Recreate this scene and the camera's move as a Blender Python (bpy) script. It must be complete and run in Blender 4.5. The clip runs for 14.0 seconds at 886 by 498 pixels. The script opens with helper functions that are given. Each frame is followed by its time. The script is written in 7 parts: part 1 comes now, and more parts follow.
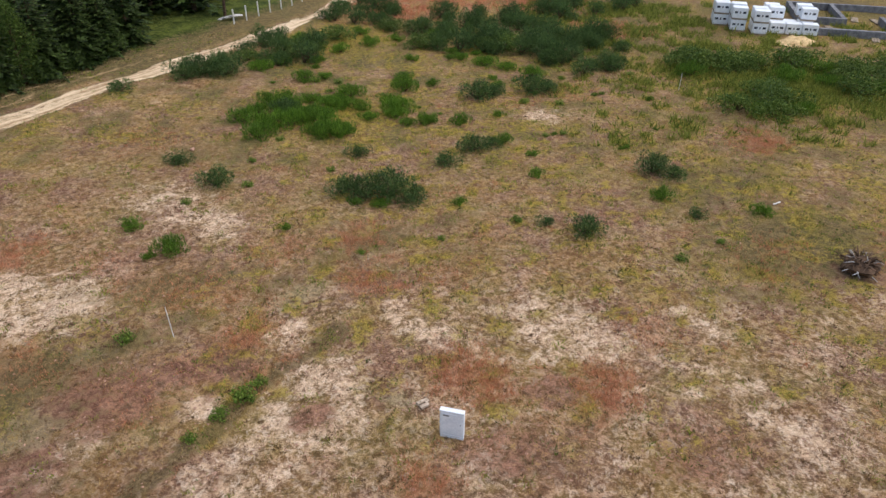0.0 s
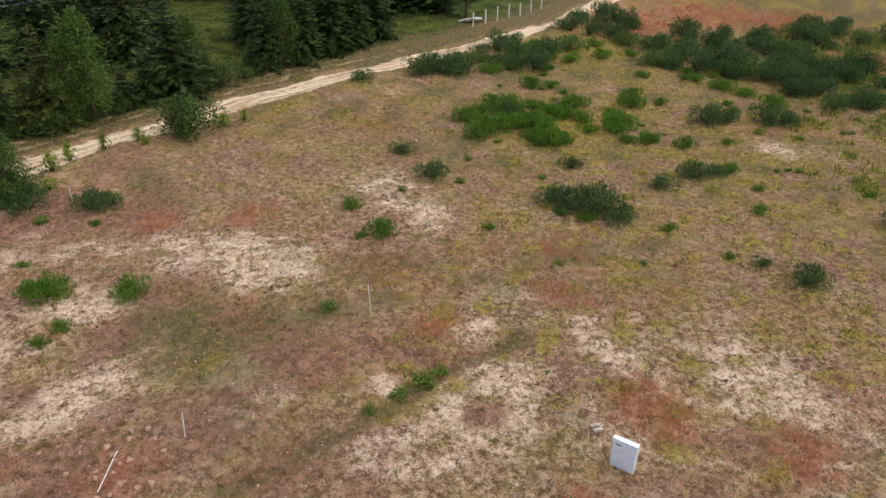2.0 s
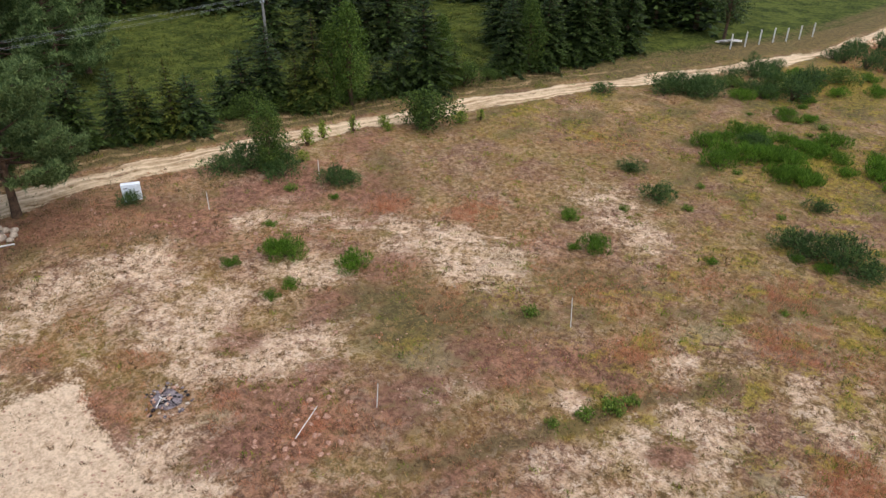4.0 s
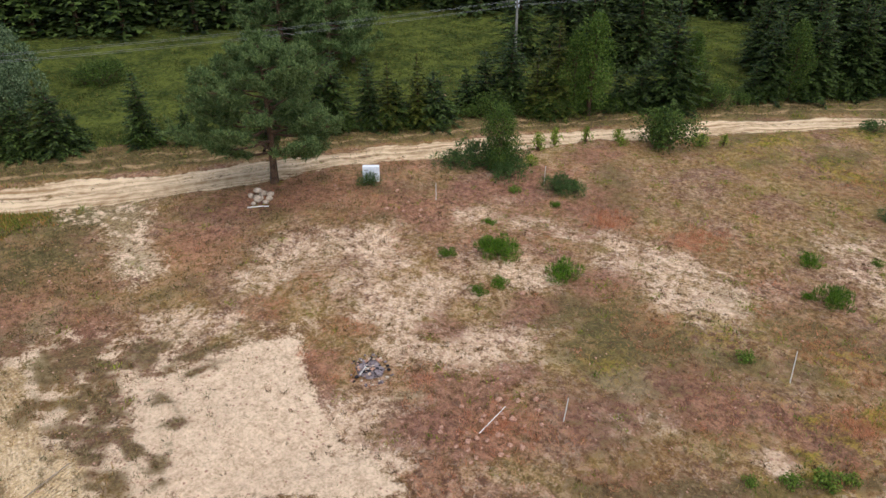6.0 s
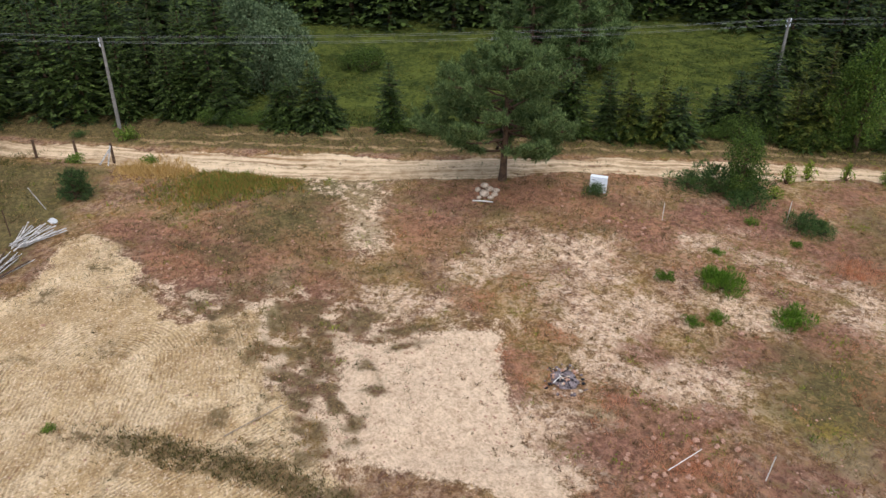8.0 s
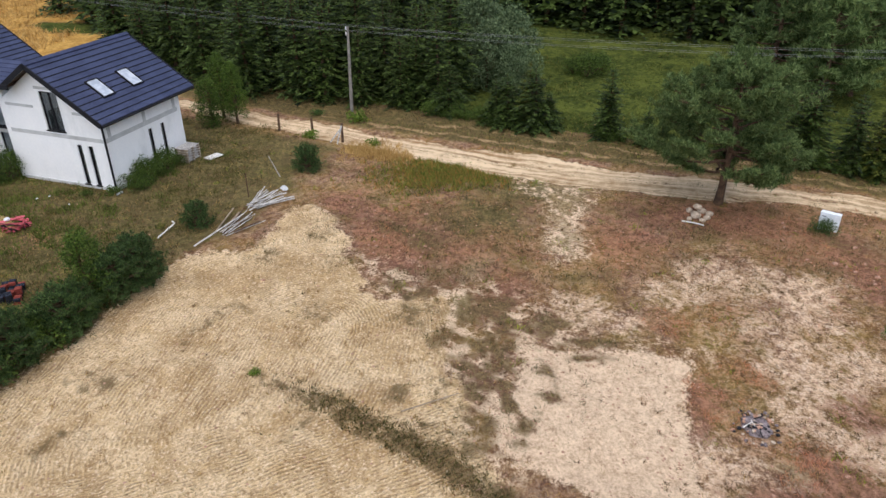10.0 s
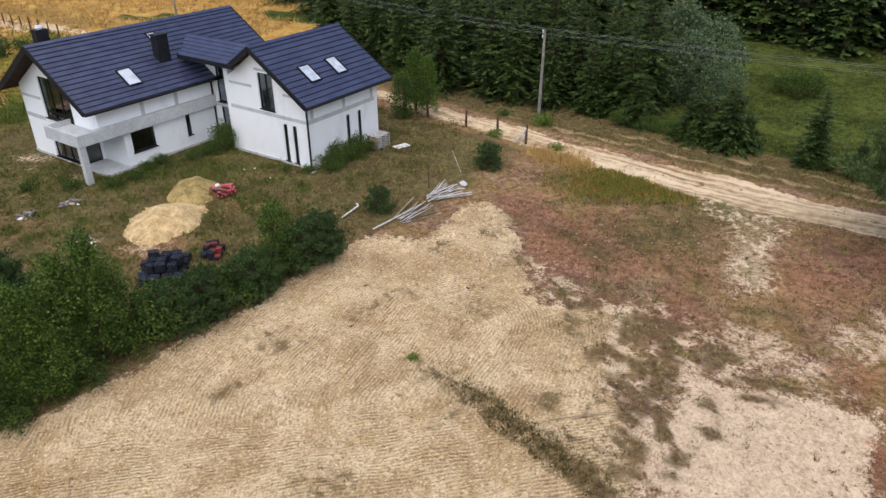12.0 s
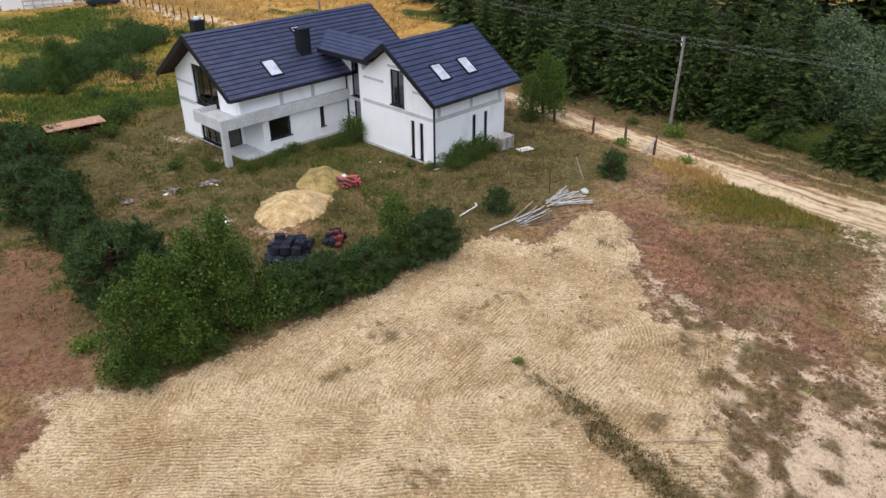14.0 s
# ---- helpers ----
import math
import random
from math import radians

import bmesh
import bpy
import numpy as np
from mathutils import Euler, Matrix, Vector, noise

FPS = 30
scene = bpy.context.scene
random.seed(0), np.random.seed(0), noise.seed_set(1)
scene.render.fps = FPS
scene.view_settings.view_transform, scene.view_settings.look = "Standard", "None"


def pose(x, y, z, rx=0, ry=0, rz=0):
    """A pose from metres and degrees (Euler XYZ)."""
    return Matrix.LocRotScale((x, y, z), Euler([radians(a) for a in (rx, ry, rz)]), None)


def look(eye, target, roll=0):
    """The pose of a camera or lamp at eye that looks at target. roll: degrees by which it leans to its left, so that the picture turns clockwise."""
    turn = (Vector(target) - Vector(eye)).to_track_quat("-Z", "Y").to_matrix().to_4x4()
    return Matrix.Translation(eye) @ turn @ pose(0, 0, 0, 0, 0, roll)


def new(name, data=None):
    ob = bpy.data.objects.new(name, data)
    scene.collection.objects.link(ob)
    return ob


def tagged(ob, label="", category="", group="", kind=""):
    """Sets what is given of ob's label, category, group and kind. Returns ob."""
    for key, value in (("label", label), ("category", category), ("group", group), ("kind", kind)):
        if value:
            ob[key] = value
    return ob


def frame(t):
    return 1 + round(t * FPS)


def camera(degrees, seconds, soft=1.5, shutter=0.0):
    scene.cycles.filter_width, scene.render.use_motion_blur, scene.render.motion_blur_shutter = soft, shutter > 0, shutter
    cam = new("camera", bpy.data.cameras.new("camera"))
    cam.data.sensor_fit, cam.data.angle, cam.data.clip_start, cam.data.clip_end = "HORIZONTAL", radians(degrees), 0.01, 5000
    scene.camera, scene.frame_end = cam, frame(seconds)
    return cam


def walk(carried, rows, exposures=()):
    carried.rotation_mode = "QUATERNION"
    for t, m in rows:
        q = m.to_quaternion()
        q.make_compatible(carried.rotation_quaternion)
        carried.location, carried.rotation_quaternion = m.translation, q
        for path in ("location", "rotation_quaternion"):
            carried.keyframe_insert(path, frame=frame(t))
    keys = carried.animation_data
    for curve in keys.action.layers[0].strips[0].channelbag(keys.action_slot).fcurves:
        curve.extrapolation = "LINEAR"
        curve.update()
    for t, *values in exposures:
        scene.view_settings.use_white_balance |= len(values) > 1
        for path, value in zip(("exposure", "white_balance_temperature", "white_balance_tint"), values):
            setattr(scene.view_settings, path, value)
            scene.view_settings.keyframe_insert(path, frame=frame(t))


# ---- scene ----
# ---- camera: a drone that turns on the spot ----
cam = camera(63.24, 14.0, soft=1.45)
EYE = (0.0, 0.0, 16.0)
TURNS = [  # seconds, yaw, pitch, roll
    (0.0, -0.00, -31.15, 0.52),
    (0.5, 4.18, -31.03, 0.46),
    (1.0, 8.73, -30.89, 0.45),
    (1.5, 13.51, -30.76, 0.41),
    (2.0, 18.31, -30.61, 0.39),
    (2.5, 23.17, -30.47, 0.35),
    (3.0, 27.97, -30.33, 0.37),
    (5.5, 52.19, -29.65, 0.17),
    (6.0, 57.03, -29.52, 0.07),
    (6.5, 61.89, -29.40, 0.03),
    (7.0, 66.75, -29.32, 0.02),
    (7.5, 71.62, -29.22, -0.03),
    (8.0, 76.48, -29.14, -0.08),
    (10.5, 98.55, -28.82, -0.28),
    (11.0, 102.78, -28.75, -0.29),
    (11.5, 106.44, -28.68, -0.27),
    (12.0, 109.54, -28.62, -0.32),
    (12.5, 112.33, -28.59, -0.42),
    (13.0, 115.08, -28.52, -0.42),
    (13.5, 117.55, -28.45, -0.40),
    (14.0, 119.92, -28.42, -0.45),
]


def drone(yaw, pitch, roll):
    return pose(*EYE, 0, 0, yaw) @ pose(0, 0, 0, 90 + pitch, 0, 0) @ pose(0, 0, 0, 0, 0, roll)


walk(cam, [(t, drone(a, b, c)) for t, a, b, c in TURNS])

# ---- daylight: bright cloud with a weak, wide sun from behind the camera ----
SUN_AZ, SUN_EL = radians(86), radians(66)  # compass angle of the sun from +y, to the right; its height
world = bpy.data.worlds.new("sky")
scene.world = world
world.use_nodes = True
wn = world.node_tree
sky = wn.nodes.new("ShaderNodeTexSky")
sky.sky_type, sky.sun_disc = "NISHITA", False
sky.sun_elevation, sky.sun_rotation = SUN_EL, SUN_AZ
sky.dust_density, sky.ozone_density = 1.5, 1.0
wn.links.new(sky.outputs[0], wn.nodes["Background"].inputs[0])
wn.nodes["Background"].inputs[1].default_value = 0.15
sun_data = bpy.data.lights.new("sun", "SUN")
sun_data.energy, sun_data.angle, sun_data.color = 3.0, radians(104), (1.0, 0.945, 0.915)
sun = new("sun", sun_data)
sun_way = Vector((math.sin(SUN_AZ) * math.cos(SUN_EL), math.cos(SUN_AZ) * math.cos(SUN_EL), math.sin(SUN_EL)))
sun.matrix_world = look(sun_way * 80, (0, 0, 0))
scene.view_settings.exposure = -0.06

# ---- materials ----


def lin(r, g, b):
    """A colour from 0-255 values, made linear."""
    return tuple((c / 255 / 12.92) if c < 10.3 else ((c / 255 + 0.055) / 1.055) ** 2.4 for c in (r, g, b)) + (1.0,)


class Nodes:
    """Short hands for a node material."""

    def __init__(self, name, rough=0.8, metal=0.0):
        self.m = bpy.data.materials.new(name)
        self.m.use_nodes = True
        self.t = self.m.node_tree
        self.b = self.t.nodes["Principled BSDF"]
        self.b.inputs["Roughness"].default_value, self.b.inputs["Metallic"].default_value = rough, metal
        self.b.inputs["Specular IOR Level"].default_value = 0.25
        self.where = self.t.nodes.new("ShaderNodeTexCoord").outputs["Object"]

    def put(self, socket, value):
        if hasattr(value, "is_output"):
            self.t.links.new(value, socket)
        else:
            socket.default_value = value

    def noise(self, scale, detail=4.0, rough=0.6, at=None, warp=0.0):
        n = self.t.nodes.new("ShaderNodeTexNoise")
        n.inputs["Scale"].default_value, n.inputs["Detail"].default_value = scale, detail
        n.inputs["Roughness"].default_value, n.inputs["Distortion"].default_value = rough, warp
        self.t.links.new(at or self.where, n.inputs["Vector"])
        return n.outputs["Fac"]

    def math(self, op, a, b=0.0, c=0.0):
        n = self.t.nodes.new("ShaderNodeMath")
        n.operation = op
        for s, v in zip(n.inputs, (a, b, c)):
            self.put(s, v)
        return n.outputs[0]

    def step(self, value, lo, hi, a=0.0, b=1.0):
        n = self.t.nodes.new("ShaderNodeMapRange")
        n.interpolation_type = "SMOOTHSTEP"
        for s, v in zip(n.inputs, (value, lo, hi, a, b)):
            self.put(s, v)
        return n.outputs[0]

    def mix(self, fac, a, b, kind="MIX"):
        n = self.t.nodes.new("ShaderNodeMix")
        n.data_type, n.blend_type = "RGBA", kind
        self.put(n.inputs[0], fac), self.put(n.inputs[6], a), self.put(n.inputs[7], b)
        return n.outputs[2]

    def mapped(self, scale=(1, 1, 1), turn=0.0, shift=(0, 0, 0)):
        n = self.t.nodes.new("ShaderNodeMapping")
        n.inputs["Scale"].default_value, n.inputs["Rotation"].default_value = scale, (0, 0, turn)
        n.inputs["Location"].default_value = shift
        self.t.links.new(self.where, n.inputs["Vector"])
        return n.outputs[0]

    def attribute(self, name):
        n = self.t.nodes.new("ShaderNodeAttribute")
        n.attribute_name = name
        s = self.t.nodes.new("ShaderNodeSeparateColor")
        self.t.links.new(n.outputs["Color"], s.inputs[0])
        return s.outputs[0], s.outputs[1], s.outputs[2]

    def island(self):
        return self.t.nodes.new("ShaderNodeNewGeometry").outputs["Random Per Island"]

    def own(self):
        return self.t.nodes.new("ShaderNodeObjectInfo").outputs["Random"]

    def done(self, colour, bump=None, strength=0.3, distance=0.05):
        self.put(self.b.inputs["Base Color"], colour)
        if bump is not None:
            n = self.t.nodes.new("ShaderNodeBump")
            n.inputs["Strength"].default_value, n.inputs["Distance"].default_value = strength, distance
            self.t.links.new(bump, n.inputs["Height"])
            self.t.links.new(n.outputs[0], self.b.inputs["Normal"])
        return self.m


def plain(name, dark, light, scale=3.0, rough=0.8, metal=0.0, bump=0.2, depth=0.02, stain=None):
    """A surface between two colours, mottled at two scales, with a fine relief and, where asked, stains."""
    n = Nodes(name, rough, metal)
    fine, wide = n.noise(scale * 8, 6), n.noise(scale, 3)
    c = n.mix(n.step(n.math("ADD", n.math("MULTIPLY", fine, 0.5), n.math("MULTIPLY", wide, 0.5)), 0.35, 0.65), dark, light)
    if stain:
        c = n.mix(n.math("MULTIPLY", n.step(n.noise(scale * 0.7, 5, 0.7, n.mapped((1, 1, 0.35))), 0.52, 0.75), 0.7), c, stain)
    return n.done(c, fine, bump, depth)


def leafy(name, dark, light, odd=None, share=0.0, rough=0.6, thin=0.0):
    """Leaves or needles: each one of its own shade, each plant a little different."""
    n = Nodes(name, rough)
    c = n.mix(n.step(n.island(), 0.0, 1.0), dark, light)
    if odd:
        c = n.mix(n.math("GREATER_THAN", n.island(), 1 - share), c, odd)
    grey = n.mix(0.5, c, (0.034, 0.046, 0.022, 1))
    c = n.mix(n.math("MULTIPLY", n.own(), 0.5), c, grey)
    n.b.inputs["Specular IOR Level"].default_value = 0.2
    if thin:  # light shines through the blades
        glow, both = n.t.nodes.new("ShaderNodeBsdfTranslucent"), n.t.nodes.new("ShaderNodeMixShader")
        n.put(glow.inputs[0], c), n.put(both.inputs[0], thin)
        n.t.links.new(n.b.outputs[0], both.inputs[1]), n.t.links.new(glow.outputs[0], both.inputs[2])
        n.t.links.new(both.outputs[0], n.t.nodes["Material Output"].inputs[0])
    return n.done(c)


M_NEEDLE = leafy("spruce_needles", lin(16, 30, 14), lin(84, 104, 46))
M_NEEDLE_OLD = leafy("tall_spruce_needles", lin(14, 28, 12), lin(92, 112, 52))
M_PINE = leafy("pine_needles", lin(64, 88, 48), lin(140, 160, 98), thin=0.35)
M_SAPLING = leafy("sapling_needles", lin(40, 62, 34), lin(98, 122, 68), thin=0.3)
M_BIRCH = leafy("birch_leaves", lin(46, 70, 22), lin(102, 126, 50), lin(128, 140, 62), 0.04, thin=0.2)
M_WILLOW = leafy("grey_willow_leaves", lin(62, 84, 54), lin(134, 152, 110), thin=0.25)
M_BROOM = leafy("broom_shoots", lin(56, 94, 26), lin(128, 162, 56), thin=0.35)
M_JUNIPER = leafy("young_pine_needles", lin(46, 72, 38), lin(106, 132, 70), thin=0.3)
M_SCRUB = leafy("scrub_leaves", lin(56, 84, 32), lin(120, 138, 62), thin=0.3)
M_SPRIG = leafy("sapling_leaves", lin(92, 116, 36), lin(164, 182, 74), thin=0.4)
M_WEED = leafy("weed_leaves", lin(78, 106, 36), lin(142, 164, 70), thin=0.4)
M_LARCH = leafy("larch_needles", lin(44, 60, 20), lin(104, 108, 42))
M_HEDGE = leafy("hedge_leaves", lin(38, 60, 24), lin(108, 130, 56), thin=0.25)
M_BARK = plain("bark", lin(58, 46, 38), lin(116, 92, 72), 4, 0.95, bump=0.8, depth=0.03)
M_WOOD = plain("weathered_wood", lin(112, 98, 82), lin(176, 160, 138), 5, 0.9, stain=lin(92, 82, 72))
M_WALL = plain("white_render", lin(246, 247, 248), lin(253, 253, 253), 0.9, 0.9, bump=0.1, depth=0.01, stain=lin(226, 228, 228))
M_BLOCK = plain("grey_block", lin(92, 92, 96), lin(142, 142, 144), 2.0, 0.9, bump=0.25, depth=0.01, stain=lin(78, 76, 74))
M_POLE = plain("pole_concrete", lin(112, 108, 102), lin(152, 148, 142), 2.0, 0.9)
M_CONCRETE = plain("raw_concrete", lin(188, 189, 189), lin(212, 213, 212), 1.2, 0.9, bump=0.2, depth=0.01, stain=lin(168, 168, 166))
M_ROOF = plain("anthracite_roof_sheet", lin(48, 52, 76), lin(70, 76, 104), 1.4, 0.3, 0.0, bump=0.08, depth=0.005)
M_ROOF.node_tree.nodes["Principled BSDF"].inputs["Specular IOR Level"].default_value = 0.6
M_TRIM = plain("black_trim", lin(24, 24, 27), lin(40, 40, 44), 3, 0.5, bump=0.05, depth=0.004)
M_SOFFIT = plain("brown_boards", lin(42, 29, 23), lin(70, 49, 38), 3, 0.8)
M_ROOM = plain("bare_room", lin(108, 106, 102), lin(140, 138, 132), 1.0, 0.9)
M_STEEL = plain("grey_plastic", lin(176, 180, 184), lin(206, 210, 212), 3, 0.5, bump=0.05)
M_SHEET_WHITE = plain("white_sheet", lin(222, 228, 234), lin(242, 246, 250), 2, 0.45, bump=0.05, stain=lin(206, 210, 214))
M_BLACKWRAP = plain("black_foil", lin(26, 28, 34), lin(58, 60, 70), 4, 0.26, bump=0.3, depth=0.03)
M_BRICK = plain("red_brick", lin(104, 44, 38), lin(150, 74, 62), 6, 0.9)
M_CLOD = plain("pink_field_stone", lin(146, 108, 88), lin(206, 166, 142), 5, 0.9, bump=0.5, depth=0.03)
M_WIRE = plain("bare_wire", lin(120, 122, 124), lin(156, 158, 160), 5, 0.6)
M_STONE = plain("field_stone", lin(150, 132, 114), lin(212, 194, 172), 5, 0.85, bump=0.4, depth=0.03)
M_ASH = plain("ash", lin(84, 74, 76), lin(158, 146, 146), 6, 1.0, bump=0.5, depth=0.04, stain=lin(52, 48, 50))
M_SILVER = plain("silvery_old_timber", lin(150, 146, 142), lin(226, 222, 216), 5, 0.85, bump=0.3, stain=lin(96, 88, 82))
M_DIRTSAND = plain("heaped_sand", lin(172, 140, 92), lin(236, 208, 158), 2.5, 0.95, bump=0.7, depth=0.08)
M_EARTH = plain("weedy_earth", lin(124, 108, 64), lin(196, 170, 112), 2.0, 0.95, bump=0.8, depth=0.08, stain=lin(88, 86, 46))
M_STAKE = plain("white_stake", lin(206, 202, 194), lin(238, 236, 230), 6, 0.7)
M_FOIL = plain("white_foil", lin(228, 232, 236), lin(246, 248, 250), 2, 0.3, bump=0.25, depth=0.03)
M_MARK = plain("dark_print", lin(34, 40, 52), lin(48, 54, 66), 5, 0.5)
M_RUST = plain("rusty_sheet", lin(160, 120, 96), lin(206, 164, 136), 3, 0.8, stain=lin(132, 94, 74))


def glass_material():
    n = Nodes("window_glass", 0.02)
    n.b.inputs["Transmission Weight"].default_value = 1.0
    n.b.inputs["IOR"].default_value = 1.45
    n.b.inputs["Specular IOR Level"].default_value = 0.5
    return n.done(n.mix(n.step(n.noise(1.5, 3), 0.3, 0.7), lin(170, 180, 184), lin(200, 208, 210)))


M_GLASS = glass_material()


def skylight_material():
    n = Nodes("skylight_glass", 0.06)
    n.b.inputs["Specular IOR Level"].default_value = 0.8
    n.b.inputs["Coat Weight"].default_value = 1.0
    n.b.inputs["Coat Roughness"].default_value = 0.03
    # pale base colour holds the sky's reflection, on top of the real gloss
    return n.done(n.mix(n.step(n.noise(2, 4), 0.35, 0.65), lin(176, 186, 198), lin(214, 220, 228)))


M_SKYLIGHT = skylight_material()
M_RED_SCRAP = plain("red_plastic", lin(168, 66, 76), lin(216, 116, 124), 4, 0.6)

# ---- the ground ----


def fractal(x, y, size, seed=0.0, octaves=3):
    """A cheap smooth noise of numpy arrays, about -1 to 1, with bumps of that size."""
    total, weight, k = 0.0 * x, 0.0, 1.0
    for i in range(octaves):
        a, s = seed * 1.7 + 2.1 * i, k / size * 2 * math.pi * 0.5
        px = x * math.cos(a) - y * math.sin(a)
        py = x * math.sin(a) + y * math.cos(a)
        wx = px + size / k * 0.35 * np.sin(py * s * 0.83 + a)
        wy = py + size / k * 0.35 * np.sin(px * s * 0.71 + 2 * a)
        total = total + np.sin(wx * s + 3 * a) * np.sin(wy * s * 1.13 + a) / k
        weight, k = weight + 1 / k, k * 2.1
    return total / weight * 1.5


def smooth(lo, hi, v):
    q = np.clip((v - lo) / (hi - lo), 0, 1)
    return q * q * (3 - 2 * q)


def to_line(x, y, line):
    """Distance to a polyline, which side of it (plus on its left), and how far along."""
    best, side, along, gone = np.full(np.shape(x), 1e9), np.zeros(np.shape(x)), np.zeros(np.shape(x)), 0.0
    for (ax, ay), (bx, by) in zip(line, line[1:]):
        dx, dy = bx - ax, by - ay
        q = np.clip(((x - ax) * dx + (y - ay) * dy) / (dx * dx + dy * dy), 0, 1)
        d = np.hypot(x - ax - q * dx, y - ay - q * dy)
        s = np.sign(dx * (y - ay) - dy * (x - ax))
        side = np.where(d < best, s, side)
        along = np.where(d < best, gone + q * math.hypot(dx, dy), along)
        gone += math.hypot(dx, dy)
        best = np.minimum(best, d)
    return best, side, along


def inside(x, y, poly, soft):
    """1 in a polygon, 0 outside, with an edge that wide."""
    d, _, _ = to_line(x, y, poly + poly[:1])
    odd = np.zeros(np.shape(x), bool)
    for (ax, ay), (bx, by) in zip(poly, poly[1:] + poly[:1]):
        odd ^= ((ay > y) != (by > y)) & (x < (bx - ax) * (y - ay) / ((by - ay) or 1e-9) + ax)
    return smooth(-soft, soft, np.where(odd, d, -d))


def patches(x, y, spots):
    """Oval patches with ragged edges: 1 within, 0 outside."""
    rag = 0.30 * fractal(x, y, 1.1, 61) + 0.22 * fractal(x, y, 0.45, 62)
    v = np.zeros(np.shape(x))
    for px, py, a, b, turn, k in spots:
        near = np.nonzero((np.abs(x - px) < 1.9 * max(a, b)) & (np.abs(y - py) < 1.9 * max(a, b)))[0]
        if len(near):
            dx, dy, c, d = x[near] - px, y[near] - py, math.cos(radians(turn)), math.sin(radians(turn))
            q = np.hypot((dx * c + dy * d) / a, (dy * c - dx * d) / b) + rag[near]
            v[near] = np.maximum(v[near], k * smooth(1.55, 0.2, q))
    return v


def blobs(x, y, spots):
    """Soft round patches (x, y, radius, strength)."""
    v = np.zeros(np.shape(x))
    for bx, by, r, k in spots:
        v = np.maximum(v, k * np.exp(-((x - bx) ** 2 + (y - by) ** 2) / (r * r)))
    return v


ROAD = [(-70, -130), (-64, -80), (-59, -56), (-54, -36), (-49.6, -23), (-47.2, -17), (-43.9, -9.6), (-40.6, -2.0), (-38.6, 4.0), (-37.1, 9.4),
        (-35.8, 16.4), (-34.0, 22.9), (-31.8, 28.6), (-28.4, 37.2), (-26.7, 41), (-22.6, 48.4), (-17.2, 57.6), (-11.6, 69), (-8.6, 80), (-4, 100), (6, 150)]
RAKED = [(-7.0, -19.3), (-8.8, -19.5), (-9.6, -21.0), (-10.3, -20.5), (-11.4, -19.4), (-12.9, -17.9), (-15.3, -17.2), (-17.9, -16.1), (-21.5, -15.0), (-25.3, -14.4), (-27.3, -13.6),
         (-28.3, -10.9), (-30.0, -10.3), (-33.1, -10.0), (-32.9, -8.6), (-30.5, -7.2), (-28.0, -6.3), (-24.9, -5.0), (-24.6, -3.9), (-25.0, -1.8), (-21.1, -1.5), (-18.0, -0.5),
         (-12, 1), (-5, 2), (1, -6), (-2, -19)]
LOOP = [(-22.4, -6.9), (-17.0, -7.4)]  # the harrow went round this line
# patches of the ground cover: x, y, two half widths, turn in degrees, strength
PALE_A = [(-13.9, 22, 1.4, 1.2, 176, 1), (-15.6, 20.7, 1.2, 0.7, 133, 1), (-11.4, 13.8, 0.8, 0.5, 162, 0.8), (-10.8, 15.1, 0.8, 0.7, 19, 0.7), (-7.5, 16.9, 0.8, 0.5, 36, 1),
    (-5.3, 15.8, 1.3, 0.5, 77, 1), (-3.4, 18.1, 1, 0.6, 138, 1), (-2.7, 16.6, 1.1, 0.6, 99, 0.9), (-4.2, 18.7, 1.1, 0.6, 17, 1), (-5.4, 20.7, 0.7, 0.5, 164, 1),
    (-1.8, 22.3, 0.7, 0.6, 97, 1), (-0.8, 20.6, 1.3, 0.4, 135, 1), (-4.9, 13.9, 0.9, 0.5, 28, 1), (-6.1, 14.6, 1, 0.7, 30, 0.7), (-3.2, 15.5, 1.2, 1, 115, 0.65)]
PALE_B = [(5.4, 20.2, 1.2, 1.2, 174, 1), (3.6, 20.7, 1.1, 1, 45, 1), (4.6, 21.7, 1.3, 0.5, 3, 0.8), (8.8, 19, 1.1, 0.6, 156, 0.8), (6.2, 17.6, 0.6, 0.3, 7, 0.8),
    (10, 18, 1, 0.4, 6, 0.8), (8.2, 17.6, 0.6, 0.3, 6, 0.9), (10.9, 15.8, 1, 0.9, 85, 1), (10.4, 16.5, 1, 0.8, 152, 0.8), (10.7, 14.5, 0.8, 0.5, 38, 0.8),
    (10, 20.9, 0.8, 0.5, 127, 0.8), (8.9, 22.1, 0.7, 0.4, 11, 0.7), (2.1, 22.2, 1.1, 0.4, 163, 0.8), (1, 14.2, 1, 0.6, 86, 0.7), (-13.5, 31, 2.6, 1.7, 164, 0.6)]
PALE_C = [(-11.3, 29.1, 2.1, 1.2, 173, 0.7), (6.1, 42.6, 1.8, 1.5, 18, 0.7), (-24.7, 12.8, 2.1, 1.3, 170, 1), (-21.5, 13.1, 2.2, 1, 40, 1), (-20.6, 11.1, 2.2, 1.3, 25, 1),
    (-17.5, 11.1, 2.2, 0.9, 33, 0.9), (-26.5, 13.6, 1.3, 0.8, 9, 1), (-21.5, 13.9, 1.3, 0.8, 16, 1), (-16, 13.6, 1.7, 1.1, 146, 0.65), (-19.7, 17.3, 1.5, 1.1, 10, 1),
    (-23.9, 19.9, 1.3, 0.9, 168, 0.8), (-17.2, 23, 2.1, 1.4, 24, 1), (-14.5, 22.5, 1.7, 1.5, 129, 0.9), (-18.6, 21, 1.3, 1, 144, 0.8), (-10.1, 28.4, 1.6, 1.1, 105, 0.8)]
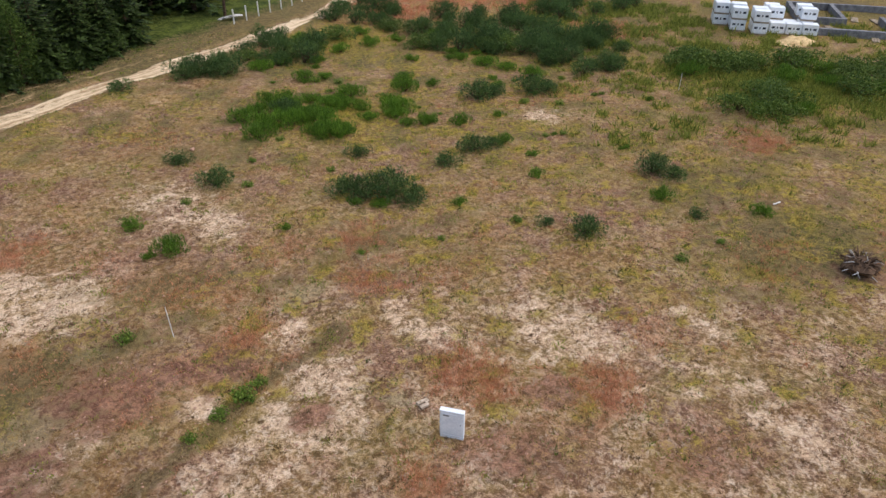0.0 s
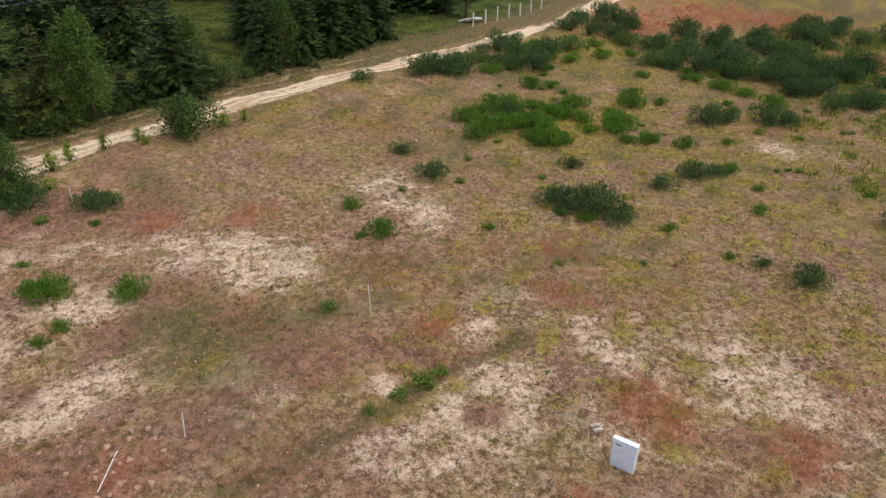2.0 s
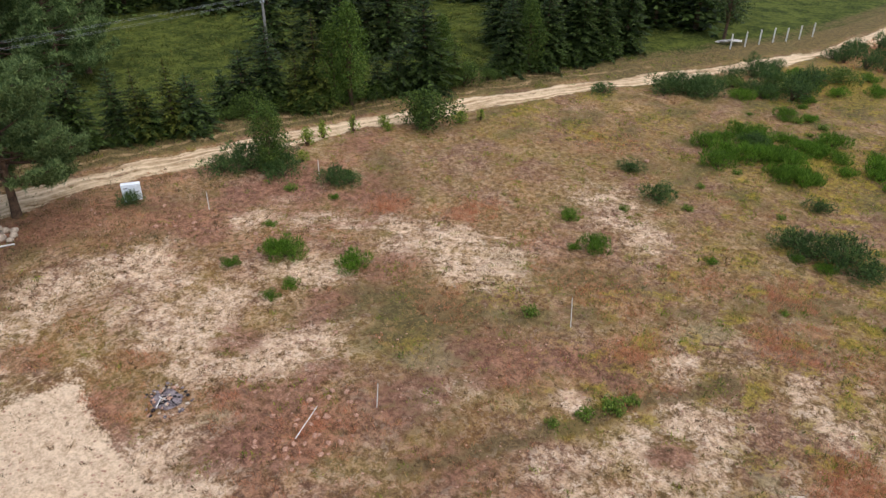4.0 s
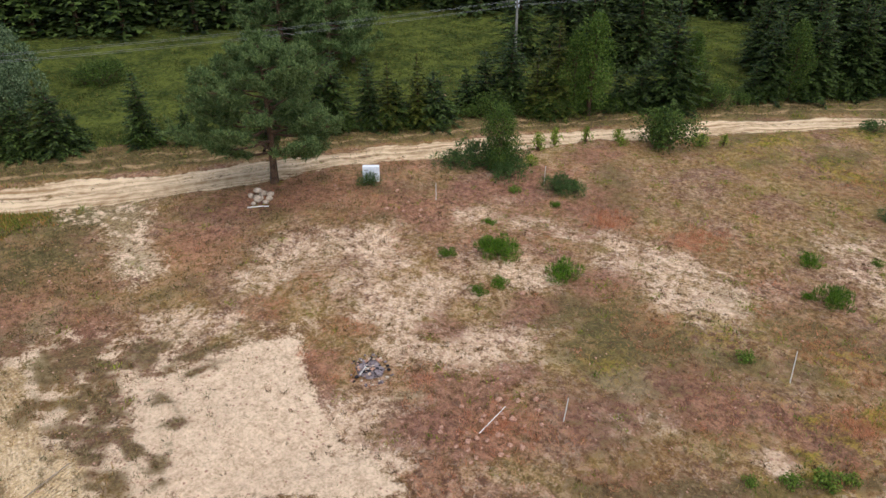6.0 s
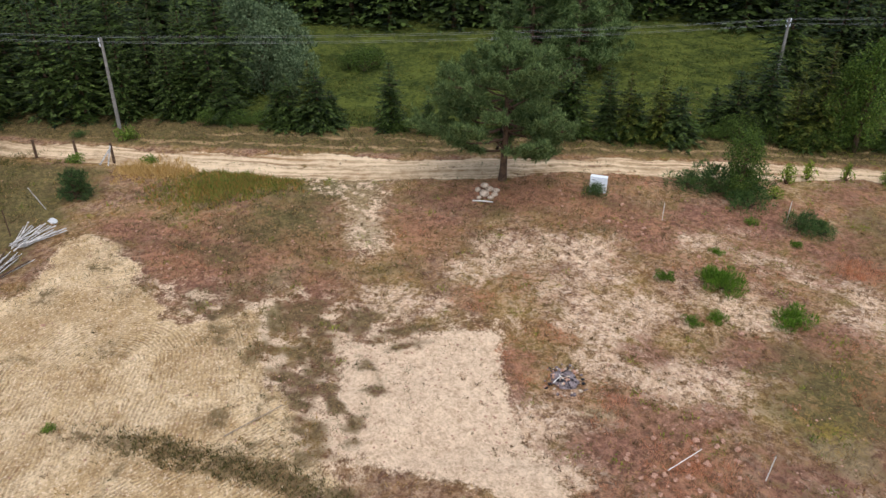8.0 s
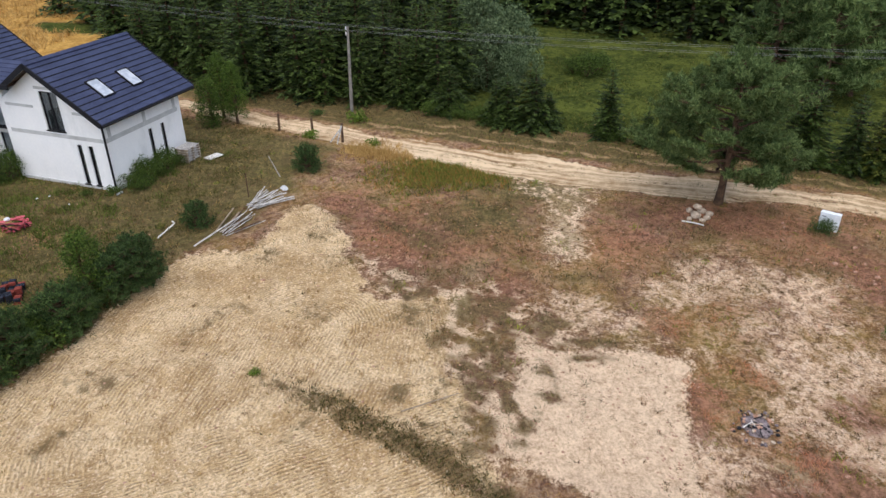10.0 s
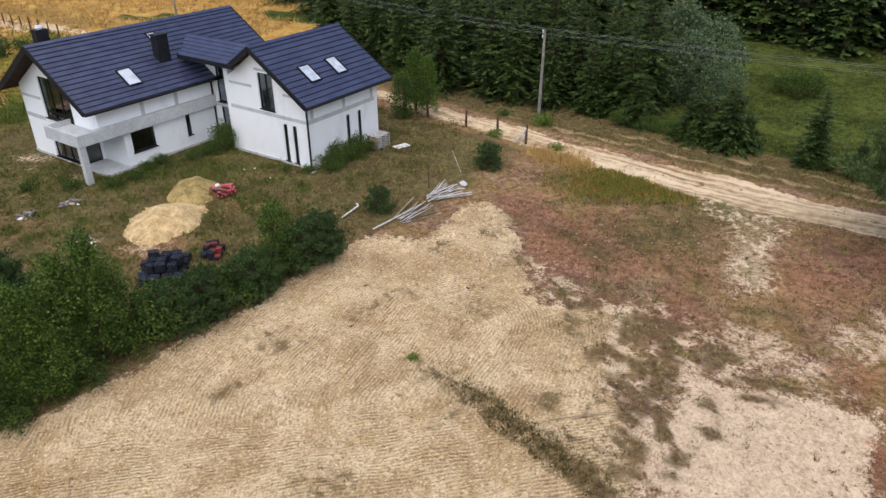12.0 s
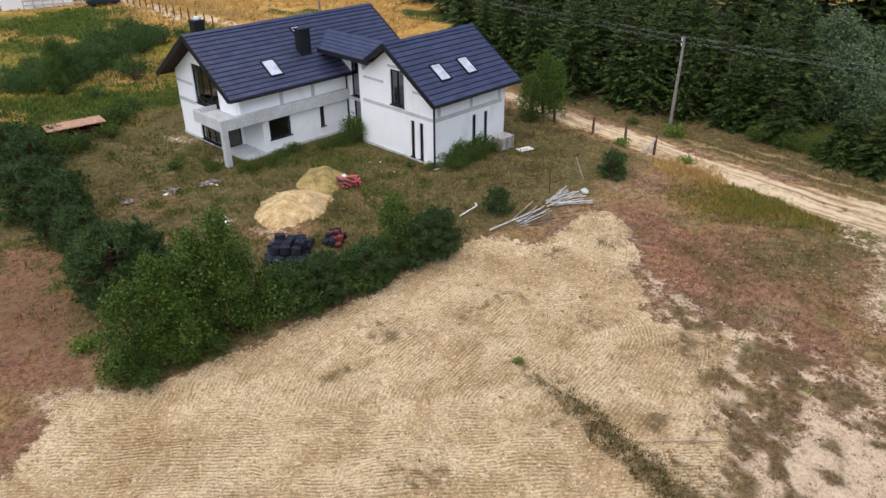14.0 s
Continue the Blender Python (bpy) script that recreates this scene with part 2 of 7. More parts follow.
PALE_D = [(-5.4, 20.5, 0.9, 0.8, 72, 1), (-1.2, 21, 1.1, 0.6, 141, 1), (-0, 20.7, 0.5, 0.4, 173, 1), (3.3, 22.5, 1, 0.5, 5, 1), (-3.9, 18.2, 1.3, 0.7, 50, 1),
    (-4.9, 15.9, 1.3, 0.5, 120, 1), (-3.8, 16.4, 1.4, 0.7, 32, 0.6), (-7.4, 16.6, 1, 0.4, 60, 1), (-3.1, 16.4, 0.8, 0.7, 77, 0.8), (4, 19.7, 1.2, 0.7, 60, 0.8),
    (-6.7, 13.9, 1, 0.9, 108, 0.6), (-5.4, 13.5, 0.9, 0.8, 71, 0.7), (-16.9, 7.2, 1.3, 0.6, 21, 0.8), (-26.9, 10.9, 3.1, 1.6, 79, 1), (-26.2, 12.8, 1.2, 1.1, 124, 1)]
PALE_E = [(-26, 8.2, 1.5, 1, 78, 1), (-27.9, 9, 1.1, 0.9, 82, 0.8), (-22.1, 13, 1, 0.8, 102, 1), (-22.1, 11.3, 1.3, 0.9, 145, 1), (-20.8, 13.1, 1.4, 1, 89, 0.9),
    (-20.1, 11.3, 1.6, 1.1, 87, 0.8), (-18.6, 10.2, 1.3, 1, 91, 0.8), (-17.3, 12.6, 1.2, 0.9, 65, 1), (-17.4, 11.1, 1, 0.6, 84, 0.8), (-16.4, 12.7, 0.6, 0.4, 95, 0.9),
    (-23.5, 10.9, 1.3, 1.1, 102, 0.8), (-20.7, 16.8, 1.1, 0.8, 21, 1), (-20.2, 22.4, 1.5, 0.9, 156, 1), (-22.3, 21.3, 2, 0.8, 16, 0.9), (-25.7, 18.5, 1.7, 1.1, 89, 0.9)]
PALE_F = [(-26.3, 20.6, 1.2, 0.7, 87, 0.8), (-16.2, 7.6, 1.1, 0.7, 81, 0.8), (-15.6, 9.2, 0.9, 0.5, 81, 0.6), (-16.1, 6.5, 1.4, 1.1, 152, 1), (-14.1, 7.1, 1.2, 0.9, 89, 0.9),
    (-24.8, 3.5, 1.4, 0.9, 74, 0.9), (-31.4, 3.5, 1.9, 0.9, 174, 0.9), (-23.5, 4.6, 1.4, 0.6, 76, 0.8), (-30.7, 3.6, 1.8, 1.1, 7, 0.9), (-25.5, 7.4, 1.4, 0.9, 49, 0.8),
    (-17.2, 22, 2.2, 1.2, 22, 0.9), (-14.5, 22, 2, 1.8, 51, 0.9), (-7.4, 16.6, 1, 0.5, 48, 0.8), (-23.9, 3.9, 2.2, 0.9, 70, 0.9), (-15.7, 12.9, 1.4, 1.3, 78, 0.7)]
PALE_EDGE = [(-10.1, -20.8, 1.1, 0.6, 106, 1), (-11.1, -19.9, 0.7, 0.4, 106, 1), (-8.2, -19.1, 0.8, 0.5, 96, 0.7), (-7, -18.4, 0.6, 0.3, 100, 0.6), (-30.3, -36.8, 1.4, 0.9, 64, 1), (-20.3, 0.4, 1, 0.7, 149, 0.5)]
PALE = PALE_A + PALE_B + PALE_C + PALE_D + PALE_E + PALE_F + PALE_EDGE
MAUVE_A = [(-7.3, 18.9, 1.6, 1.2, 128, 1), (-10.5, 17.2, 2.6, 1.8, 35, 1), (3.6, 17.7, 1.4, 1.1, 16, 0.9), (2, 15, 1.7, 1.3, 9, 0.7), (7.8, 15.1, 2.1, 1.3, 13, 0.7),
    (-3.9, 16.5, 0.8, 0.6, 164, 1), (-11.7, 14.4, 1.5, 0.9, 154, 0.7), (-18.7, 12.2, 1.2, 0.8, 0, 0.8), (-27.7, 16.1, 3, 1.5, 18, 1), (-15, 10.4, 2.3, 1.4, 17, 1),
    (-12, 13.2, 1.6, 1.3, 8, 0.8), (-9.1, 12.1, 1.7, 1.1, 24, 0.8), (-8.3, 18.5, 1.1, 1, 47, 1), (-4.2, 16.3, 0.6, 0.5, 50, 1), (-30.2, 16.2, 2.3, 1.4, 4, 1)]
MAUVE_B = [(-19, 7, 1.4, 0.8, 159, 1), (-17.8, 6.9, 0.8, 0.6, 152, 1), (-18.9, 11.9, 1, 0.7, 96, 0.8), (-14.3, 9, 2.2, 1, 80, 1), (-15, 12.1, 1.6, 0.8, 84, 1),
    (-12.9, 10.1, 1.7, 0.8, 82, 1), (-32.6, 10.8, 6.5, 2.1, 77, 1), (-30.3, 6.6, 2.5, 1.8, 75, 0.8), (-28.7, 15.9, 2.8, 1.4, 80, 0.9), (-28.3, -1, 2.8, 1.9, 64, 0.8),
    (-30.6, -4.2, 3.1, 2.2, 50, 1), (-33, -6.9, 2.4, 1.6, 52, 1), (-25.8, -2.4, 1.4, 1, 60, 0.8), (-25, 21.2, 3.2, 1.4, 81, 0.6), (-17.9, 15.9, 1.9, 1.1, 89, 0.8)]
MAUVE_EDGE = [(-10.7, -23.2, 2.2, 1.3, 96, 1), (-8.3, -19.9, 1.8, 0.9, 68, 1), (-7.1, -18.3, 1.1, 0.6, 103, 1), (-12.7, -26.3, 3.5, 1.7, 68, 1), (-14.8, -30.1, 3.1, 1.5, 68, 1), (-29.2, -4, 3.3, 2.5, 154, 1), (-25, 0.4, 2.1, 1.4, 162, 0.8)]
MAUVE_TRACK = [(-27.6, 21.5, 4.5, 1.9, 81, 1), (-23.3, 23.8, 3.7, 2.1, 127, 0.8), (-28.3, 28.6, 2.6, 1.6, 98, 0.8), (-22.7, 19.7, 1.6, 1.1, 102, 0.6), (-17.8, 19.3, 2.3, 1.3, 94, 0.7)]
MAUVE = MAUVE_A + MAUVE_B + MAUVE_EDGE + MAUVE_TRACK
OLIVE_A = [(15.3, 27.3, 5.5, 3.4, 22, 1), (13.3, 32.8, 4.8, 3.1, 17, 0.8), (12.6, 23.3, 3.4, 1.5, 7, 0.6), (-11.4, 19.5, 2.1, 1, 27, 0.8), (-13.2, 17.5, 1.3, 1.2, 26, 0.8),
    (-1.9, 24.7, 2.8, 1.7, 179, 0.5), (-15.3, 37.2, 6.4, 3.2, 175, 0.4), (-13.8, 18.5, 2.3, 1, 37, 1), (-10, 23.6, 3.8, 1.4, 29, 0.8), (0.3, 25.5, 3.5, 2.1, 45, 0.5),
    (-3.2, 26.8, 2.9, 1.7, 38, 0.6), (-15, 17.1, 3.3, 1.8, 126, 1), (-17, 16.8, 1.8, 1.2, 102, 0.9), (-36.2, -1, 2.8, 1.8, 67, 0.7), (-31.7, 0.8, 1.6, 1.1, 5, 0.6)]
OLIVE_B = [(-24.3, 26.5, 5.3, 1.4, 137, 0.7), (-29.9, -1.8, 2.7, 1.3, 2, 0.7), (-27.9, 0.9, 2.1, 1.4, 152, 0.5)]
OLIVE_PLOT = [(-31.8, -0.4, 4.3, 2.7, 168, 1), (-36.2, 1.8, 3.8, 1.8, 174, 1), (-32.2, -4.2, 2.5, 1.7, 176, 0.6), (-25.1, -31, 5.2, 3.7, 92, 0.6), (-32.8, -22.1, 4.4, 3.6, 110, 0.5)]
OLIVE = OLIVE_A + OLIVE_B + OLIVE_PLOT
LICHEN_A = [(-12.8, 15.7, 0.9, 0.6, 143, 1), (-12.3, 19.2, 1, 0.6, 68, 0.8), (-1.1, 17, 0.5, 0.3, 179, 0.8), (-5.6, 23, 1, 0.5, 178, 0.8), (-12.6, 15.6, 1.3, 1.2, 159, 1),
    (-14, 23, 1.2, 1, 25, 0.6), (-5.6, 22.9, 1.4, 0.8, 33, 1), (-1.5, 17.2, 0.6, 0.4, 40, 1), (-14.6, 14.4, 0.8, 0.6, 12, 0.6), (-24.4, -1.1, 1, 0.5, 3, 1),
    (-19.7, -1, 0.7, 0.4, 3, 0.9), (-28.1, -0.2, 1.2, 0.9, 22, 0.8), (-16.1, 9.1, 0.9, 0.5, 82, 0.8), (-31.1, 3.4, 1.8, 0.8, 174, 0.5), (-12.9, 15.8, 1.1, 0.7, 95, 0.7)]
LICHEN_B = [(-27.6, -0.6, 1.3, 0.9, 153, 0.9), (-21.2, -1.9, 1, 0.5, 3, 0.7)]
LICHEN = LICHEN_A + LICHEN_B
SALMON_A = [(0.9, 18.5, 1.5, 1.5, 40, 0.8), (5.4, 17.4, 2.1, 0.8, 62, 0.8), (-6.9, 20.5, 1.1, 0.7, 173, 0.6), (-5.1, 19.3, 0.6, 0.5, 167, 0.7), (-0.3, 13.7, 1, 0.7, 0, 0.7),
    (-2.2, 25.6, 0.8, 0.6, 176, 0.7), (18.2, 38.4, 1.4, 1, 40, 0.9), (-12.9, 11.6, 0.8, 0.7, 167, 0.6), (-24.7, 13.7, 1.2, 0.4, 147, 0.8), (-7.3, 20.2, 0.9, 0.7, 38, 0.7),
    (-5.9, 18.4, 0.8, 0.6, 100, 0.7), (-3.3, 24.2, 1.1, 0.8, 77, 0.6), (-21.7, 23.7, 0.9, 0.7, 147, 0.8), (-18.3, 25.3, 0.8, 0.6, 132, 0.8), (-24.7, 13.5, 1.7, 0.5, 143, 0.8)]
SALMON_B = [(-23.1, 6.9, 1.5, 1.2, 161, 0.6), (-23, 4.1, 0.5, 0.5, 178, 0.7), (-21.7, 4.5, 0.5, 0.3, 75, 0.8), (-28.8, 5.7, 1.6, 1.4, 72, 0.6), (-25.1, -4.5, 1.3, 0.8, 20, 0.6),
    (-29.1, 2.1, 1.4, 1.1, 3, 0.6), (-20, 7.3, 0.9, 0.5, 159, 0.7), (-28.5, -4.1, 1.7, 1.3, 37, 0.5)]
SALMON = SALMON_A + SALMON_B
CLUMP_A = [(-24.4, -3.2, 1.4, 0.3, 3, 1), (-24.5, 0.4, 0.7, 0.6, 58, 1), (-23.3, 0.7, 0.6, 0.5, 45, 1), (-23.4, 2.5, 0.7, 0.6, 59, 1), (-22.2, -1.4, 0.4, 0.3, 14, 1),
    (-21.9, -2.2, 0.5, 0.4, 49, 0.8), (-20.6, -0.8, 0.5, 0.4, 55, 1), (-20.9, 0.7, 0.5, 0.4, 18, 1), (-20, -0.2, 0.6, 0.5, 54, 1), (-19.5, 0.7, 0.4, 0.3, 60, 1),
    (-18.6, 0.8, 0.5, 0.3, 180, 1), (-23, 1.5, 0.5, 0.4, 6, 0.8), (-17.9, -0.6, 0.5, 0.3, 1, 0.8), (-17.1, -1.7, 0.5, 0.3, 68, 0.8), (-18.7, -3, 0.5, 0.4, 53, 0.8)]
CLUMP_B = [(-29, 0.2, 0.7, 0.5, 19, 0.7), (-23.2, -6.7, 0.9, 0.5, 62, 0.6), (-23.7, -10, 0.6, 0.4, 42, 0.7), (-22.3, 0.5, 0.6, 0.5, 63, 0.7), (-21.8, 2.8, 0.5, 0.4, 72, 0.6),
    (-22.3, -10.9, 1.6, 0.5, 162, 0.6), (-18.6, -13.4, 1.6, 0.8, 65, 0.6), (-15.7, -13.5, 1, 0.3, 168, 0.8), (-13.1, -8.4, 1.1, 0.5, 148, 0.6), (-16.8, -5.8, 1.2, 0.3, 153, 0.6),
    (-27.7, -10, 1.7, 0.6, 21, 0.6), (-29.7, -8, 1.1, 0.6, 124, 0.6), (-18.8, -3, 0.7, 0.5, 162, 0.8), (-22.9, 0.6, 1.4, 0.5, 2, 0.8), (-21.8, -0.1, 0.7, 0.5, 161, 0.8)]
CLUMP_C = [(-23.7, -0.6, 0.8, 0.5, 165, 0.7)]
CLUMP = CLUMP_A + CLUMP_B + CLUMP_C
LEVELLED = [(-21.9, 1.5), (-21.5, 3.4), (-21.5, 5.5), (-21.0, 7.4), (-18.6, 6.5), (-15.6, 6.3), (-12.3, 7.0), (-16.8, -0.1), (-19.0, 0.7), (-18.2, 0.7)]
RED_SPOTS = [(0.9, 18.4, 1.5, .6), (5.0, 17.6, 1.1, .6), (-2.6, 74, 9, 1.3), (1.9, 28, 1.6, .6), (17.9, 38.4, 2, .8), (5, 45, 3, .6), (-6.6, 26.4, 2, .65), (-34, 13, 4, 1),
             (-33.5, 18.6, 2.6, .9), (-30, 14.5, 3, .9), (-21.7, 23.7, 1.2, .9), (-18.2, 25.4, 1.3, .9), (-29, 6, 3, .8), (-29.5, 0, 3, .7), (-29, -5, 2.6, 1),
             (-33, -3.5, 2.6, .8), (-13, 10.6, 1.7, .75), (-20.5, 9.4, 1.2, .8), (-27, 17.6, 2.4, .6), (-17, 38.4, 4, .55), (-7, 20.7, 1.2, .7), (-14.6, -29, 5, .8), (8.6, 47, 3, .6)]
GREEN_SPOTS = [(-50, -78, 7, 1.3), (-56, -80, 5, 1.2), (-47, -74, 5, 1.0), (-33, -49, 4, 1.3), (-37, -46, 3, 1.3), (-29, -52, 4, 1.2), (-6.4, 17.3, 0.8, 1), (-6.9, 15.8, 0.7, .9), (24, 49, 8, 1), (30, 45, 6, .9), (18, 52, 4, .8), (-6, 42, 4.5, .8), (-9, 60, 7, .8), (4, 56, 6, .6), (-38.4, -2.4, 1.7, 1),
               (-37.2, -0.6, 1.1, .8), (-34.2, -2.4, 1.0, .35), (-13.5, 15.7, 1.4, .6), (-12.7, 20.4, 2, .55), (9.4, 24, 3, .4), (17.5, 28, 3, .5), (-30, -26, 6, .55), (-24, -31, 7, .6), (-38, -16, 4, .5), (2, 36, 6, .35)]
DARK_SPOTS = [(-22.2, -1.6, 1, .7), (-23.4, -3, 0.7, .9), (-16.6, -12.9, 0.9, .5), (-18.6, -13, 0.8, .5), (-21.9, -11.4, 1.2, .5), (-23.6, -10.8, .9, .45),
              (-23.1, -6.9, 0.8, .9), (-13.1, -8.6, 1.2, .55), (-24.2, -0.2, 1.2, 1), (-19.5, -0.2, 0.9, 1), (-21.6, 0.2, 0.9, .95), (-16.5, -0.6, 1, .9), (-26.5, -1.5, 1, .7), (-17.9, 8.6, 0.8, .8), (-12, 17.6, 4, .55), (-11, 14, 3, .55)]


STRIP = [(-19.3, -8.2), (-18.6, -6.4), (-17.4, -4.2), (-15.8, -1.2), (-14.6, 0.4)]


def zones(x, y):
    """What covers the ground at x, y: sand, red sorrel, green, dark litter, road, meadow, straw field, raked."""
    n1, n2 = fractal(x, y, 2.2, 1), fractal(x, y, 0.8, 2)
    wx, wy = x + 0.35 * n1 + 0.15 * n2, y + 0.35 * fractal(x, y, 2.0, 5) + 0.15 * n2
    pale = patches(x, y, PALE) * (1 - 0.15 * smooth(-9, -3, x)) * (1 - 0.15 * smooth(-17, -22, x)) * (0.95 + 0.4 * fractal(x, y, 0.9, 65))
    raked, level = inside(x + 0.35 * n1 + 0.2 * n2, y + 0.35 * fractal(x, y, 2.4, 8) + 0.15 * n2, RAKED, 0.6), inside(x + 0.12 * n2, y + 0.12 * n1, LEVELLED, 0.35)
    red, green, dark = blobs(wx, wy, RED_SPOTS), blobs(wx, wy, GREEN_SPOTS), blobs(x + 0.4 * n2, y + 0.4 * n1, DARK_SPOTS) * (0.75 + 0.5 * fractal(x, y, 0.6, 42))
    broad = inside(x + n1, y + n1, [(-37, 20), (-30, 21), (-26, 16), (-24, 8), (-25, 1), (-27, -6), (-33, -9), (-40, -8), (-39, 0), (-36, 8)], 3.0)
    red = np.maximum(red, 1.1 * patches(x, y, SALMON))
    red = np.maximum(red, broad * (0.26 + 0.35 * n1))
    dark = np.maximum(dark, broad * (0.85 + 0.15 * smooth(2, -3, y)) * (0.38 + 0.35 * fractal(x, y, 3, 49)) * (1 - 0.6 * np.clip(pale, 0, 1)))
    red = np.maximum(red, 0.24 + 0.3 * fractal(x, y, 7, 9) - 0.35 * smooth(24, 40, y))
    red = np.maximum(red, smooth(2, 8, y) * smooth(-38, -30, x) * (0.0 + 0.4 * fractal(x, y, 2.8, 44) + 0.15 * n2))
    dark = np.maximum(dark, patches(x, y, CLUMP) * (0.95 + 0.4 * fractal(x, y, 0.5, 63)))
    strip, _, strip_run = to_line(x + 0.2 * n2, y + 0.2 * n1, STRIP)
    dark = np.maximum(dark, smooth(1.0, 0.1, (strip + 0.22 * fractal(x, y, 0.7, 41)) / (0.4 + 0.07 * strip_run)) * (0.62 + 0.035 * strip_run + 0.35 * n2))
    furrow, _, _ = to_line(x + 0.2 * n2, y + 0.2 * n1, [(-3.6, 20.6), (-5.6, 18.4), (-6.9, 16), (-8.4, 13.4), (-10, 11)])
    dark = np.maximum(dark, 0.9 * smooth(0.62, 0.1, furrow) * (0.95 + 0.3 * n2))
    lane, _, _ = to_line(x + 0.5 * n1, y + 0.5 * n2, [(-18, 17), (-13, 18.6), (-8, 22), (-4, 26.5), (2, 30)])
    dark = np.maximum(dark, 0.55 * smooth(1.2, 0.2, lane) * (0.9 + 0.4 * n1))
    d, side, gone = to_line(x, y, ROAD)
    across = d * side  # plus towards the forest
    wide = 1.0 + 0.55 * np.exp(-((y - 4) / 12) ** 2)
    edge = 0.30 * fractal(gone / 6.0, 3.0 * side, 1.0, 22) + 0.10 * n2
    ruts = np.maximum(np.exp(-((across - wide - 1.5 + 0.3 * n1) / 0.24) ** 2), 0.9 * np.exp(-((across - wide - 2.9 + 0.3 * n1) / 0.2) ** 2))
    streak = fractal(gone / 7.0, across / 0.42, 1.0, 21)
    ruts = ruts * (0.55 + 0.3 * n1) * smooth(62, 50, y) * smooth(-16, -8, y)
    middle = np.exp(-((d + 0.1 * n1) / 0.28) ** 2) * (0.35 + 0.35 * smooth(-0.2, 0.5, streak))
    road = smooth(wide + 0.35, wide - 0.25, d + edge) * (0.88 + 0.25 * streak) - 0.55 * middle
    road = np.clip(road, 0, 1)
    entry = inside(wx, wy, [(-38.2, 0.6), (-36.4, 1.2), (-34.6, 2.2), (-32.4, 2.6), (-29.2, 2.0), (-27.6, 3.2), (-28.4, 4.7), (-32, 4.9), (-34.4, 5.4), (-37.2, 7)], 1.3)
    sand = np.maximum.reduce([raked, level, pale * (0.2 + 0.4 * n2), entry * (0.40 + 0.35 * n2 + 0.3 * n1 + 0.2 * fractal(x, y, 0.5, 72))])
    sand = np.maximum(sand, inside(wx, wy, [(-30.4, -41), (-24, -41), (-24.6, -34), (-27.5, -33), (-30.4, -36)], 0.8) * 0.15)
    near = smooth(36, 22, y) * smooth(4, 10, y) * smooth(-40, -30, x)
    bare = near * (0.10 + 0.15 * smooth(27, 21, y) * smooth(-11, -7, x) + 0.12 * smooth(-9, -16, x) * smooth(20, 15, y) * smooth(-30, -26, x) + 0.18 * fractal(x, y, 3.2, 12) + 0.2 * n2)
    bare = bare * (1 - 0.7 * blobs(x, y, [(-11.5, 15, 4.5, 1), (-14, 19, 4, .8), (-9, 19, 3, .6)]))
    bare = np.maximum(bare, pale * (1.0 + 0.35 * n2))
    gap = inside(wx, wy, [(-25.5, 1), (-23, 4), (-21.5, 8), (-20, 4), (-14, 0.5), (-15, -2), (-21, -2), (-25, -4.5), (-29, -7)], 1.3)
    sand = np.maximum(sand, gap * (0.5 + 0.35 * n2))
    dark = np.maximum(dark, gap * (0.3 + 0.5 * fractal(x, y, 1.3, 43)))
    red = red * (1 - 0.7 * gap)
    meadow = smooth(5.2 - 1.8 * smooth(44, 56, y), 7.4 - 2.2 * smooth(44, 56, y), across) * (d < 400)
    yard = smooth(-15.5, -19, y + 0.3 * np.clip(x + 14, -30, 0) + n1) * smooth(-1, -3, across) * smooth(-10.5, -14, x) * (1 - smooth(0.2, 0.6, raked))
    dark = np.maximum(dark, yard * (0.34 + 0.4 * n1))
    red, green = np.maximum(red * (1 - 0.75 * yard), 0.62 * np.exp(-((x + 14) ** 2 + (y + 29) ** 2) / 36)), np.maximum(green * (1 - yard), yard * (0.06 + 0.26 * fractal(x, y, 3.5, 14)))
    rough_field = smooth(-40, -47, y + 0.15 * (x + 30) + 2 * n1) * smooth(-1, -3, across)
    north_heath = smooth(-15, -6, x) * smooth(11, 18, y) * (1 - 0.8 * np.clip(pale, 0, 1))
    green = np.maximum(green, north_heath * (0.30 + 0.45 * fractal(x, y, 1.7, 66) + 0.2 * n2))
    green = np.maximum(green, smooth(26, 40, y) * smooth(0, -2, across) * (0.26 + 0.36 * fractal(x, y, 5, 18)))
    green = np.maximum(green, rough_field * (0.75 + 0.3 * fractal(x, y, 6, 15)))
    verge = smooth(wide + 0.2, wide + 1.0, across) * smooth(7.4, 5.2, across)
    dark, green = np.maximum(dark, (0.62 + 0.25 * n1) * verge), np.maximum(green * (1 - 0.6 * verge), verge * (0.4 + 0.3 * n1))
    red = red * (1 - 0.85 * verge)
    yard_bare = blobs(wx, wy, [(-30.6, -37.0, 1.1, .9), (-29.0, -32.6, 0.6, .8), (-23.6, -31.0, .6, .45), (-23.2, -22.6, 1.4, .5), (-22.6, -25.6, .7, .5)])
    sand, dark = np.maximum(sand, yard_bare), dark * (1 - np.clip(yard_bare, 0, 1))
    red = np.maximum(red, blobs(wx, wy, [(-23.4, -22.4, 2.2, .8), (-28.6, -22.0, 1.6, .6), (-22.5, -31, 2.5, .6)]))
    path, _, _ = to_line(x, y, [(-66.3, -87.8), (-62.5, -77.2), (-59.9, -68.1)])
    dark = dark * (1 - 0.75 * entry)
    sand = sand * (1 - 0.75 * smooth(0.3, 0.8, dark) * (raked < 0.5))
    sand = np.maximum(sand, 0.9 * smooth(1.6, 0.8, path + 0.4 * n1))
    beyond = smooth(2, 6, -(x + 0.9 * y + 92) + 3 * n1)  # fields behind the house
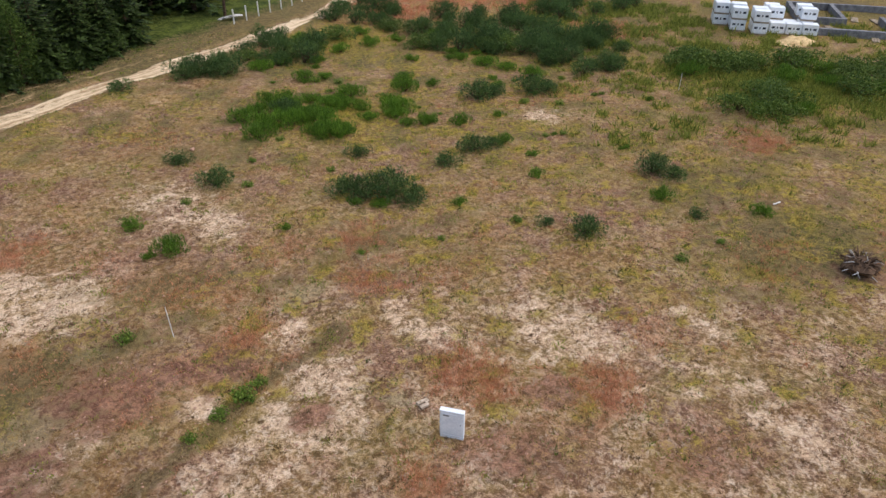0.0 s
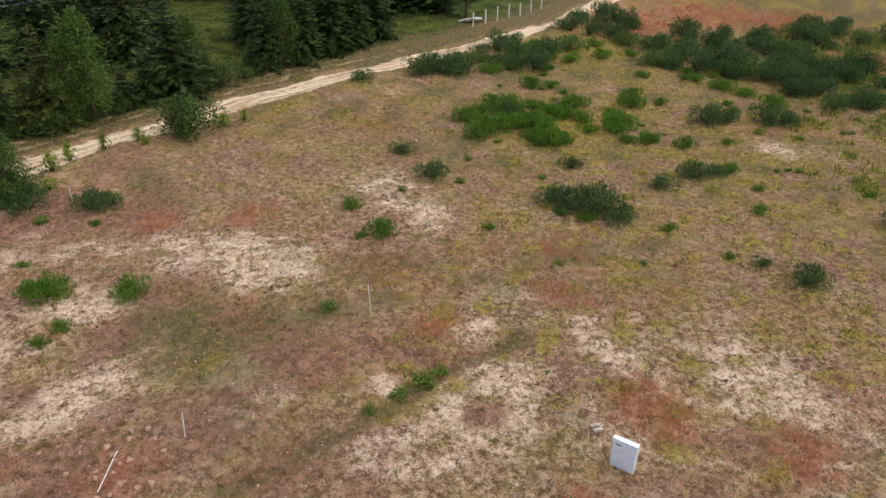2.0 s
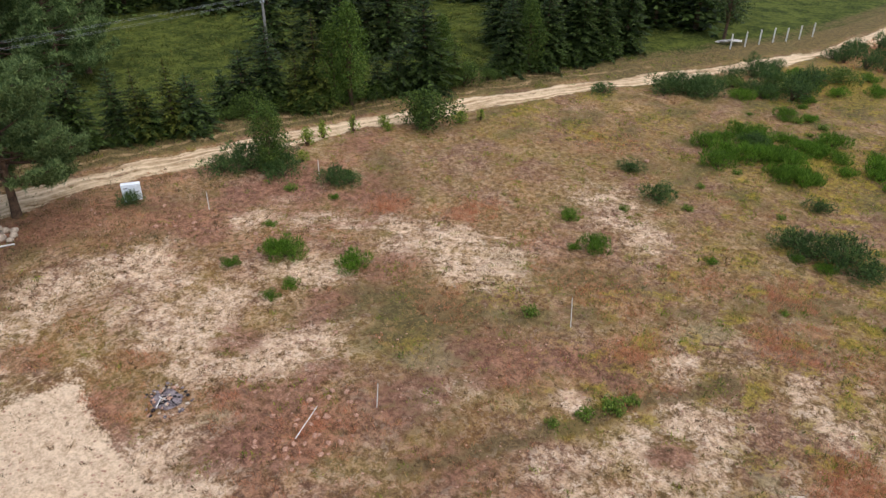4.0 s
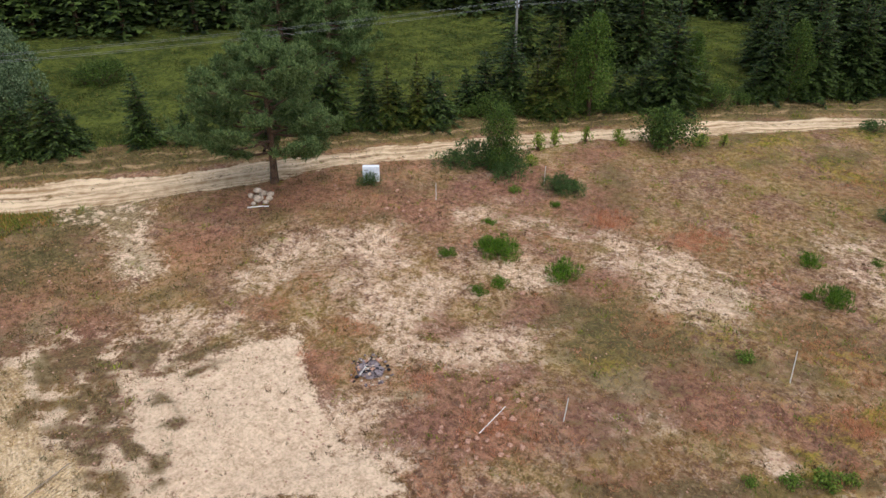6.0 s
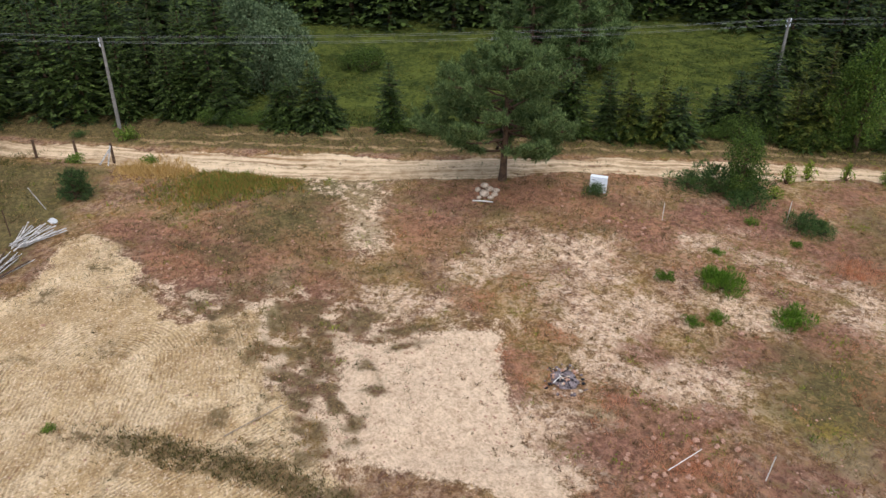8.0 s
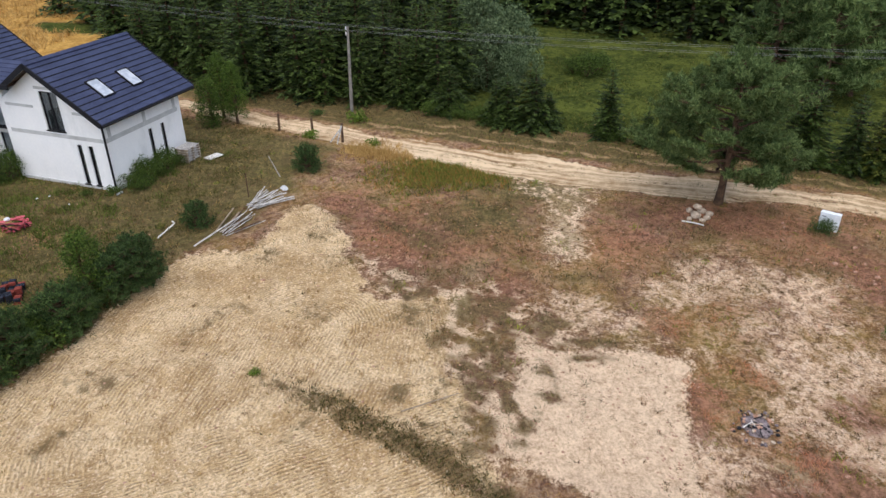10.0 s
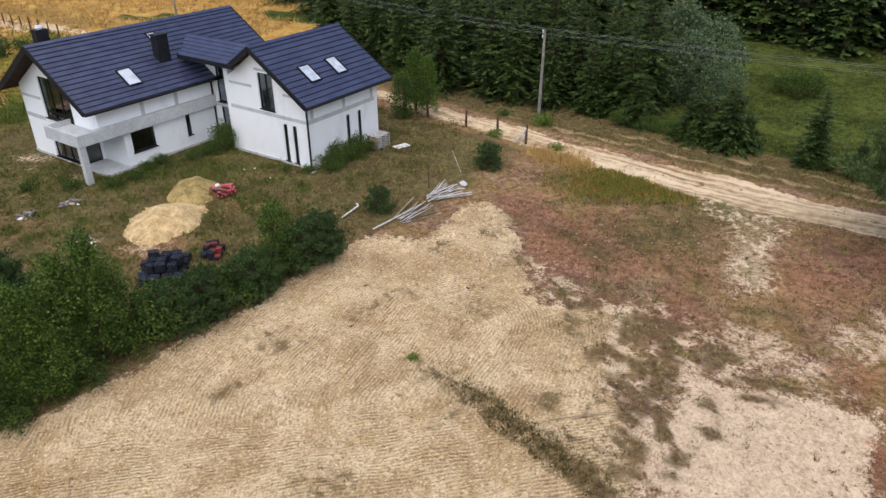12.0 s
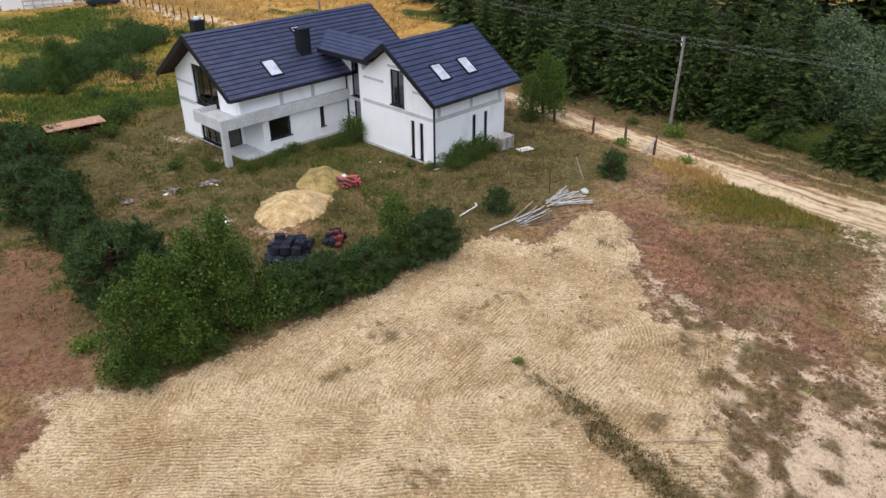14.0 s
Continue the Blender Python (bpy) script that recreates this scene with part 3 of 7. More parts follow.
    straw = np.maximum(beyond * smooth(-46, -58, x), 0.8 * rough_field * smooth(0.0, 0.4, fractal(x, y, 9, 16) - 0.3)) * smooth(-0.55, 0.1, fractal(x, y, 14, 7) + 0.3)
    lush = blobs(x, y, [(-66, 6, 2.0, 1.3), (-50, -78, 7, 1.2), (-56, -80, 5, 1.2), (-33, -49, 4, 1.2), (-37, -46, 3, 1.2), (-29, -52, 4, 1.2)])
    straw = straw * (1 - np.clip(lush, 0, 1)) + 0.8 * blobs(wx, wy, [(-39.5, -52, 2.6, 1), (-38, -48.5, 1.5, .8), (-27.5, -51, 1.6, 1), (-43, -78, 3, 1), (-36, -54, 2, .7)])
    meadow = np.maximum(np.maximum(meadow, lush), rough_field * (0.4 + 0.4 * fractal(x, y, 8, 17))) * (1 - np.clip(straw, 0, 1))
    green = np.maximum(green, beyond * (1 - straw) * 0.7)
    dark = dark * (1 - np.clip(lush, 0, 1)) * (1 - 0.6 * rough_field) * (1 - 0.35 * np.exp(-((x + 14) ** 2 + (y + 29) ** 2) / 40))
    green = green * (1 - 0.9 * np.exp(-((x + 14) ** 2 + (y + 29) ** 2) / 36))
    dark = np.maximum(dark, 0.5 * np.exp(-((x + 14) ** 2 + (y + 27) ** 2) / 50))
    east = smooth(6, 14, x) * smooth(18, 26, y)
    dark, green = np.maximum(dark, east * (0.3 + 0.4 * fractal(x, y, 3, 45))), np.maximum(green, east * (0.35 + 0.4 * fractal(x, y, 4, 46)))
    north = smooth(50, 60, y) * smooth(-10, -4, x) * smooth(30, 20, x)
    dark, green = np.maximum(dark, north * (0.6 + 0.5 * fractal(x, y, 5, 47)) * (1 - 0.7 * np.clip(red, 0, 1))), np.maximum(green, north * (0.7 + 0.5 * fractal(x, y, 4, 48)) * (1 - 0.7 * np.clip(red, 0, 1)))
    return sand, red * (1 - 0.75 * np.clip(pale, 0, 1)) * (1 - raked) * (1 - level), green * (1 - raked), dark, road, meadow, straw, raked, bare, np.clip(across / 16 + 0.5, 0, 1), gone / 400, ruts, \
        patches(x, y, MAUVE), np.maximum.reduce([patches(x, y, OLIVE), 0.95 * yard, 0.9 * verge, smooth(24, 40, y) * (0.42 + 0.16 * smooth(42, 54, y) + 0.45 * fractal(x, y, 3.6, 67))]), np.maximum(patches(x, y, LICHEN), 0.8 * entry)


def furrow_phase(x, y):
    """How far out from the harrow's first loop, and where its straight crossing passes lie."""
    loop, _, _ = to_line(x, y, LOOP)
    cross = x * math.cos(radians(32)) + y * math.sin(radians(32))
    return loop, cross, smooth(-16.6, -14.8, x + 0.45 * (y + 9) + 0.8 * fractal(x, y, 3, 64))


def height(x, y):
    """The lie of the land: almost flat, with small humps, a rut in the road and low banks."""
    x, y = np.asarray(x, float), np.asarray(y, float)
    near = smooth(160, 60, np.hypot(x, y))
    h = near * (0.10 * fractal(x, y, 9, 3) + 0.05 * fractal(x, y, 2.4, 4) + 0.022 * fractal(x, y, 0.7, 6))
    d, _, _ = to_line(x, y, ROAD)
    h = h - 0.10 * smooth(2.4, 1.0, d) + 0.04 * np.exp(-(d / 0.4) ** 2)
    keep = smooth(13, 9, np.hypot((x + 38.5) / 1.0, (y + 28.5) / 1.0))  # level pad under the house
    return h * (1 - keep)


def spot_height(x, y):
    return float(height(np.array([x]), np.array([y]))[0])


def axis(lo, hi, fine, far):
    """Grid lines: fine between lo and hi, then wider and wider out to far."""
    a = list(np.arange(lo, hi + fine, fine))
    step = fine
    while a[-1] < far:
        step *= 1.09
        a.append(a[-1] + step)
    step = fine
    while a[0] > -far:
        step *= 1.09
        a.insert(0, a[0] - step)
    return np.array(a)


def mesh_of(name, verts, faces, material, smooth_shade=False):
    """A mesh from arrays of corners and equal-sized faces."""
    me = bpy.data.meshes.new(name)
    verts, faces = np.asarray(verts, np.float32), np.asarray(faces, np.int32)
    k = faces.shape[1]
    me.vertices.add(len(verts)), me.loops.add(faces.size), me.polygons.add(len(faces))
    me.vertices.foreach_set("co", verts.ravel())
    me.loops.foreach_set("vertex_index", faces.ravel())
    me.polygons.foreach_set("loop_start", np.arange(0, faces.size, k, dtype=np.int32))
    me.polygons.foreach_set("use_smooth", np.full(len(faces), smooth_shade))
    me.update(calc_edges=True)
    me.materials.append(material)
    return me


def ground_material():
    n = Nodes("heath_ground", 0.95)
    n.b.inputs["Specular IOR Level"].default_value = 0.08
    sand, red, green = n.attribute("zone_a")
    dark, road, meadow = n.attribute("zone_b")
    straw, raked, open_soil = n.attribute("zone_c")
    tiny, fine, mid, wide = n.noise(11, 7, 0.8), n.noise(3.2, 7, 0.75, warp=0.5), n.noise(0.95, 7, 0.72, warp=0.4), n.noise(0.13, 5, 0.6)
    other, blot = n.noise(0.45, 6, 0.7, n.mapped(shift=(31, 7, 0)), 0.6), n.noise(1.9, 6, 0.75, n.mapped(shift=(5, 57, 0)), 0.5)
    grain = n.math("ADD", n.math("MULTIPLY", tiny, 0.45), n.math("MULTIPLY", fine, 0.55))
    brown = n.mix(n.step(grain, 0.40, 0.60), lin(104, 76, 50), lin(160, 122, 80))
    olive = n.mix(n.step(grain, 0.40, 0.60), lin(102, 86, 52), lin(156, 132, 84))
    base = n.mix(n.step(other, 0.36, 0.64), brown, olive)
    base = n.mix(n.step(n.noise(0.3, 5, 0.65, n.mapped(shift=(71, 13, 0)), 0.5), 0.43, 0.62, 0, 0.8), base, n.mix(n.step(grain, 0.40, 0.60), lin(100, 72, 60), lin(152, 114, 94)))
    base = n.mix(n.step(n.noise(0.24, 5, 0.65, n.mapped(shift=(17, 43, 0)), 0.5), 0.50, 0.66, 0, 0.45), base, n.mix(n.step(grain, 0.40, 0.60), lin(120, 100, 50), lin(180, 150, 84)))
    base = n.mix(n.step(n.math("ADD", n.math("MULTIPLY", blot, 0.6), n.math("MULTIPLY", tiny, 0.4)), 0.52, 0.70, 0, 0.5), base, lin(92, 72, 50))
    bare = n.math("ADD", n.math("MULTIPLY", fine, 0.45), n.math("ADD", n.math("MULTIPLY", mid, 0.4), n.math("MULTIPLY", wide, 0.15)))
    base = n.mix(n.step(bare, 0.48, 0.66, 0, 0.65), base, n.mix(n.step(tiny, 0.35, 0.65), lin(180, 146, 112), lin(224, 196, 162)))

    speck = n.step(n.math("ADD", n.math("MULTIPLY", tiny, 0.35), n.math("ADD", n.math("MULTIPLY", fine, 0.4), n.math("MULTIPLY", blot, 0.25))), 0.37, 0.63)

    def over(base, zone, colour, lo=0.40, hi=0.62, amount=1.0, rag=0.8):
        """Lay a cover where its zone reaches, breaking up in specks towards its edge."""
        return n.mix(n.step(n.math("ADD", zone, n.math("MULTIPLY", n.math("SUBTRACT", speck, 0.5), rag)), lo, hi, 0, amount), base, colour)

    base = over(base, open_soil, n.mix(n.step(grain, 0.36, 0.62), lin(168, 132, 104), lin(236, 206, 172)), 0.14, 1.0, 0.9, 0.85)
    pale_fleck = n.step(n.noise(4.2, 5, 0.7, n.mapped((1, 1, 1), 0.6, (13, 29, 0)), 0.8), 0.50, 0.59)
    base = n.mix(n.math("MULTIPLY", pale_fleck, n.step(open_soil, 0.05, 0.7, 0.16, 0.7)), base, n.mix(n.step(tiny, 0.35, 0.6), lin(208, 178, 150), lin(246, 224, 196)))
    base = n.mix(n.math("MULTIPLY", n.step(n.noise(6.5, 4, 0.6, n.mapped(shift=(41, 3, 0))), 0.57, 0.65), n.step(open_soil, 0.1, 0.5, 0.25, 0.6)), base, lin(98, 74, 58))
    mauve, dull, lichen = n.attribute("zone_e")
    base = over(base, dull, n.mix(n.step(grain, 0.40, 0.60), lin(74, 71, 44), lin(120, 110, 68)), 0.25, 0.9, 0.88, 0.8)
    base = over(base, mauve, n.mix(n.step(grain, 0.40, 0.60), lin(100, 70, 58), lin(162, 116, 96)), 0.22, 0.9, 0.8, 0.9)
    base = over(base, lichen, n.mix(n.step(grain, 0.40, 0.60), lin(124, 114, 82), lin(176, 162, 124)), 0.3, 0.95, 0.6, 0.7)
    base = over(base, red, n.mix(n.step(grain, 0.40, 0.60), lin(136, 94, 70), lin(186, 138, 106)), 0.28, 0.95, 0.65, 0.9)
    base = over(base, green, n.mix(n.step(grain, 0.40, 0.60), lin(96, 88, 32), lin(168, 146, 62)), 0.3, 0.85, amount=0.85, rag=0.8)
    base = over(base, meadow, n.mix(n.step(n.math("ADD", n.math("MULTIPLY", fine, 0.5), n.math("MULTIPLY", other, 0.5)), 0.40, 0.60), lin(44, 56, 23), lin(96, 104, 46)), rag=0.5)
    base = over(base, straw, n.mix(n.step(n.math("ADD", n.math("MULTIPLY", fine, 0.5), n.math("MULTIPLY", other, 0.5)), 0.40, 0.60), lin(166, 124, 62), lin(210, 170, 96)), rag=0.5)
    loose = n.mix(n.step(grain, 0.34, 0.58), lin(172, 140, 100), lin(244, 218, 176))
    loose = n.mix(n.step(raked, 0.3, 0.7), n.mix(n.step(grain, 0.34, 0.60), lin(182, 150, 120), lin(242, 216, 184)), loose)
    loose = n.mix(n.math("MULTIPLY", n.step(raked, 0.3, 0.7), n.step(mid, 0.45, 0.7, 0, 0.55)), loose, lin(226, 194, 138))
    loose = n.mix(n.step(n.math("ADD", n.math("MULTIPLY", n.noise(6.0, 5, 0.7, n.mapped(shift=(9, 5, 0))), 0.7), n.math("MULTIPLY", tiny, 0.3)), 0.52, 0.64, 0, 0.5), loose, lin(160, 128, 90))
    loose = n.mix(n.step(blot, 0.58, 0.70, 0, 0.4), loose, lin(156, 128, 98))
    loose = n.mix(n.math("MULTIPLY", n.step(raked, 0.3, 0.7), n.step(n.math("ADD", n.math("MULTIPLY", n.noise(0.33, 6, 0.7, n.mapped(shift=(3, 91, 0)), 0.4), 0.75), n.math("MULTIPLY", fine, 0.25)), 0.44, 0.58, 0, 0.7)), loose, n.mix(n.step(grain, 0.36, 0.62), lin(132, 102, 65), lin(204, 170, 119)))
    crumb = n.noise(8.5, 3, 0.65, n.mapped(shift=(23, 61, 0)), 0.3)
    harrowed = n.step(raked, 0.3, 0.7, 0.35, 1.0)
    loose = n.mix(n.math("MULTIPLY", harrowed, n.step(crumb, 0.54, 0.62, 0, 0.55)), loose, lin(136, 104, 73))
    loose = n.mix(n.math("MULTIPLY", harrowed, n.step(n.noise(10, 3, 0.65, n.mapped(shift=(77, 19, 0)), 0.3), 0.55, 0.63, 0, 0.6)), loose, lin(254, 232, 198))
    base = over(base, sand, loose, 0.30, 0.72, 1.0, 0.8)
    base = over(base, dark, n.mix(n.step(grain, 0.40, 0.60), lin(80, 68, 47), lin(128, 110, 76)), 0.32, 0.8, 0.85, 0.8)
    lane_across, lane_along, rut = n.attribute("zone_d")
    lane = n.t.nodes.new("ShaderNodeCombineXYZ")
    n.put(lane.inputs[0], n.math("MULTIPLY", lane_along, 400 * 0.11)), n.put(lane.inputs[1], n.math("MULTIPLY", lane_across, 16 * 2.6))
    streak = n.noise(1.0, 6, 0.65, lane.outputs[0])
    track = n.mix(n.step(n.math("ADD", n.math("MULTIPLY", n.noise(1.6, 7, 0.75), 0.35), n.math("MULTIPLY", streak, 0.65)), 0.36, 0.60), lin(160, 128, 92), lin(236, 212, 176))
    base = over(base, n.math("ADD", road, n.math("MULTIPLY", n.math("SUBTRACT", streak, 0.5), 0.8)), track, 0.36, 0.62, 1.0, 0.45)
    base = n.mix(n.math("MULTIPLY", n.step(rut, 0.15, 0.6), n.step(fine, 0.3, 0.55, 0.45, 0.85)), base, lin(186, 156, 118))
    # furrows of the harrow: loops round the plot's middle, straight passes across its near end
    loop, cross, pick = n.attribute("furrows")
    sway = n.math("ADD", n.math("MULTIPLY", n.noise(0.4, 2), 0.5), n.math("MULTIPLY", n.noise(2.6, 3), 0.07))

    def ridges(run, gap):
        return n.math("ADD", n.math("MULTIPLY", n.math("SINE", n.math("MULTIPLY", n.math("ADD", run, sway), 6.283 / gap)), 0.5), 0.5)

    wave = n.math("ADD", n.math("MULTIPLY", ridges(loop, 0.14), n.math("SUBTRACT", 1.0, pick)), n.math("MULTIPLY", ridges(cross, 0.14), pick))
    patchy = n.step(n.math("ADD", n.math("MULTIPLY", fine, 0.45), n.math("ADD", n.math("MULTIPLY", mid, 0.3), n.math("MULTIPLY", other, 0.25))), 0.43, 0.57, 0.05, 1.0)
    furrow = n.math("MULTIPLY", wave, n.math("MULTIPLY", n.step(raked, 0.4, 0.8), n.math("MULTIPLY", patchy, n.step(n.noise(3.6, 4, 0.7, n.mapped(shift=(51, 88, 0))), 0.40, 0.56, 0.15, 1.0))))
    # shade of the furrow hollows put into the soil colour, besides the relief
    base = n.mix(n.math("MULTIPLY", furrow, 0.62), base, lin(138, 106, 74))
    relief = n.math("SUBTRACT", n.math("ADD", n.math("MULTIPLY", tiny, 0.5), fine), n.math("MULTIPLY", furrow, 0.65))
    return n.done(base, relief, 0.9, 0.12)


gx, gy = axis(-46, 18, 0.29, 900), axis(-26, 48, 0.29, 900)
GX, GY = np.meshgrid(gx, gy)
fx, fy = GX.ravel(), GY.ravel()
count_x = len(gx)
corner = (np.arange(len(gy) - 1)[:, None] * count_x + np.arange(count_x - 1)).ravel()
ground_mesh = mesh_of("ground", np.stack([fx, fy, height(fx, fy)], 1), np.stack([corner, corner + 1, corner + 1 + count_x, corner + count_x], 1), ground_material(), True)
cover = zones(fx, fy)
for layer, trio in (("zone_a", cover[0:3]), ("zone_b", cover[3:6]), ("zone_c", (cover[6], cover[7], cover[8])), ("zone_d", cover[9:12]), ("zone_e", cover[12:15]), ("furrows", furrow_phase(fx, fy))):
    rgba = np.stack([*trio, np.ones(len(fx))], 1).astype(np.float32)
    ground_mesh.color_attributes.new(layer, "FLOAT_COLOR", "POINT").data.foreach_set("color", rgba.ravel())
tagged(new("ground", ground_mesh), "dry sandy heath with bare patches, sorrel and a pale dirt track", "ground", kind="structure")

# ---- builders ----
rng = np.random.default_rng(7)


def part(name, bm, material, parent=None, label="", smooth_shade=False):
    """One bmesh as one mesh object, under a thing or a part."""
    me = bpy.data.meshes.new(name)
    bm.to_mesh(me)
    bm.free()
    me.materials.append(material)
    if smooth_shade:
        me.polygons.foreach_set("use_smooth", [True] * len(me.polygons))
    ob = new(name, me)
    ob.parent = parent
    return tagged(ob, label)


def sub(name, me, parent, label=""):
    """A ready mesh as a part."""
    ob = new(name, me)
    ob.parent = parent
    return tagged(ob, label)


def thing(name, m, label, category, group=""):
    """An empty at a thing's base."""
    ob = new(name)
    ob.empty_display_size = 0.2
    ob.matrix_basis = m
    return tagged(ob, label, category, group)


def kites(base, along, across, length, width):
    """Leaves: four-cornered kites from base points, their ways and widths. Returns corners and triangles."""
    k = len(base)
    tip, mid = base + along * length[:, None], base + along * (length * 0.45)[:, None]
    half = across * (width * 0.5)[:, None]
    v = np.stack([base, mid + half, tip, mid - half], 1).reshape(-1, 3)
    i = np.arange(k)[:, None] * 4
    return v, np.concatenate([i + [0, 1, 2], i + [0, 2, 3]], 0)


def blades(base, along, across, length, width):
    """Slim leaves or needles: one triangle each, widest near its foot."""
    k = len(base)
    foot, half = base + along * (length * 0.15)[:, None], across * (width * 0.5)[:, None]
    return np.stack([foot - half, foot + half, base + along * length[:, None]], 1).reshape(-1, 3), np.arange(k * 3).reshape(-1, 3)


def sprays(base, along, across, length, width):
    """Twigs of needles: three slim blades that spread from one foot."""
    fan = [(0.0, 1.0), (0.55, 0.72), (-0.55, 0.72)]
    sets = [blades(base, unit(along + across * s), unit(across - along * s), length * q, width * 0.5) for s, q in fan]
    return joined(sets)


def unit(v):
    return v / np.maximum(np.linalg.norm(v, axis=-1, keepdims=True), 1e-9)


def scatter_ways(k, up=0.3):
    d = rng.normal(size=(k, 3))
    d[:, 2] += up
    return unit(d)


def joined(sets):
    """Several lots of corners and triangles as one."""
    vs, fs, k = [], [], 0
    for v, f in sets:
        vs.append(v), fs.append(f + k)
        k += len(v)
    return np.concatenate(vs), np.concatenate(fs)


def tube(points, radii, sides=6):
    """A tapered tube along points: corners and triangles."""
    points, radii = np.asarray(points, float), np.asarray(radii, float)
    way = unit(np.gradient(points, axis=0))
    a = unit(np.cross(way, np.where(np.abs(way[:, 2:3]) > 0.9, [[1.0, 0, 0]], [[0, 0, 1.0]])))
    b = np.cross(way, a)
    turn = np.arange(sides) * 2 * math.pi / sides
    ring = points[:, None] + radii[:, None, None] * (np.cos(turn)[None, :, None] * a[:, None] + np.sin(turn)[None, :, None] * b[:, None])
    n, f = len(points), []
    for i in range(n - 1):
        for j in range(sides):
            p, q = i * sides + j, i * sides + (j + 1) % sides
            f += [(p, q, q + sides), (p, q + sides, p + sides)]
    top = (n - 1) * sides
    f += [(top, top + j, top + j + 1) for j in range(1, sides - 1)]
    return ring.reshape(-1, 3), np.array(f)


def spruce_meshes(tall, spread, seed, needles, levels=None, bare=0.03, step=0.14, size=0.42, arms=10, coarse=False):
    """A spruce: tapered trunk, whorls of drooping boughs set with short sprays of needles on both sides."""
    global rng
    rng = np.random.default_rng(seed)
    levels = levels or int(tall * 2.6 + 7)
    sets, boughs = [], []
    lean = rng.normal(0, 0.02, 2)
    for i in range(levels):
        q = (i + rng.uniform(-.4, .4)) / levels
        z = tall * (bare + (0.96 - bare) * q)
        reach = spread * (1 - q) ** 0.8 * rng.uniform(0.78, 1.14) + 0.08
        k = max(4, int(arms - 4 * q))
        for a in rng.uniform(0, 6.28) + np.arange(k) * 6.283 / k + rng.normal(0, 0.25, k):
            r = reach * rng.uniform(0.66, 1.14)
            rise = 0.7 * q - 0.12 + rng.normal(0, 0.08)
            out = np.array([math.cos(a), math.sin(a), 0.0])
            side = np.array([-out[1], out[0], 0.0])
            n = max(3, int(r / step))
            s = np.linspace(0.16, 1.0, n)
            p = out * (r * s)[:, None] + np.stack([lean[0] * z + 0 * s, lean[1] * z + 0 * s, z + r * (rise * s - 0.42 * s * s + 0.16 * s ** 3)], 1)
            if r > 0.6 and not coarse:
                boughs.append(tube([(lean[0] * z, lean[1] * z, z), p[n // 2], p[-1]], [0.016 + 0.01 * r, 0.012, 0.004], 3))
            small = size * min(1.0, 0.35 + 0.5 * r)
            for hand in (-1, 1):
                ways = unit(out * 0.7 + side * hand * rng.uniform(0.5, 1.1, (n, 1)) + np.stack([0 * s, 0 * s, rng.uniform(-.45, .12, n)], 1))
                length = small * (1.35 - 0.75 * s) * rng.uniform(0.7, 1.3, n)
                flat = unit(np.cross(ways, [0, 0, 1.0]) + rng.normal(0, 0.3, (n, 3)))
                sets.append((kites if coarse else sprays)(p, ways, flat, length, length * 0.72))
            sets.append(blades(p, unit(np.tile(out + [0, 0, rise - 0.2], (n, 1)) + rng.normal(0, 0.2, (n, 3))), unit(side + rng.normal(0, .4, (n, 3))), small * rng.uniform(0.8, 1.2, n), small * 0.4 + 0 * s))
    top = np.array([[lean[0] * tall, lean[1] * tall, tall * 0.92]] * 7)
    sets.append(blades(top, unit(rng.normal(0, 0.28, (7, 3)) + [0, 0, 1]), scatter_ways(7), np.full(7, tall * 0.08), np.full(7, 0.07)))
    trunk = joined([tube([(0, 0, -0.1), (lean[0] * tall * .5, lean[1] * tall * .5, tall * 0.5), (lean[0] * tall, lean[1] * tall, tall * 0.98)], [0.018 * tall + 0.02, 0.010 * tall, 0.008], 7)] + boughs)
    return mesh_of("trunk", *trunk, M_BARK), mesh_of("crown", *joined(sets), needles)


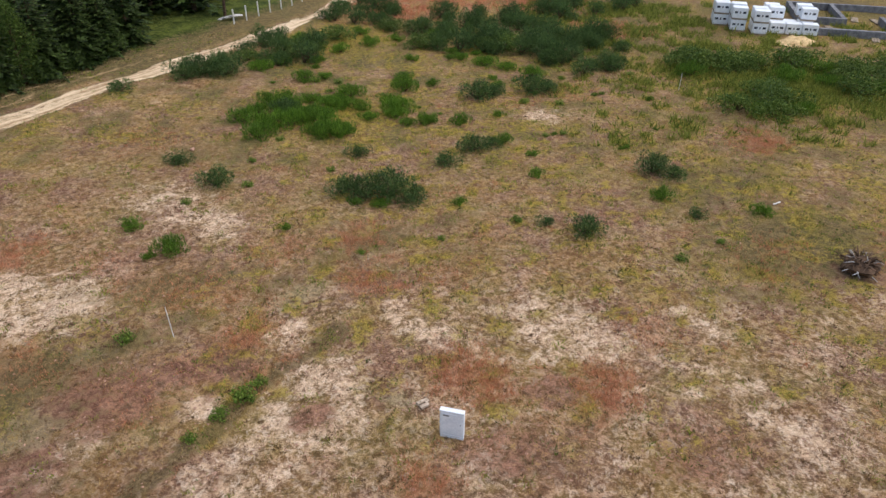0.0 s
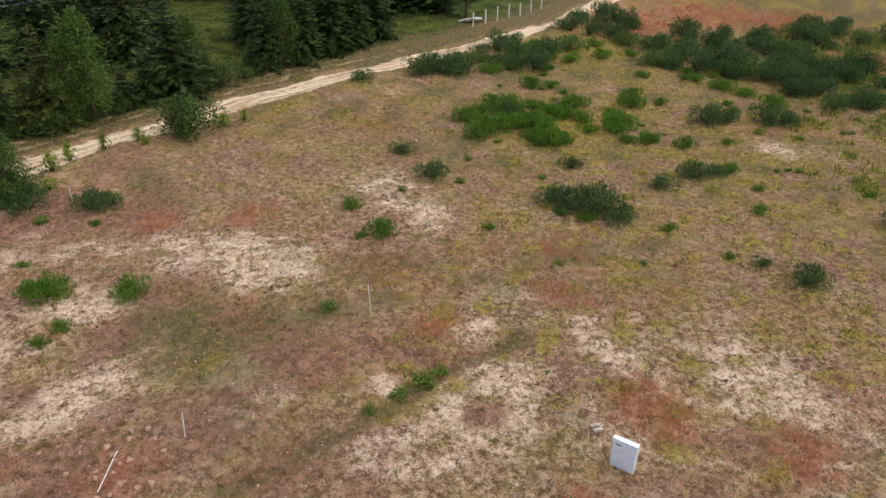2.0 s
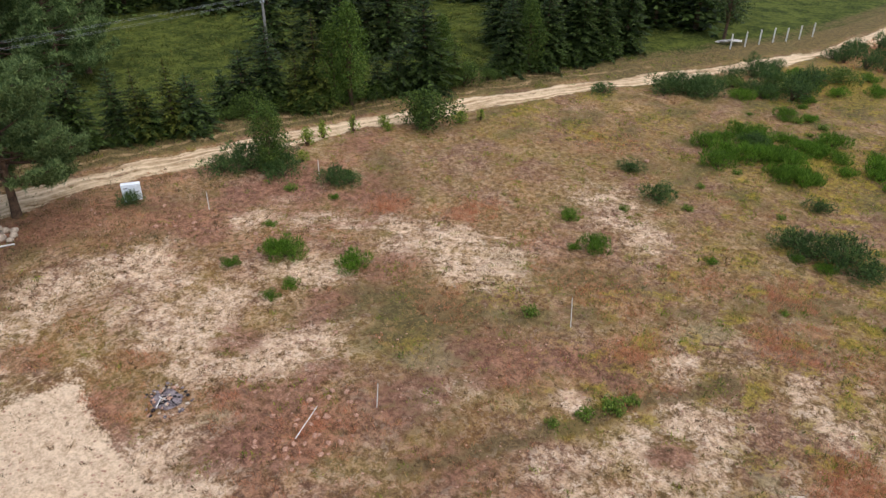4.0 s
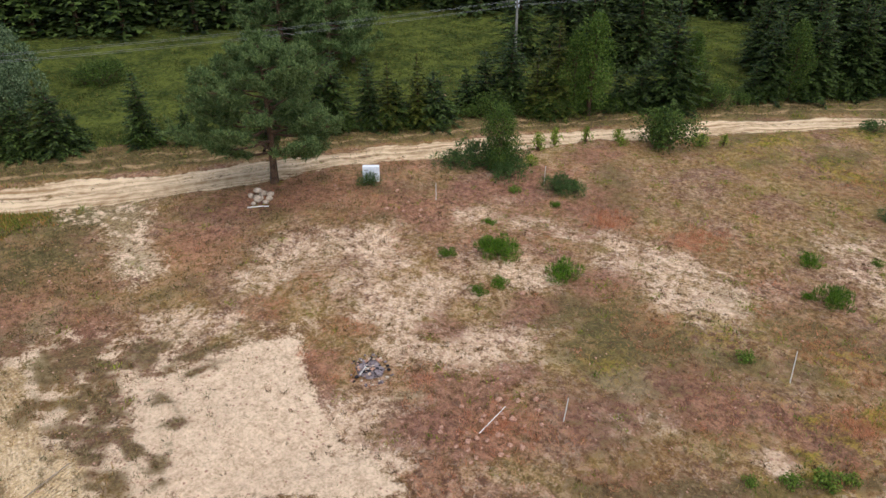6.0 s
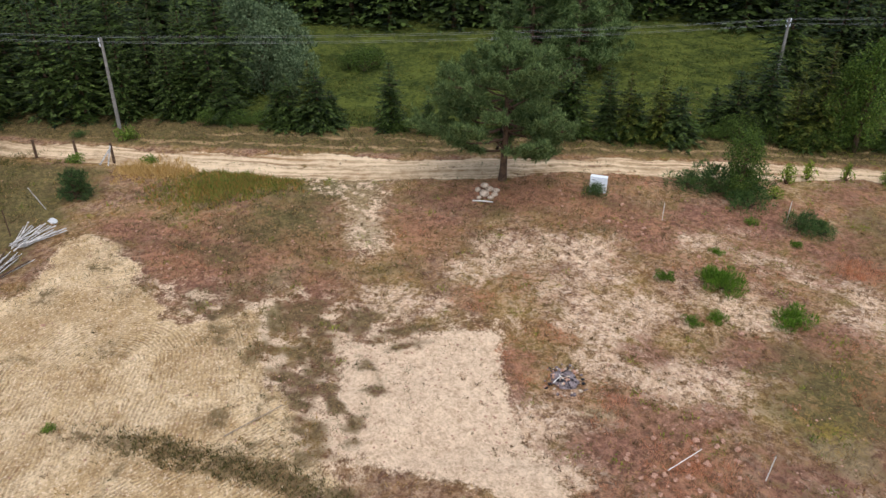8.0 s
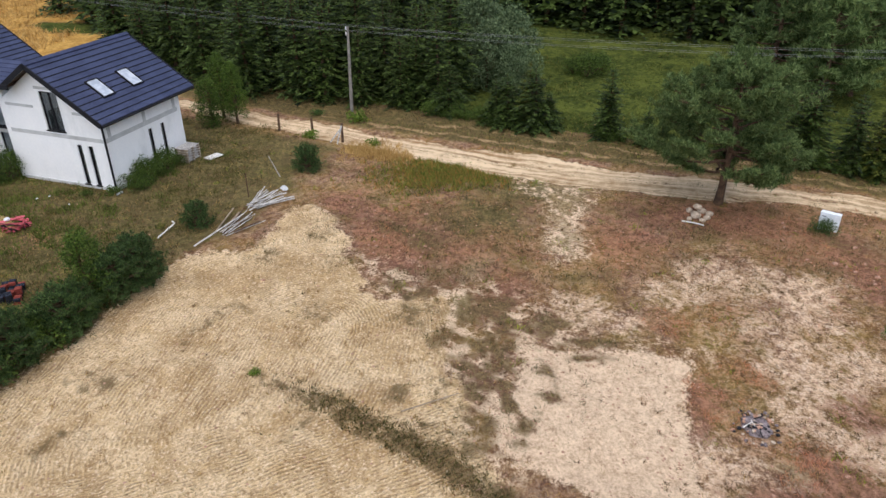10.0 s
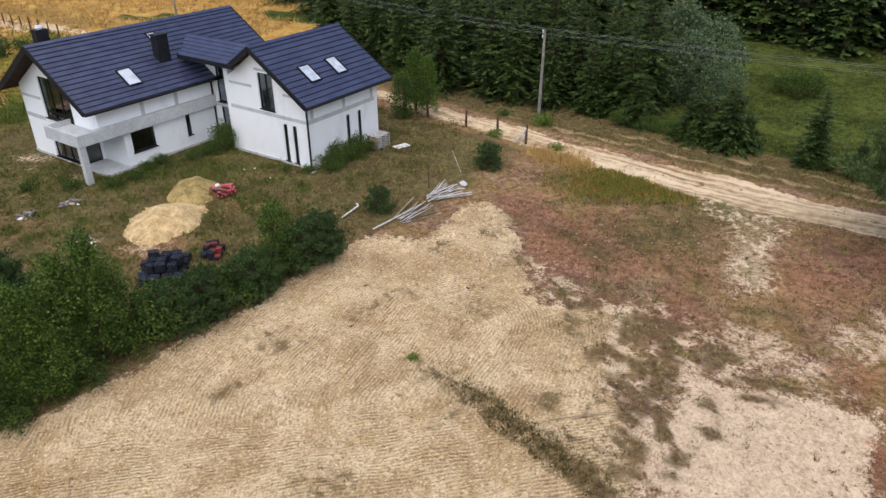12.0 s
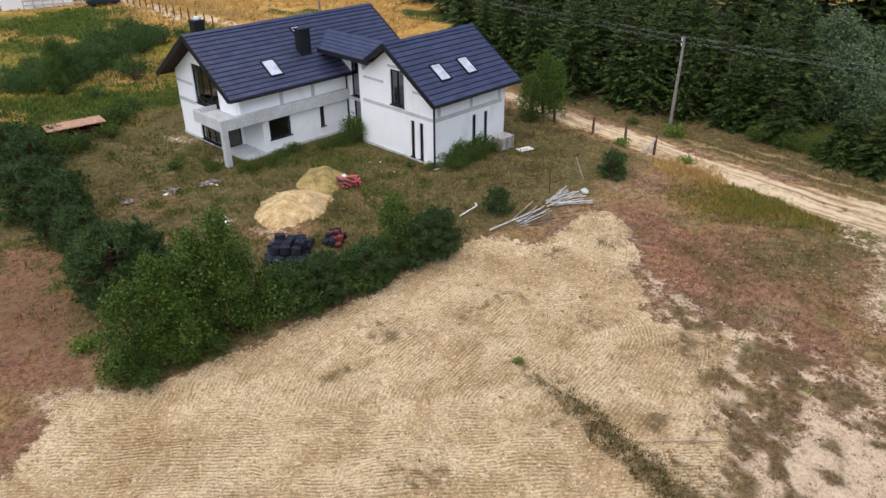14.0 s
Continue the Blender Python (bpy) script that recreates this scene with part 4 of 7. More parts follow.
def bush_meshes(wide, tall, seed, leaves, kind="broom", many=900, lumps=7):
    """A shrub: stems from one root and a crown of leaves or shoots in uneven lumps."""
    global rng
    rng = np.random.default_rng(seed)
    sets, stems = [], []
    for i in range(lumps):
        a = 6.283 * i / lumps + rng.uniform(-.5, .5)
        far = rng.uniform(0.15, 0.8) * wide if i else 0.0
        z = tall * rng.uniform(0.38, 0.72) * (1 - 0.35 * far / wide)
        c = np.array([math.cos(a) * far, math.sin(a) * far, z])
        stems.append(tube([(0, 0, -0.05), c * [0.45, 0.45, 0.55], c], [0.035 * tall + 0.01, 0.02 * tall + 0.006, 0.006], 5))
        k = many // lumps
        ball = scatter_ways(k, 0.15) * rng.uniform(0.35, 1.0, (k, 1)) ** 0.5
        size = np.array([wide * 0.34, wide * 0.34, tall * 0.34]) * rng.uniform(0.7, 1.35)
        p = c + ball * size
        p[:, 2] = np.maximum(p[:, 2], rng.uniform(0.02, 0.18, k) * tall)
        if kind == "broom":  # thin upright shoots
            ways = unit(ball * 0.6 + [0, 0, 0.9] + rng.normal(0, 0.25, (k, 3)))
            length = rng.uniform(0.14, 0.32, k) * (0.5 + 0.4 * tall)
            sets.append(blades(p - ways * (length * 0.4)[:, None], ways, scatter_ways(k), length, length * 0.13))
        elif kind == "pine":  # bristling shoots
            for _ in range(3):
                ways = unit(ball + [0, 0, 0.45] + rng.normal(0, 0.5, (k, 3)))
                length = rng.uniform(0.09, 0.22, k) * (0.6 + 0.3 * tall)
                sets.append(blades(p, ways, scatter_ways(k), length, length * 0.2))
        else:  # broad leaves
            ways = unit(ball * 0.7 + rng.normal(0, 0.6, (k, 3)) - [0, 0, 0.2])
            length = rng.uniform(0.07, 0.15, k) * (0.75 + 0.12 * tall)
            sets.append(blades(p, ways, scatter_ways(k), length, length * 0.85))
    return mesh_of("wood", *joined(stems), M_BARK), mesh_of("foliage", *joined(sets), leaves)


def leaf_tree_meshes(tall, wide, seed, leaves, many=8000, trunk_share=0.18, leaf=1.0):
    """A broad-leaved tree: forked trunk, limbs, and an uneven crown of small leaves in clumps."""
    global rng
    rng = np.random.default_rng(seed)
    limbs, sets = [tube([(0, 0, -.1), (0.1, 0.05, tall * 0.4), (0, 0.1, tall * 0.9)], [0.025 * tall, 0.016 * tall, 0.01], 7)], []
    clumps = 34
    for i in range(clumps):
        q = (i + 0.5) / clumps
        z = tall * (trunk_share + (0.97 - trunk_share) * q)
        r = wide * (math.sin(math.pi * min(1, 0.18 + 0.82 * q)) ** 0.7) * rng.uniform(0.25, 0.95)
        a = i * 2.4 + rng.uniform(-.4, .4)
        c = np.array([math.cos(a) * r, math.sin(a) * r, z])
        limbs.append(tube([(0, 0.05, z * 0.72), c * [0.5, 0.5, 0.93], c], [0.011 * tall * (1 - 0.6 * q), 0.02, 0.006], 4))
        k = many // clumps
        ball = scatter_ways(k, 0.0) * rng.uniform(0.2, 1.0, (k, 1)) ** 0.6
        p = c + ball * np.array([wide * 0.36, wide * 0.36, tall * 0.085 + 0.15 * wide]) * rng.uniform(0.75, 1.2)
        ways = unit(rng.normal(0, 0.8, (k, 3)) + ball * 0.6 - [0, 0, 0.35])
        length = rng.uniform(0.09, 0.18, k) * (0.75 + 0.04 * tall) * leaf
        sets.append(blades(p, ways, scatter_ways(k), length, length * 0.85))
    return mesh_of("trunk", *joined(limbs), M_BARK), mesh_of("crown", *joined(sets), leaves)


def pine_meshes(tall, wide, seed, share=1.0, foot=0.225, each=21, needle=1.0, needles=None):
    """An open-grown pine: bare foot, wide limbs, and needle tufts in layered plates."""
    global rng
    rng = np.random.default_rng(seed)
    wood = [tube([(0, 0, -.15), (0.06, 0, 0.8), (0.0, 0.1, tall * 0.35), (0.12, 0, tall * 0.7), (0, 0, tall * 0.96)],
                 [0.034 * tall, 0.026 * tall, 0.019 * tall, 0.012 * tall, 0.02], 10)]
    tufts = []
    limbs = 46
    for i in range(limbs):
        q = i / (limbs - 1)
        z0 = tall * (foot + (0.925 - foot) * q)
        reach = wide * ((1 - q) ** 0.62 * 0.95 + 0.10) * rng.uniform(0.62, 1.1) * (0.72 if q < 0.07 else 1.0)
        a = i * 2.399 + rng.uniform(-.35, .35)
        out = np.array([math.cos(a), math.sin(a), 0])
        lift = 0.05 + 0.42 * q + rng.uniform(-.08, .12)
        s = np.linspace(0, 1, 6)
        bend = np.stack([-out[1] * 0.12 * reach * np.sin(s * 3 + i), out[0] * 0.12 * reach * np.sin(s * 3 + i), 0 * s], 1)
        line = out * (reach * s)[:, None] + bend + np.stack([0 * s, 0 * s, z0 + reach * (lift * s + 0.10 * s * s - 0.10 * np.sin(s * 3))], 1)
        wood.append(tube(line, np.linspace(0.07 * (1 - 0.6 * q) + 0.015, 0.01, 6), 5))
        for j in range(int((6 + reach * 4.2) * share)):
            f = rng.uniform(0.38, 1.0)
            p = np.array([np.interp(f, s, line[:, c]) for c in range(3)])
            hand = rng.choice([-1, 1])
            twig = unit(out * rng.uniform(0.1, 0.9) + np.array([-out[1], out[0], 0]) * hand * rng.uniform(0.2, 1) + [0, 0, rng.uniform(0.05, 0.5)])
            long = rng.uniform(0.25, 0.85) * (0.45 + 0.2 * reach)
            e = p + twig * long
            wood.append(tube([p, (p + e) / 2 + [0, 0, 0.03], e], [0.018, 0.011, 0.004], 3))
            for g in (0.45, 0.7, 0.9, 1.05):
                tufts.append(p + twig * long * g + rng.normal(0, 0.08, 3))
    centre = np.array(tufts)
    p = np.repeat(centre, each, 0)
    ways = unit(rng.normal(0, 0.7, (len(p), 3)) + [0, 0, 0.6])
    length = rng.uniform(0.14, 0.32, len(p)) * needle
    crown = blades(p, ways, scatter_ways(len(p)), length, length * 0.22)
    return mesh_of("trunk", *joined(wood), M_BARK), mesh_of("crown", *crown, needles or M_PINE)


def plant(name, meshes, x, y, label, category, group="", size=1.0, turn=None, squash=1.0):
    """Stand a plant on the ground; its meshes may serve several plants."""
    turn = rng.uniform(0, 360) if turn is None else turn
    m = pose(x, y, spot_height(x, y) - 0.03, 0, 0, turn) @ Matrix.Diagonal((size, size, size * squash, 1))
    ob = thing(name, m, label, category, group)
    for me in meshes:
        sub(me.name.split(".")[0], me, ob)
    return ob


# ---- the road's far side: young spruces, shrubs and the tall forest ----
SPRUCES = [spruce_meshes(7.2, 2.1, 11, M_NEEDLE), spruce_meshes(5.6, 1.95, 12, M_NEEDLE), spruce_meshes(4.0, 1.75, 13, M_NEEDLE), spruce_meshes(5.0, 1.4, 14, M_NEEDLE)]
TALLS = [spruce_meshes(11.0, 2.6, 21, M_NEEDLE_OLD, 22, step=.31, size=.62), spruce_meshes(12.0, 2.9, 22, M_NEEDLE_OLD, 23, step=.32, size=.64), spruce_meshes(9.5, 2.5, 23, M_NEEDLE_OLD, 20, step=.31, size=.6)]
FARS = [spruce_meshes(11.5, 2.7, 24, M_NEEDLE_OLD, 18, step=.5, size=.75, arms=8, coarse=True), spruce_meshes(13.0, 3.0, 25, M_NEEDLE_OLD, 19, step=.5, size=.8, arms=8, coarse=True)]
LARCHES = [spruce_meshes(6.0, 1.4, 15, M_LARCH), spruce_meshes(4.6, 1.2, 16, M_LARCH)]
BIRCHES = [leaf_tree_meshes(5.2, 1.2, 31, M_BIRCH, 9500, leaf=.8), leaf_tree_meshes(3.6, 1.3, 32, M_BIRCH, 8500, 0.08, leaf=.8)]
WILLOWS = [leaf_tree_meshes(5.5, 2.6, 33, M_WILLOW, 9000, 0.1, 1.5)]
THICKETS = [bush_meshes(1.4, 2.0, 41, M_HEDGE, "leaf", 3400, 16), bush_meshes(1.2, 1.4, 42, M_HEDGE, "leaf", 2600, 14)]

ROW_NORTH = [(-48.4, -3.2, 2, 0.9), (-28.4, 50.6, 0, 0.9), (-27.2, 52.4, 0, 1), (-26.6, 55, 0, 1.05), (-25.2, 57.6, 0, 1), (-28.6, 55.5, 0, 1.1), (-30.6, 52.6, 0, 1.1), (-30.8, 58, 0, 1.2), (-27.8, 60.5, 0, 1.2), (-33, 55, 0, 1.2), (-50.2, -5.6, 1, 0.9), (-31.8, 39.1, 0, 1.07), (-37.4, 29.6, 1, 1.05), (-38.2, 28.3, 2, 1.08), (-38.7, 27.1, 2, 0.78), (-29.5, 46.7, 1, 1.04), (-28.1, 49.3, 1, 1.16)]
ROW_SOUTH = [(-26.6, 52.4, 0, 0.92), (-25.7, 54.4, 1, 0.95), (-29.8, 45.5, 2, 0.65), (-44.1, 7.2, 3, 0.94), (-45.8, 2.8, 2, 1.05), (-46.1, 1, 2, 0.9), (-45.9, 3.7, 2, 0.65), (-43.2, 9.5, 2, 0.57), (-40.4, 17.9, 1, 0.95), (-39.5, 20.1, 3, 0.96), (-37.8, 23.9, 2, 0.95), (-40.7, 16.9, 2, 0.95), (-39, 21.6, 2, 0.78), (-33.6, 35.9, 2, 0.75), (-33, 37.3, 2, 0.9), (-35.6, 31.6, 2, 0.88), (-46.3, 0.2, 2, 0.78)]
for x, y, kind, size in ROW_NORTH + ROW_SOUTH:
    plant("spruce_tree", SPRUCES[kind], x, y, "young dark green spruce beside the dirt road", "tree", "young spruces along the road", size)
for x, y, kind, size in ((-35.1, 31.8, 0, 1.07), (-36.1, 30.8, 1, 0.98), (-39, 21.2, 1, 0.96), (-31.1, 41.6, 1, 0.72), (-46.3, 2.3, 1, 0.98), (-38.2, 22.9, 1, 1.04)):
    plant("larch_tree", LARCHES[kind], x, y, "yellow-green young larch among the roadside spruces", "tree", "young larches along the road", size)
for x, y, kind, size in ((-33.9, 33.7, 0, 1.27), (-34.6, 32.7, 0, 1.04), (-28.6, 47.8, 0, 1.04), (-31.5, 40.6, 0, 0.96)):
    plant("birch_tree", BIRCHES[kind], x, y, "slender birch with light green leaves among spruces", "tree", "birches along the road", size)
hedge = np.random.default_rng(3)
for i in range(76):
    q = i / 75
    y = -4 + 60 * q + hedge.uniform(-.4, .4)
    d_line = np.interp(y, [-4, 3, 12, 18, 27, 39, 50, 58], [-47.6, -45.2, -42.8, -40.2, -37.2, -31.8, -27.8, -24.6])
    if 3.6 < y < 6.0 or 8.6 < y < 10.4:
        continue
    plant("shrub", THICKETS[i % 2], d_line + hedge.uniform(-.7, .5), y, "dense green roadside shrub under the spruces", "shrub", "roadside shrubs", hedge.uniform(.45, 1.0) * (0.7 if y < 13 else 1.0))

woods = np.random.default_rng(5)


def forest(spots, low, high, label, group, kinds):
    for x, y in spots:
        plant("tall_spruce", kinds[woods.integers(len(kinds))], x, y, label, "tree", group, woods.uniform(low, high))


def filled(poly, gap, limit):
    """Random places in a polygon, no two closer than gap."""
    xs, ys = [p[0] for p in poly], [p[1] for p in poly]
    got = []
    for _ in range(limit * 30):
        x, y = woods.uniform(min(xs), max(xs)), woods.uniform(min(ys), max(ys))
        if inside(np.array([x]), np.array([y]), poly, 0.01)[0] > 0.5 and all((x - a) ** 2 + (y - b) ** 2 > gap * gap for a, b in got):
            got.append((x, y))
            if len(got) >= limit:
                break
    return got


forest(filled([(-52.6, -20), (-49.8, -8), (-49.0, -3.5), (-52, -1.5), (-60, -4), (-66, -36), (-58, -30)], 2.2, 70), .62, .86, "dense dark spruce at the forest edge", "forest edge by the road", TALLS)
forest(filled([(-60, -4), (-68, -6), (-84, -12), (-100, -40), (-84, -52), (-66, -36)], 3.4, 52), .85, 1.1, "tall dark forest spruce", "forest behind the road", FARS)
forest(filled([(-48, 38.5), (-44, 40), (-39.5, 44.5), (-42, 50), (-49, 47)], 2.3, 14), .75, 1.0, "dense dark spruce behind the roadside row", "spruces behind the row", TALLS)
forest(filled([(-84, -6), (-74.5, 11), (-71.5, 22), (-73.5, 32), (-69.5, 42), (-64.5, 47), (-58, 53), (-51, 66), (-44, 68), (-38, 69), (-36, 78), (-42, 92), (-64, 80), (-84, 52), (-90, 20), (-96, -12)], 2.9, 135),
       .95, 1.3, "tall dark forest spruce behind the meadow", "forest behind the meadow", FARS)
forest(filled([(-37, 65), (-29, 66.5), (-23, 67), (-21.6, 71), (-24, 80), (-36, 80)], 2.8, 30), .8, 1.1, "tall dark spruce north of the meadow", "spruces north of the meadow", FARS)
forest(filled([(-36, 50), (-30, 51), (-27, 58), (-28.5, 65), (-37, 60)], 2.0, 16), .6, .8, "dense dark spruce behind the roadside row", "spruces behind the row", TALLS)
LOOSE = pine_meshes(8.6, 3.4, 51, 0.8, 0.12, 11, 1.7)
for x, y, s in ((-52.6, 23.4, .95), (-56.0, 20.8, 1.05), (-54.6, 26.4, .9), (-58.5, 24.2, 1.15)):
    plant("pine_tree", LOOSE, x, y, "pine in the meadow behind the road", "tree", "pines in the meadow", s)
for x, y, s in ((-57.0, 1.2, 1.25), (-55.0, -0.6, 1.1), (-59.5, -1.6, 1.4), (-53.4, 1.6, .8)):
    plant("willow_tree", WILLOWS[0], x, y, "grey-green willow at the meadow's edge", "tree", "willows at the meadow", .8 * s)

for x, y, s in ((-58.8, 7.5, 1.1), (-60.2, 8.6, .9), (-59.6, 6.4, .8)):
    plant("shrub", THICKETS[0], x, y, "rounded green bush in the meadow", "shrub", "bushes in the meadow", s)
# ---- the lone pine ----
plant("lone_pine", pine_meshes(7.7, 4.6, 61, 1.9), -34.7, 11.7, "spreading lone pine with a bare trunk beside the track", "tree", turn=20)

# ---- shrubs of the heath ----
BROOMS = [bush_meshes(0.85, 0.75, 71, M_BROOM, "broom", 2300, 12), bush_meshes(0.75, 0.6, 72, M_BROOM, "broom", 1700, 10)]
LOWPINES = [bush_meshes(0.95, 0.9, 73, M_JUNIPER, "pine", 1250, 14), bush_meshes(0.85, 0.7, 74, M_JUNIPER, "pine", 950, 11)]
FARPINES = [bush_meshes(0.95, 0.85, 78, M_JUNIPER, "pine", 700, 12), bush_meshes(0.85, 0.75, 79, M_JUNIPER, "pine", 620, 10)]
BRAMBLES = [bush_meshes(1.4, 0.9, 82, M_SCRUB, "leaf", 2400, 16)]
WEEDS = [bush_meshes(0.48, 0.45, 75, M_WEED, "leaf", 430, 9)]
heath = [  # x, y, kind (0-1 broom, 2-3 young pine, 4 weed), size
    (-12.3, 25.4, 1, .5), (-3.0, 30.2, 0, .6), (-4.2, 30.4, 1, .6), (-11.4, 32.6, 2, 1.0), (-13.9, 28.0, 1, .85), (-11.5, 25.9, 0, 1.05), (-3.9, 31.2, 2, 1.25), (-2.6, 31.5, 2, 1.45), (-1.6, 31.0, 3, 1.2), (-4.9, 31.6, 3, 1.0)]
heath += [
    (0.2, 35.4, 3, .95), (1.6, 37.0, 2, 1.0),
    (2.6, 37.6, 3, .8), (6.4, 27.9, 2, .95), (11.0, 34.5, 2, 1.1), (11.9, 34.0, 3, .9), (4.8, 33.8, 1, .7), (4.7, 28.9, 3, .55), (10.7, 31.6, 0, .8), (11.9, 29.7, 3, .6), (15, 30, 0, .7), (0.8, 30.5, 1, .55)]
heath_far = [
    (-10.6, 38.6, 0, 1.3), (-9.2, 40.4, 0, 1.4), (-8.0, 41.4, 0, 1.3), (-7.0, 39.0, 0, 1.1), (-5.8, 39.2, 1, 1.1), (-6.4, 43.6, 0, 1.1), (-4.6, 41.5, 1, 1.0), (-3.0, 42.0, 0, 1.0), (-9.8, 42.6, 2, 1.0), (2.2, 45.6, 2, 1.3),
    (3.2, 46.2, 3, 1.2), (5.8, 47.0, 2, 1.3), (6.8, 47.4, 3, 1.2), (-21.6, 46.4, 3, 1.1), (-4.7, 36.4, 3, .9), (-14.1, 35.2, 3, .9), (-9.8, 49.0, 0, 1.0), (-0.9, 41.2, 1, .9), (3.4, 38.2, 1, .9), (-2.9, 49.8, 0, .9)]
heath_road = [
    (-30.8, 22.4, 2, 1.6), (-29.9, 23.4, 2, 1.5), (-31.6, 21.2, 3, 1.4), (-28.6, 22.8, 3, 1.4), (-25.6, 23.8, 2, 1.0), (-25.0, 24.2, 3, 1.0), (-21.8, 17.2, 0, 1.2), (-22.4, 17.0, 1, 1.1), (-19.0, 18.4, 0, 1.05), (-23.2, 15.2, 1, .7),
    (-20, 15.8, 1, .65), (-20.0, 14.7, 1, .6), (-24.6, 18.6, 1, .5), (-24.4, 22.6, 1, .5), (-31.55, 15.75, 2, .75)]
for x, y, kind, size in heath + heath_far + heath_road:
    meshes = (BROOMS + LOWPINES + WEEDS)[kind]
    label = ("bright green broom shrub on the dry heath", "blue-green young pine shrub on the dry heath", "small leafy weed on the dry heath")[min(kind // 2, 2)]
    plant(("broom_shrub", "young_pine", "weed")[min(kind // 2, 2)], meshes, x, y, label, "shrub", ("broom shrubs", "young pines on the heath", "weeds")[min(kind // 2, 2)], size)
BROOM_FIELD = [(-12.2, 41.2), (-11.6, 42.7), (-11.1, 44.2), (-10.0, 42.2), (-9.6, 43.7), (-8.8, 44.8), (-10.6, 40.3), (-7.5, 39.5), (-6.4, 39.1), (-5.7, 39.8), (-8.6, 41.3), (-6.9, 45.1), (-6.2, 45.9), (-5.2, 43.3), (-2.9, 42.9), (-1.1, 41.5), (-2.7, 47.2), (-3.5, 44.4), (-7.4, 43.8), (-10.2, 45.3)]
BROOM_FIELD += [(-10.0, 43.5), (-9.0, 42.7), (-8.1, 42.3), (-10.5, 43.1), (-7.2, 41.0), (-9.0, 41.6)]
for i, (x, y) in enumerate(BROOM_FIELD):
    plant("broom_shrub", BROOMS[i % 2], x, y, "bright green broom shrub on the dry heath", "shrub", "broom shrubs", woods.uniform(.9, 1.4))
for cx, cy, rx, ry, turn, many in ((3, 62, 7.3, 5.8, 80, 46), (10.6, 55.6, 5.8, 3.8, 72, 34), (-7.7, 68, 4.9, 3.6, 100, 16), (-12.6, 55.6, 6.1, 3.2, 105, 14), (11.6, 71.7, 5, 3.2, 74, 16), (17.8, 72.7, 3.1, 1.6, 72, 6)):  # the thicket beyond
    for i in range(many):
        a, r = woods.uniform(0, 6.28), math.sqrt(woods.uniform(0, 1))
        u, w, c, d = rx * r * math.cos(a), ry * r * math.sin(a), math.cos(radians(turn)), math.sin(radians(turn))
        plant("young_pine", FARPINES[i % 2], cx + u * c - w * d, cy + u * d + w * c, "blue-green young pine in the thicket on the heath", "shrub", "young pines on the heath", woods.uniform(.9, 1.7), squash=1.2)
for x, y in ((-17.4, 50.6), (-16.2, 51.6), (-18.2, 49.6), (-15.6, 50.4)):
    plant("young_pine", LOWPINES[0], x, y, "blue-green young pine beside the track", "shrub", "young pines on the heath", 1.5)
for i in range(34):  # overgrown bank before the building site
    x, y = woods.uniform(17, 36), woods.uniform(42.5, 54)
    plant("bramble", (BRAMBLES + BROOMS[:1] + BRAMBLES)[i % 3], x, y, "green bramble thicket on the overgrown bank", "shrub", "thickets on the bank", woods.uniform(1.0, 1.7))
for i in range(16):  # loose brooms before the thicket
    plant("broom_shrub", BROOMS[i % 2], woods.uniform(-10, 5), woods.uniform(39, 56), "bright green broom shrub on the dry heath", "shrub", "broom shrubs", woods.uniform(.5, 1.1))
BIGBUSH = bush_meshes(1.7, 2.2, 77, M_HEDGE, "leaf", 6000, 16)
plant("birch_bush", BIGBUSH, -27.0, 33.3, "round dark green bush beside the track", "shrub", "birch bushes", 1.25)
SPRIGS = [bush_meshes(0.42, 1.05, 84, M_SPRIG, "leaf", 420, 9), bush_meshes(0.5, 0.8, 85, M_SPRIG, "leaf", 380, 9)]
for i, (x, y, s) in enumerate(((-30.2, 30.0, 1.1), (-29.4, 32.0, 1.1), (-31.0, 28.2, 1.2), (-26.0, 35.4, 1.2), (-30.6, 26.6, 1.3), (-28.9, 24.6, 1.0), (-25.2, 36.6, .8), (-28.4, 31.2, .9))):
    plant("sapling", SPRIGS[i % 2], x, y, "thin yellow-green sapling beside the track", "shrub", "saplings beside the track", s)
plant("weed", WEEDS[0], -26.9, 21.9, "small leafy weed on the dry heath", "shrub", "weeds", .9)
SCRUB = [(-13.4, 51.4, 1.2, 1), (-12.4, 53.2, 1.3, 2), (-11.2, 55.4, 1.4, 0), (-10.4, 57.4, 1.3, 1), (-9.6, 53.6, .9, 2), (-8.2, 56.2, 1.0, 1), (-9.0, 60.0, 1.3, 0), (-7.2, 61.4, 1.2, 2),
         (-6.0, 58.0, 1.1, 1), (-4.6, 63.0, 1.2, 0), (-4.0, 59.4, 1.0, 2), (-11.8, 58.8, 1.2, 1), (-1.8, 57.6, 1.3, 0), (-0.4, 60.2, 1.4, 1), (1.2, 54.4, 1.1, 2), (3.0, 53.0, 1.2, 1),
         (-2.6, 54.2, .9, 2), (4.6, 57.4, 1.5, 0), (6.2, 50.4, 1.1, 1), (-14.8, 53.8, .9, 0)]
for x, y, s, k in SCRUB:  # soft green scrub before the thicket
    plant("bramble", (BRAMBLES + BROOMS)[k], x, y, "soft green scrub spreading over the heath", "shrub", "scrub on the heath", s)
for i in range(46):  # small weeds all over the northern heath
    x, y = woods.uniform(-13, 14), 22 + 30 * woods.uniform(0, 1) ** .6
    plant("weed", (WEEDS + BROOMS[1:] + WEEDS)[i % 3], x, y, "small leafy weed on the dry heath", "shrub", "weeds", woods.uniform(.35, .95) * (.6 if i % 3 == 1 else 1))
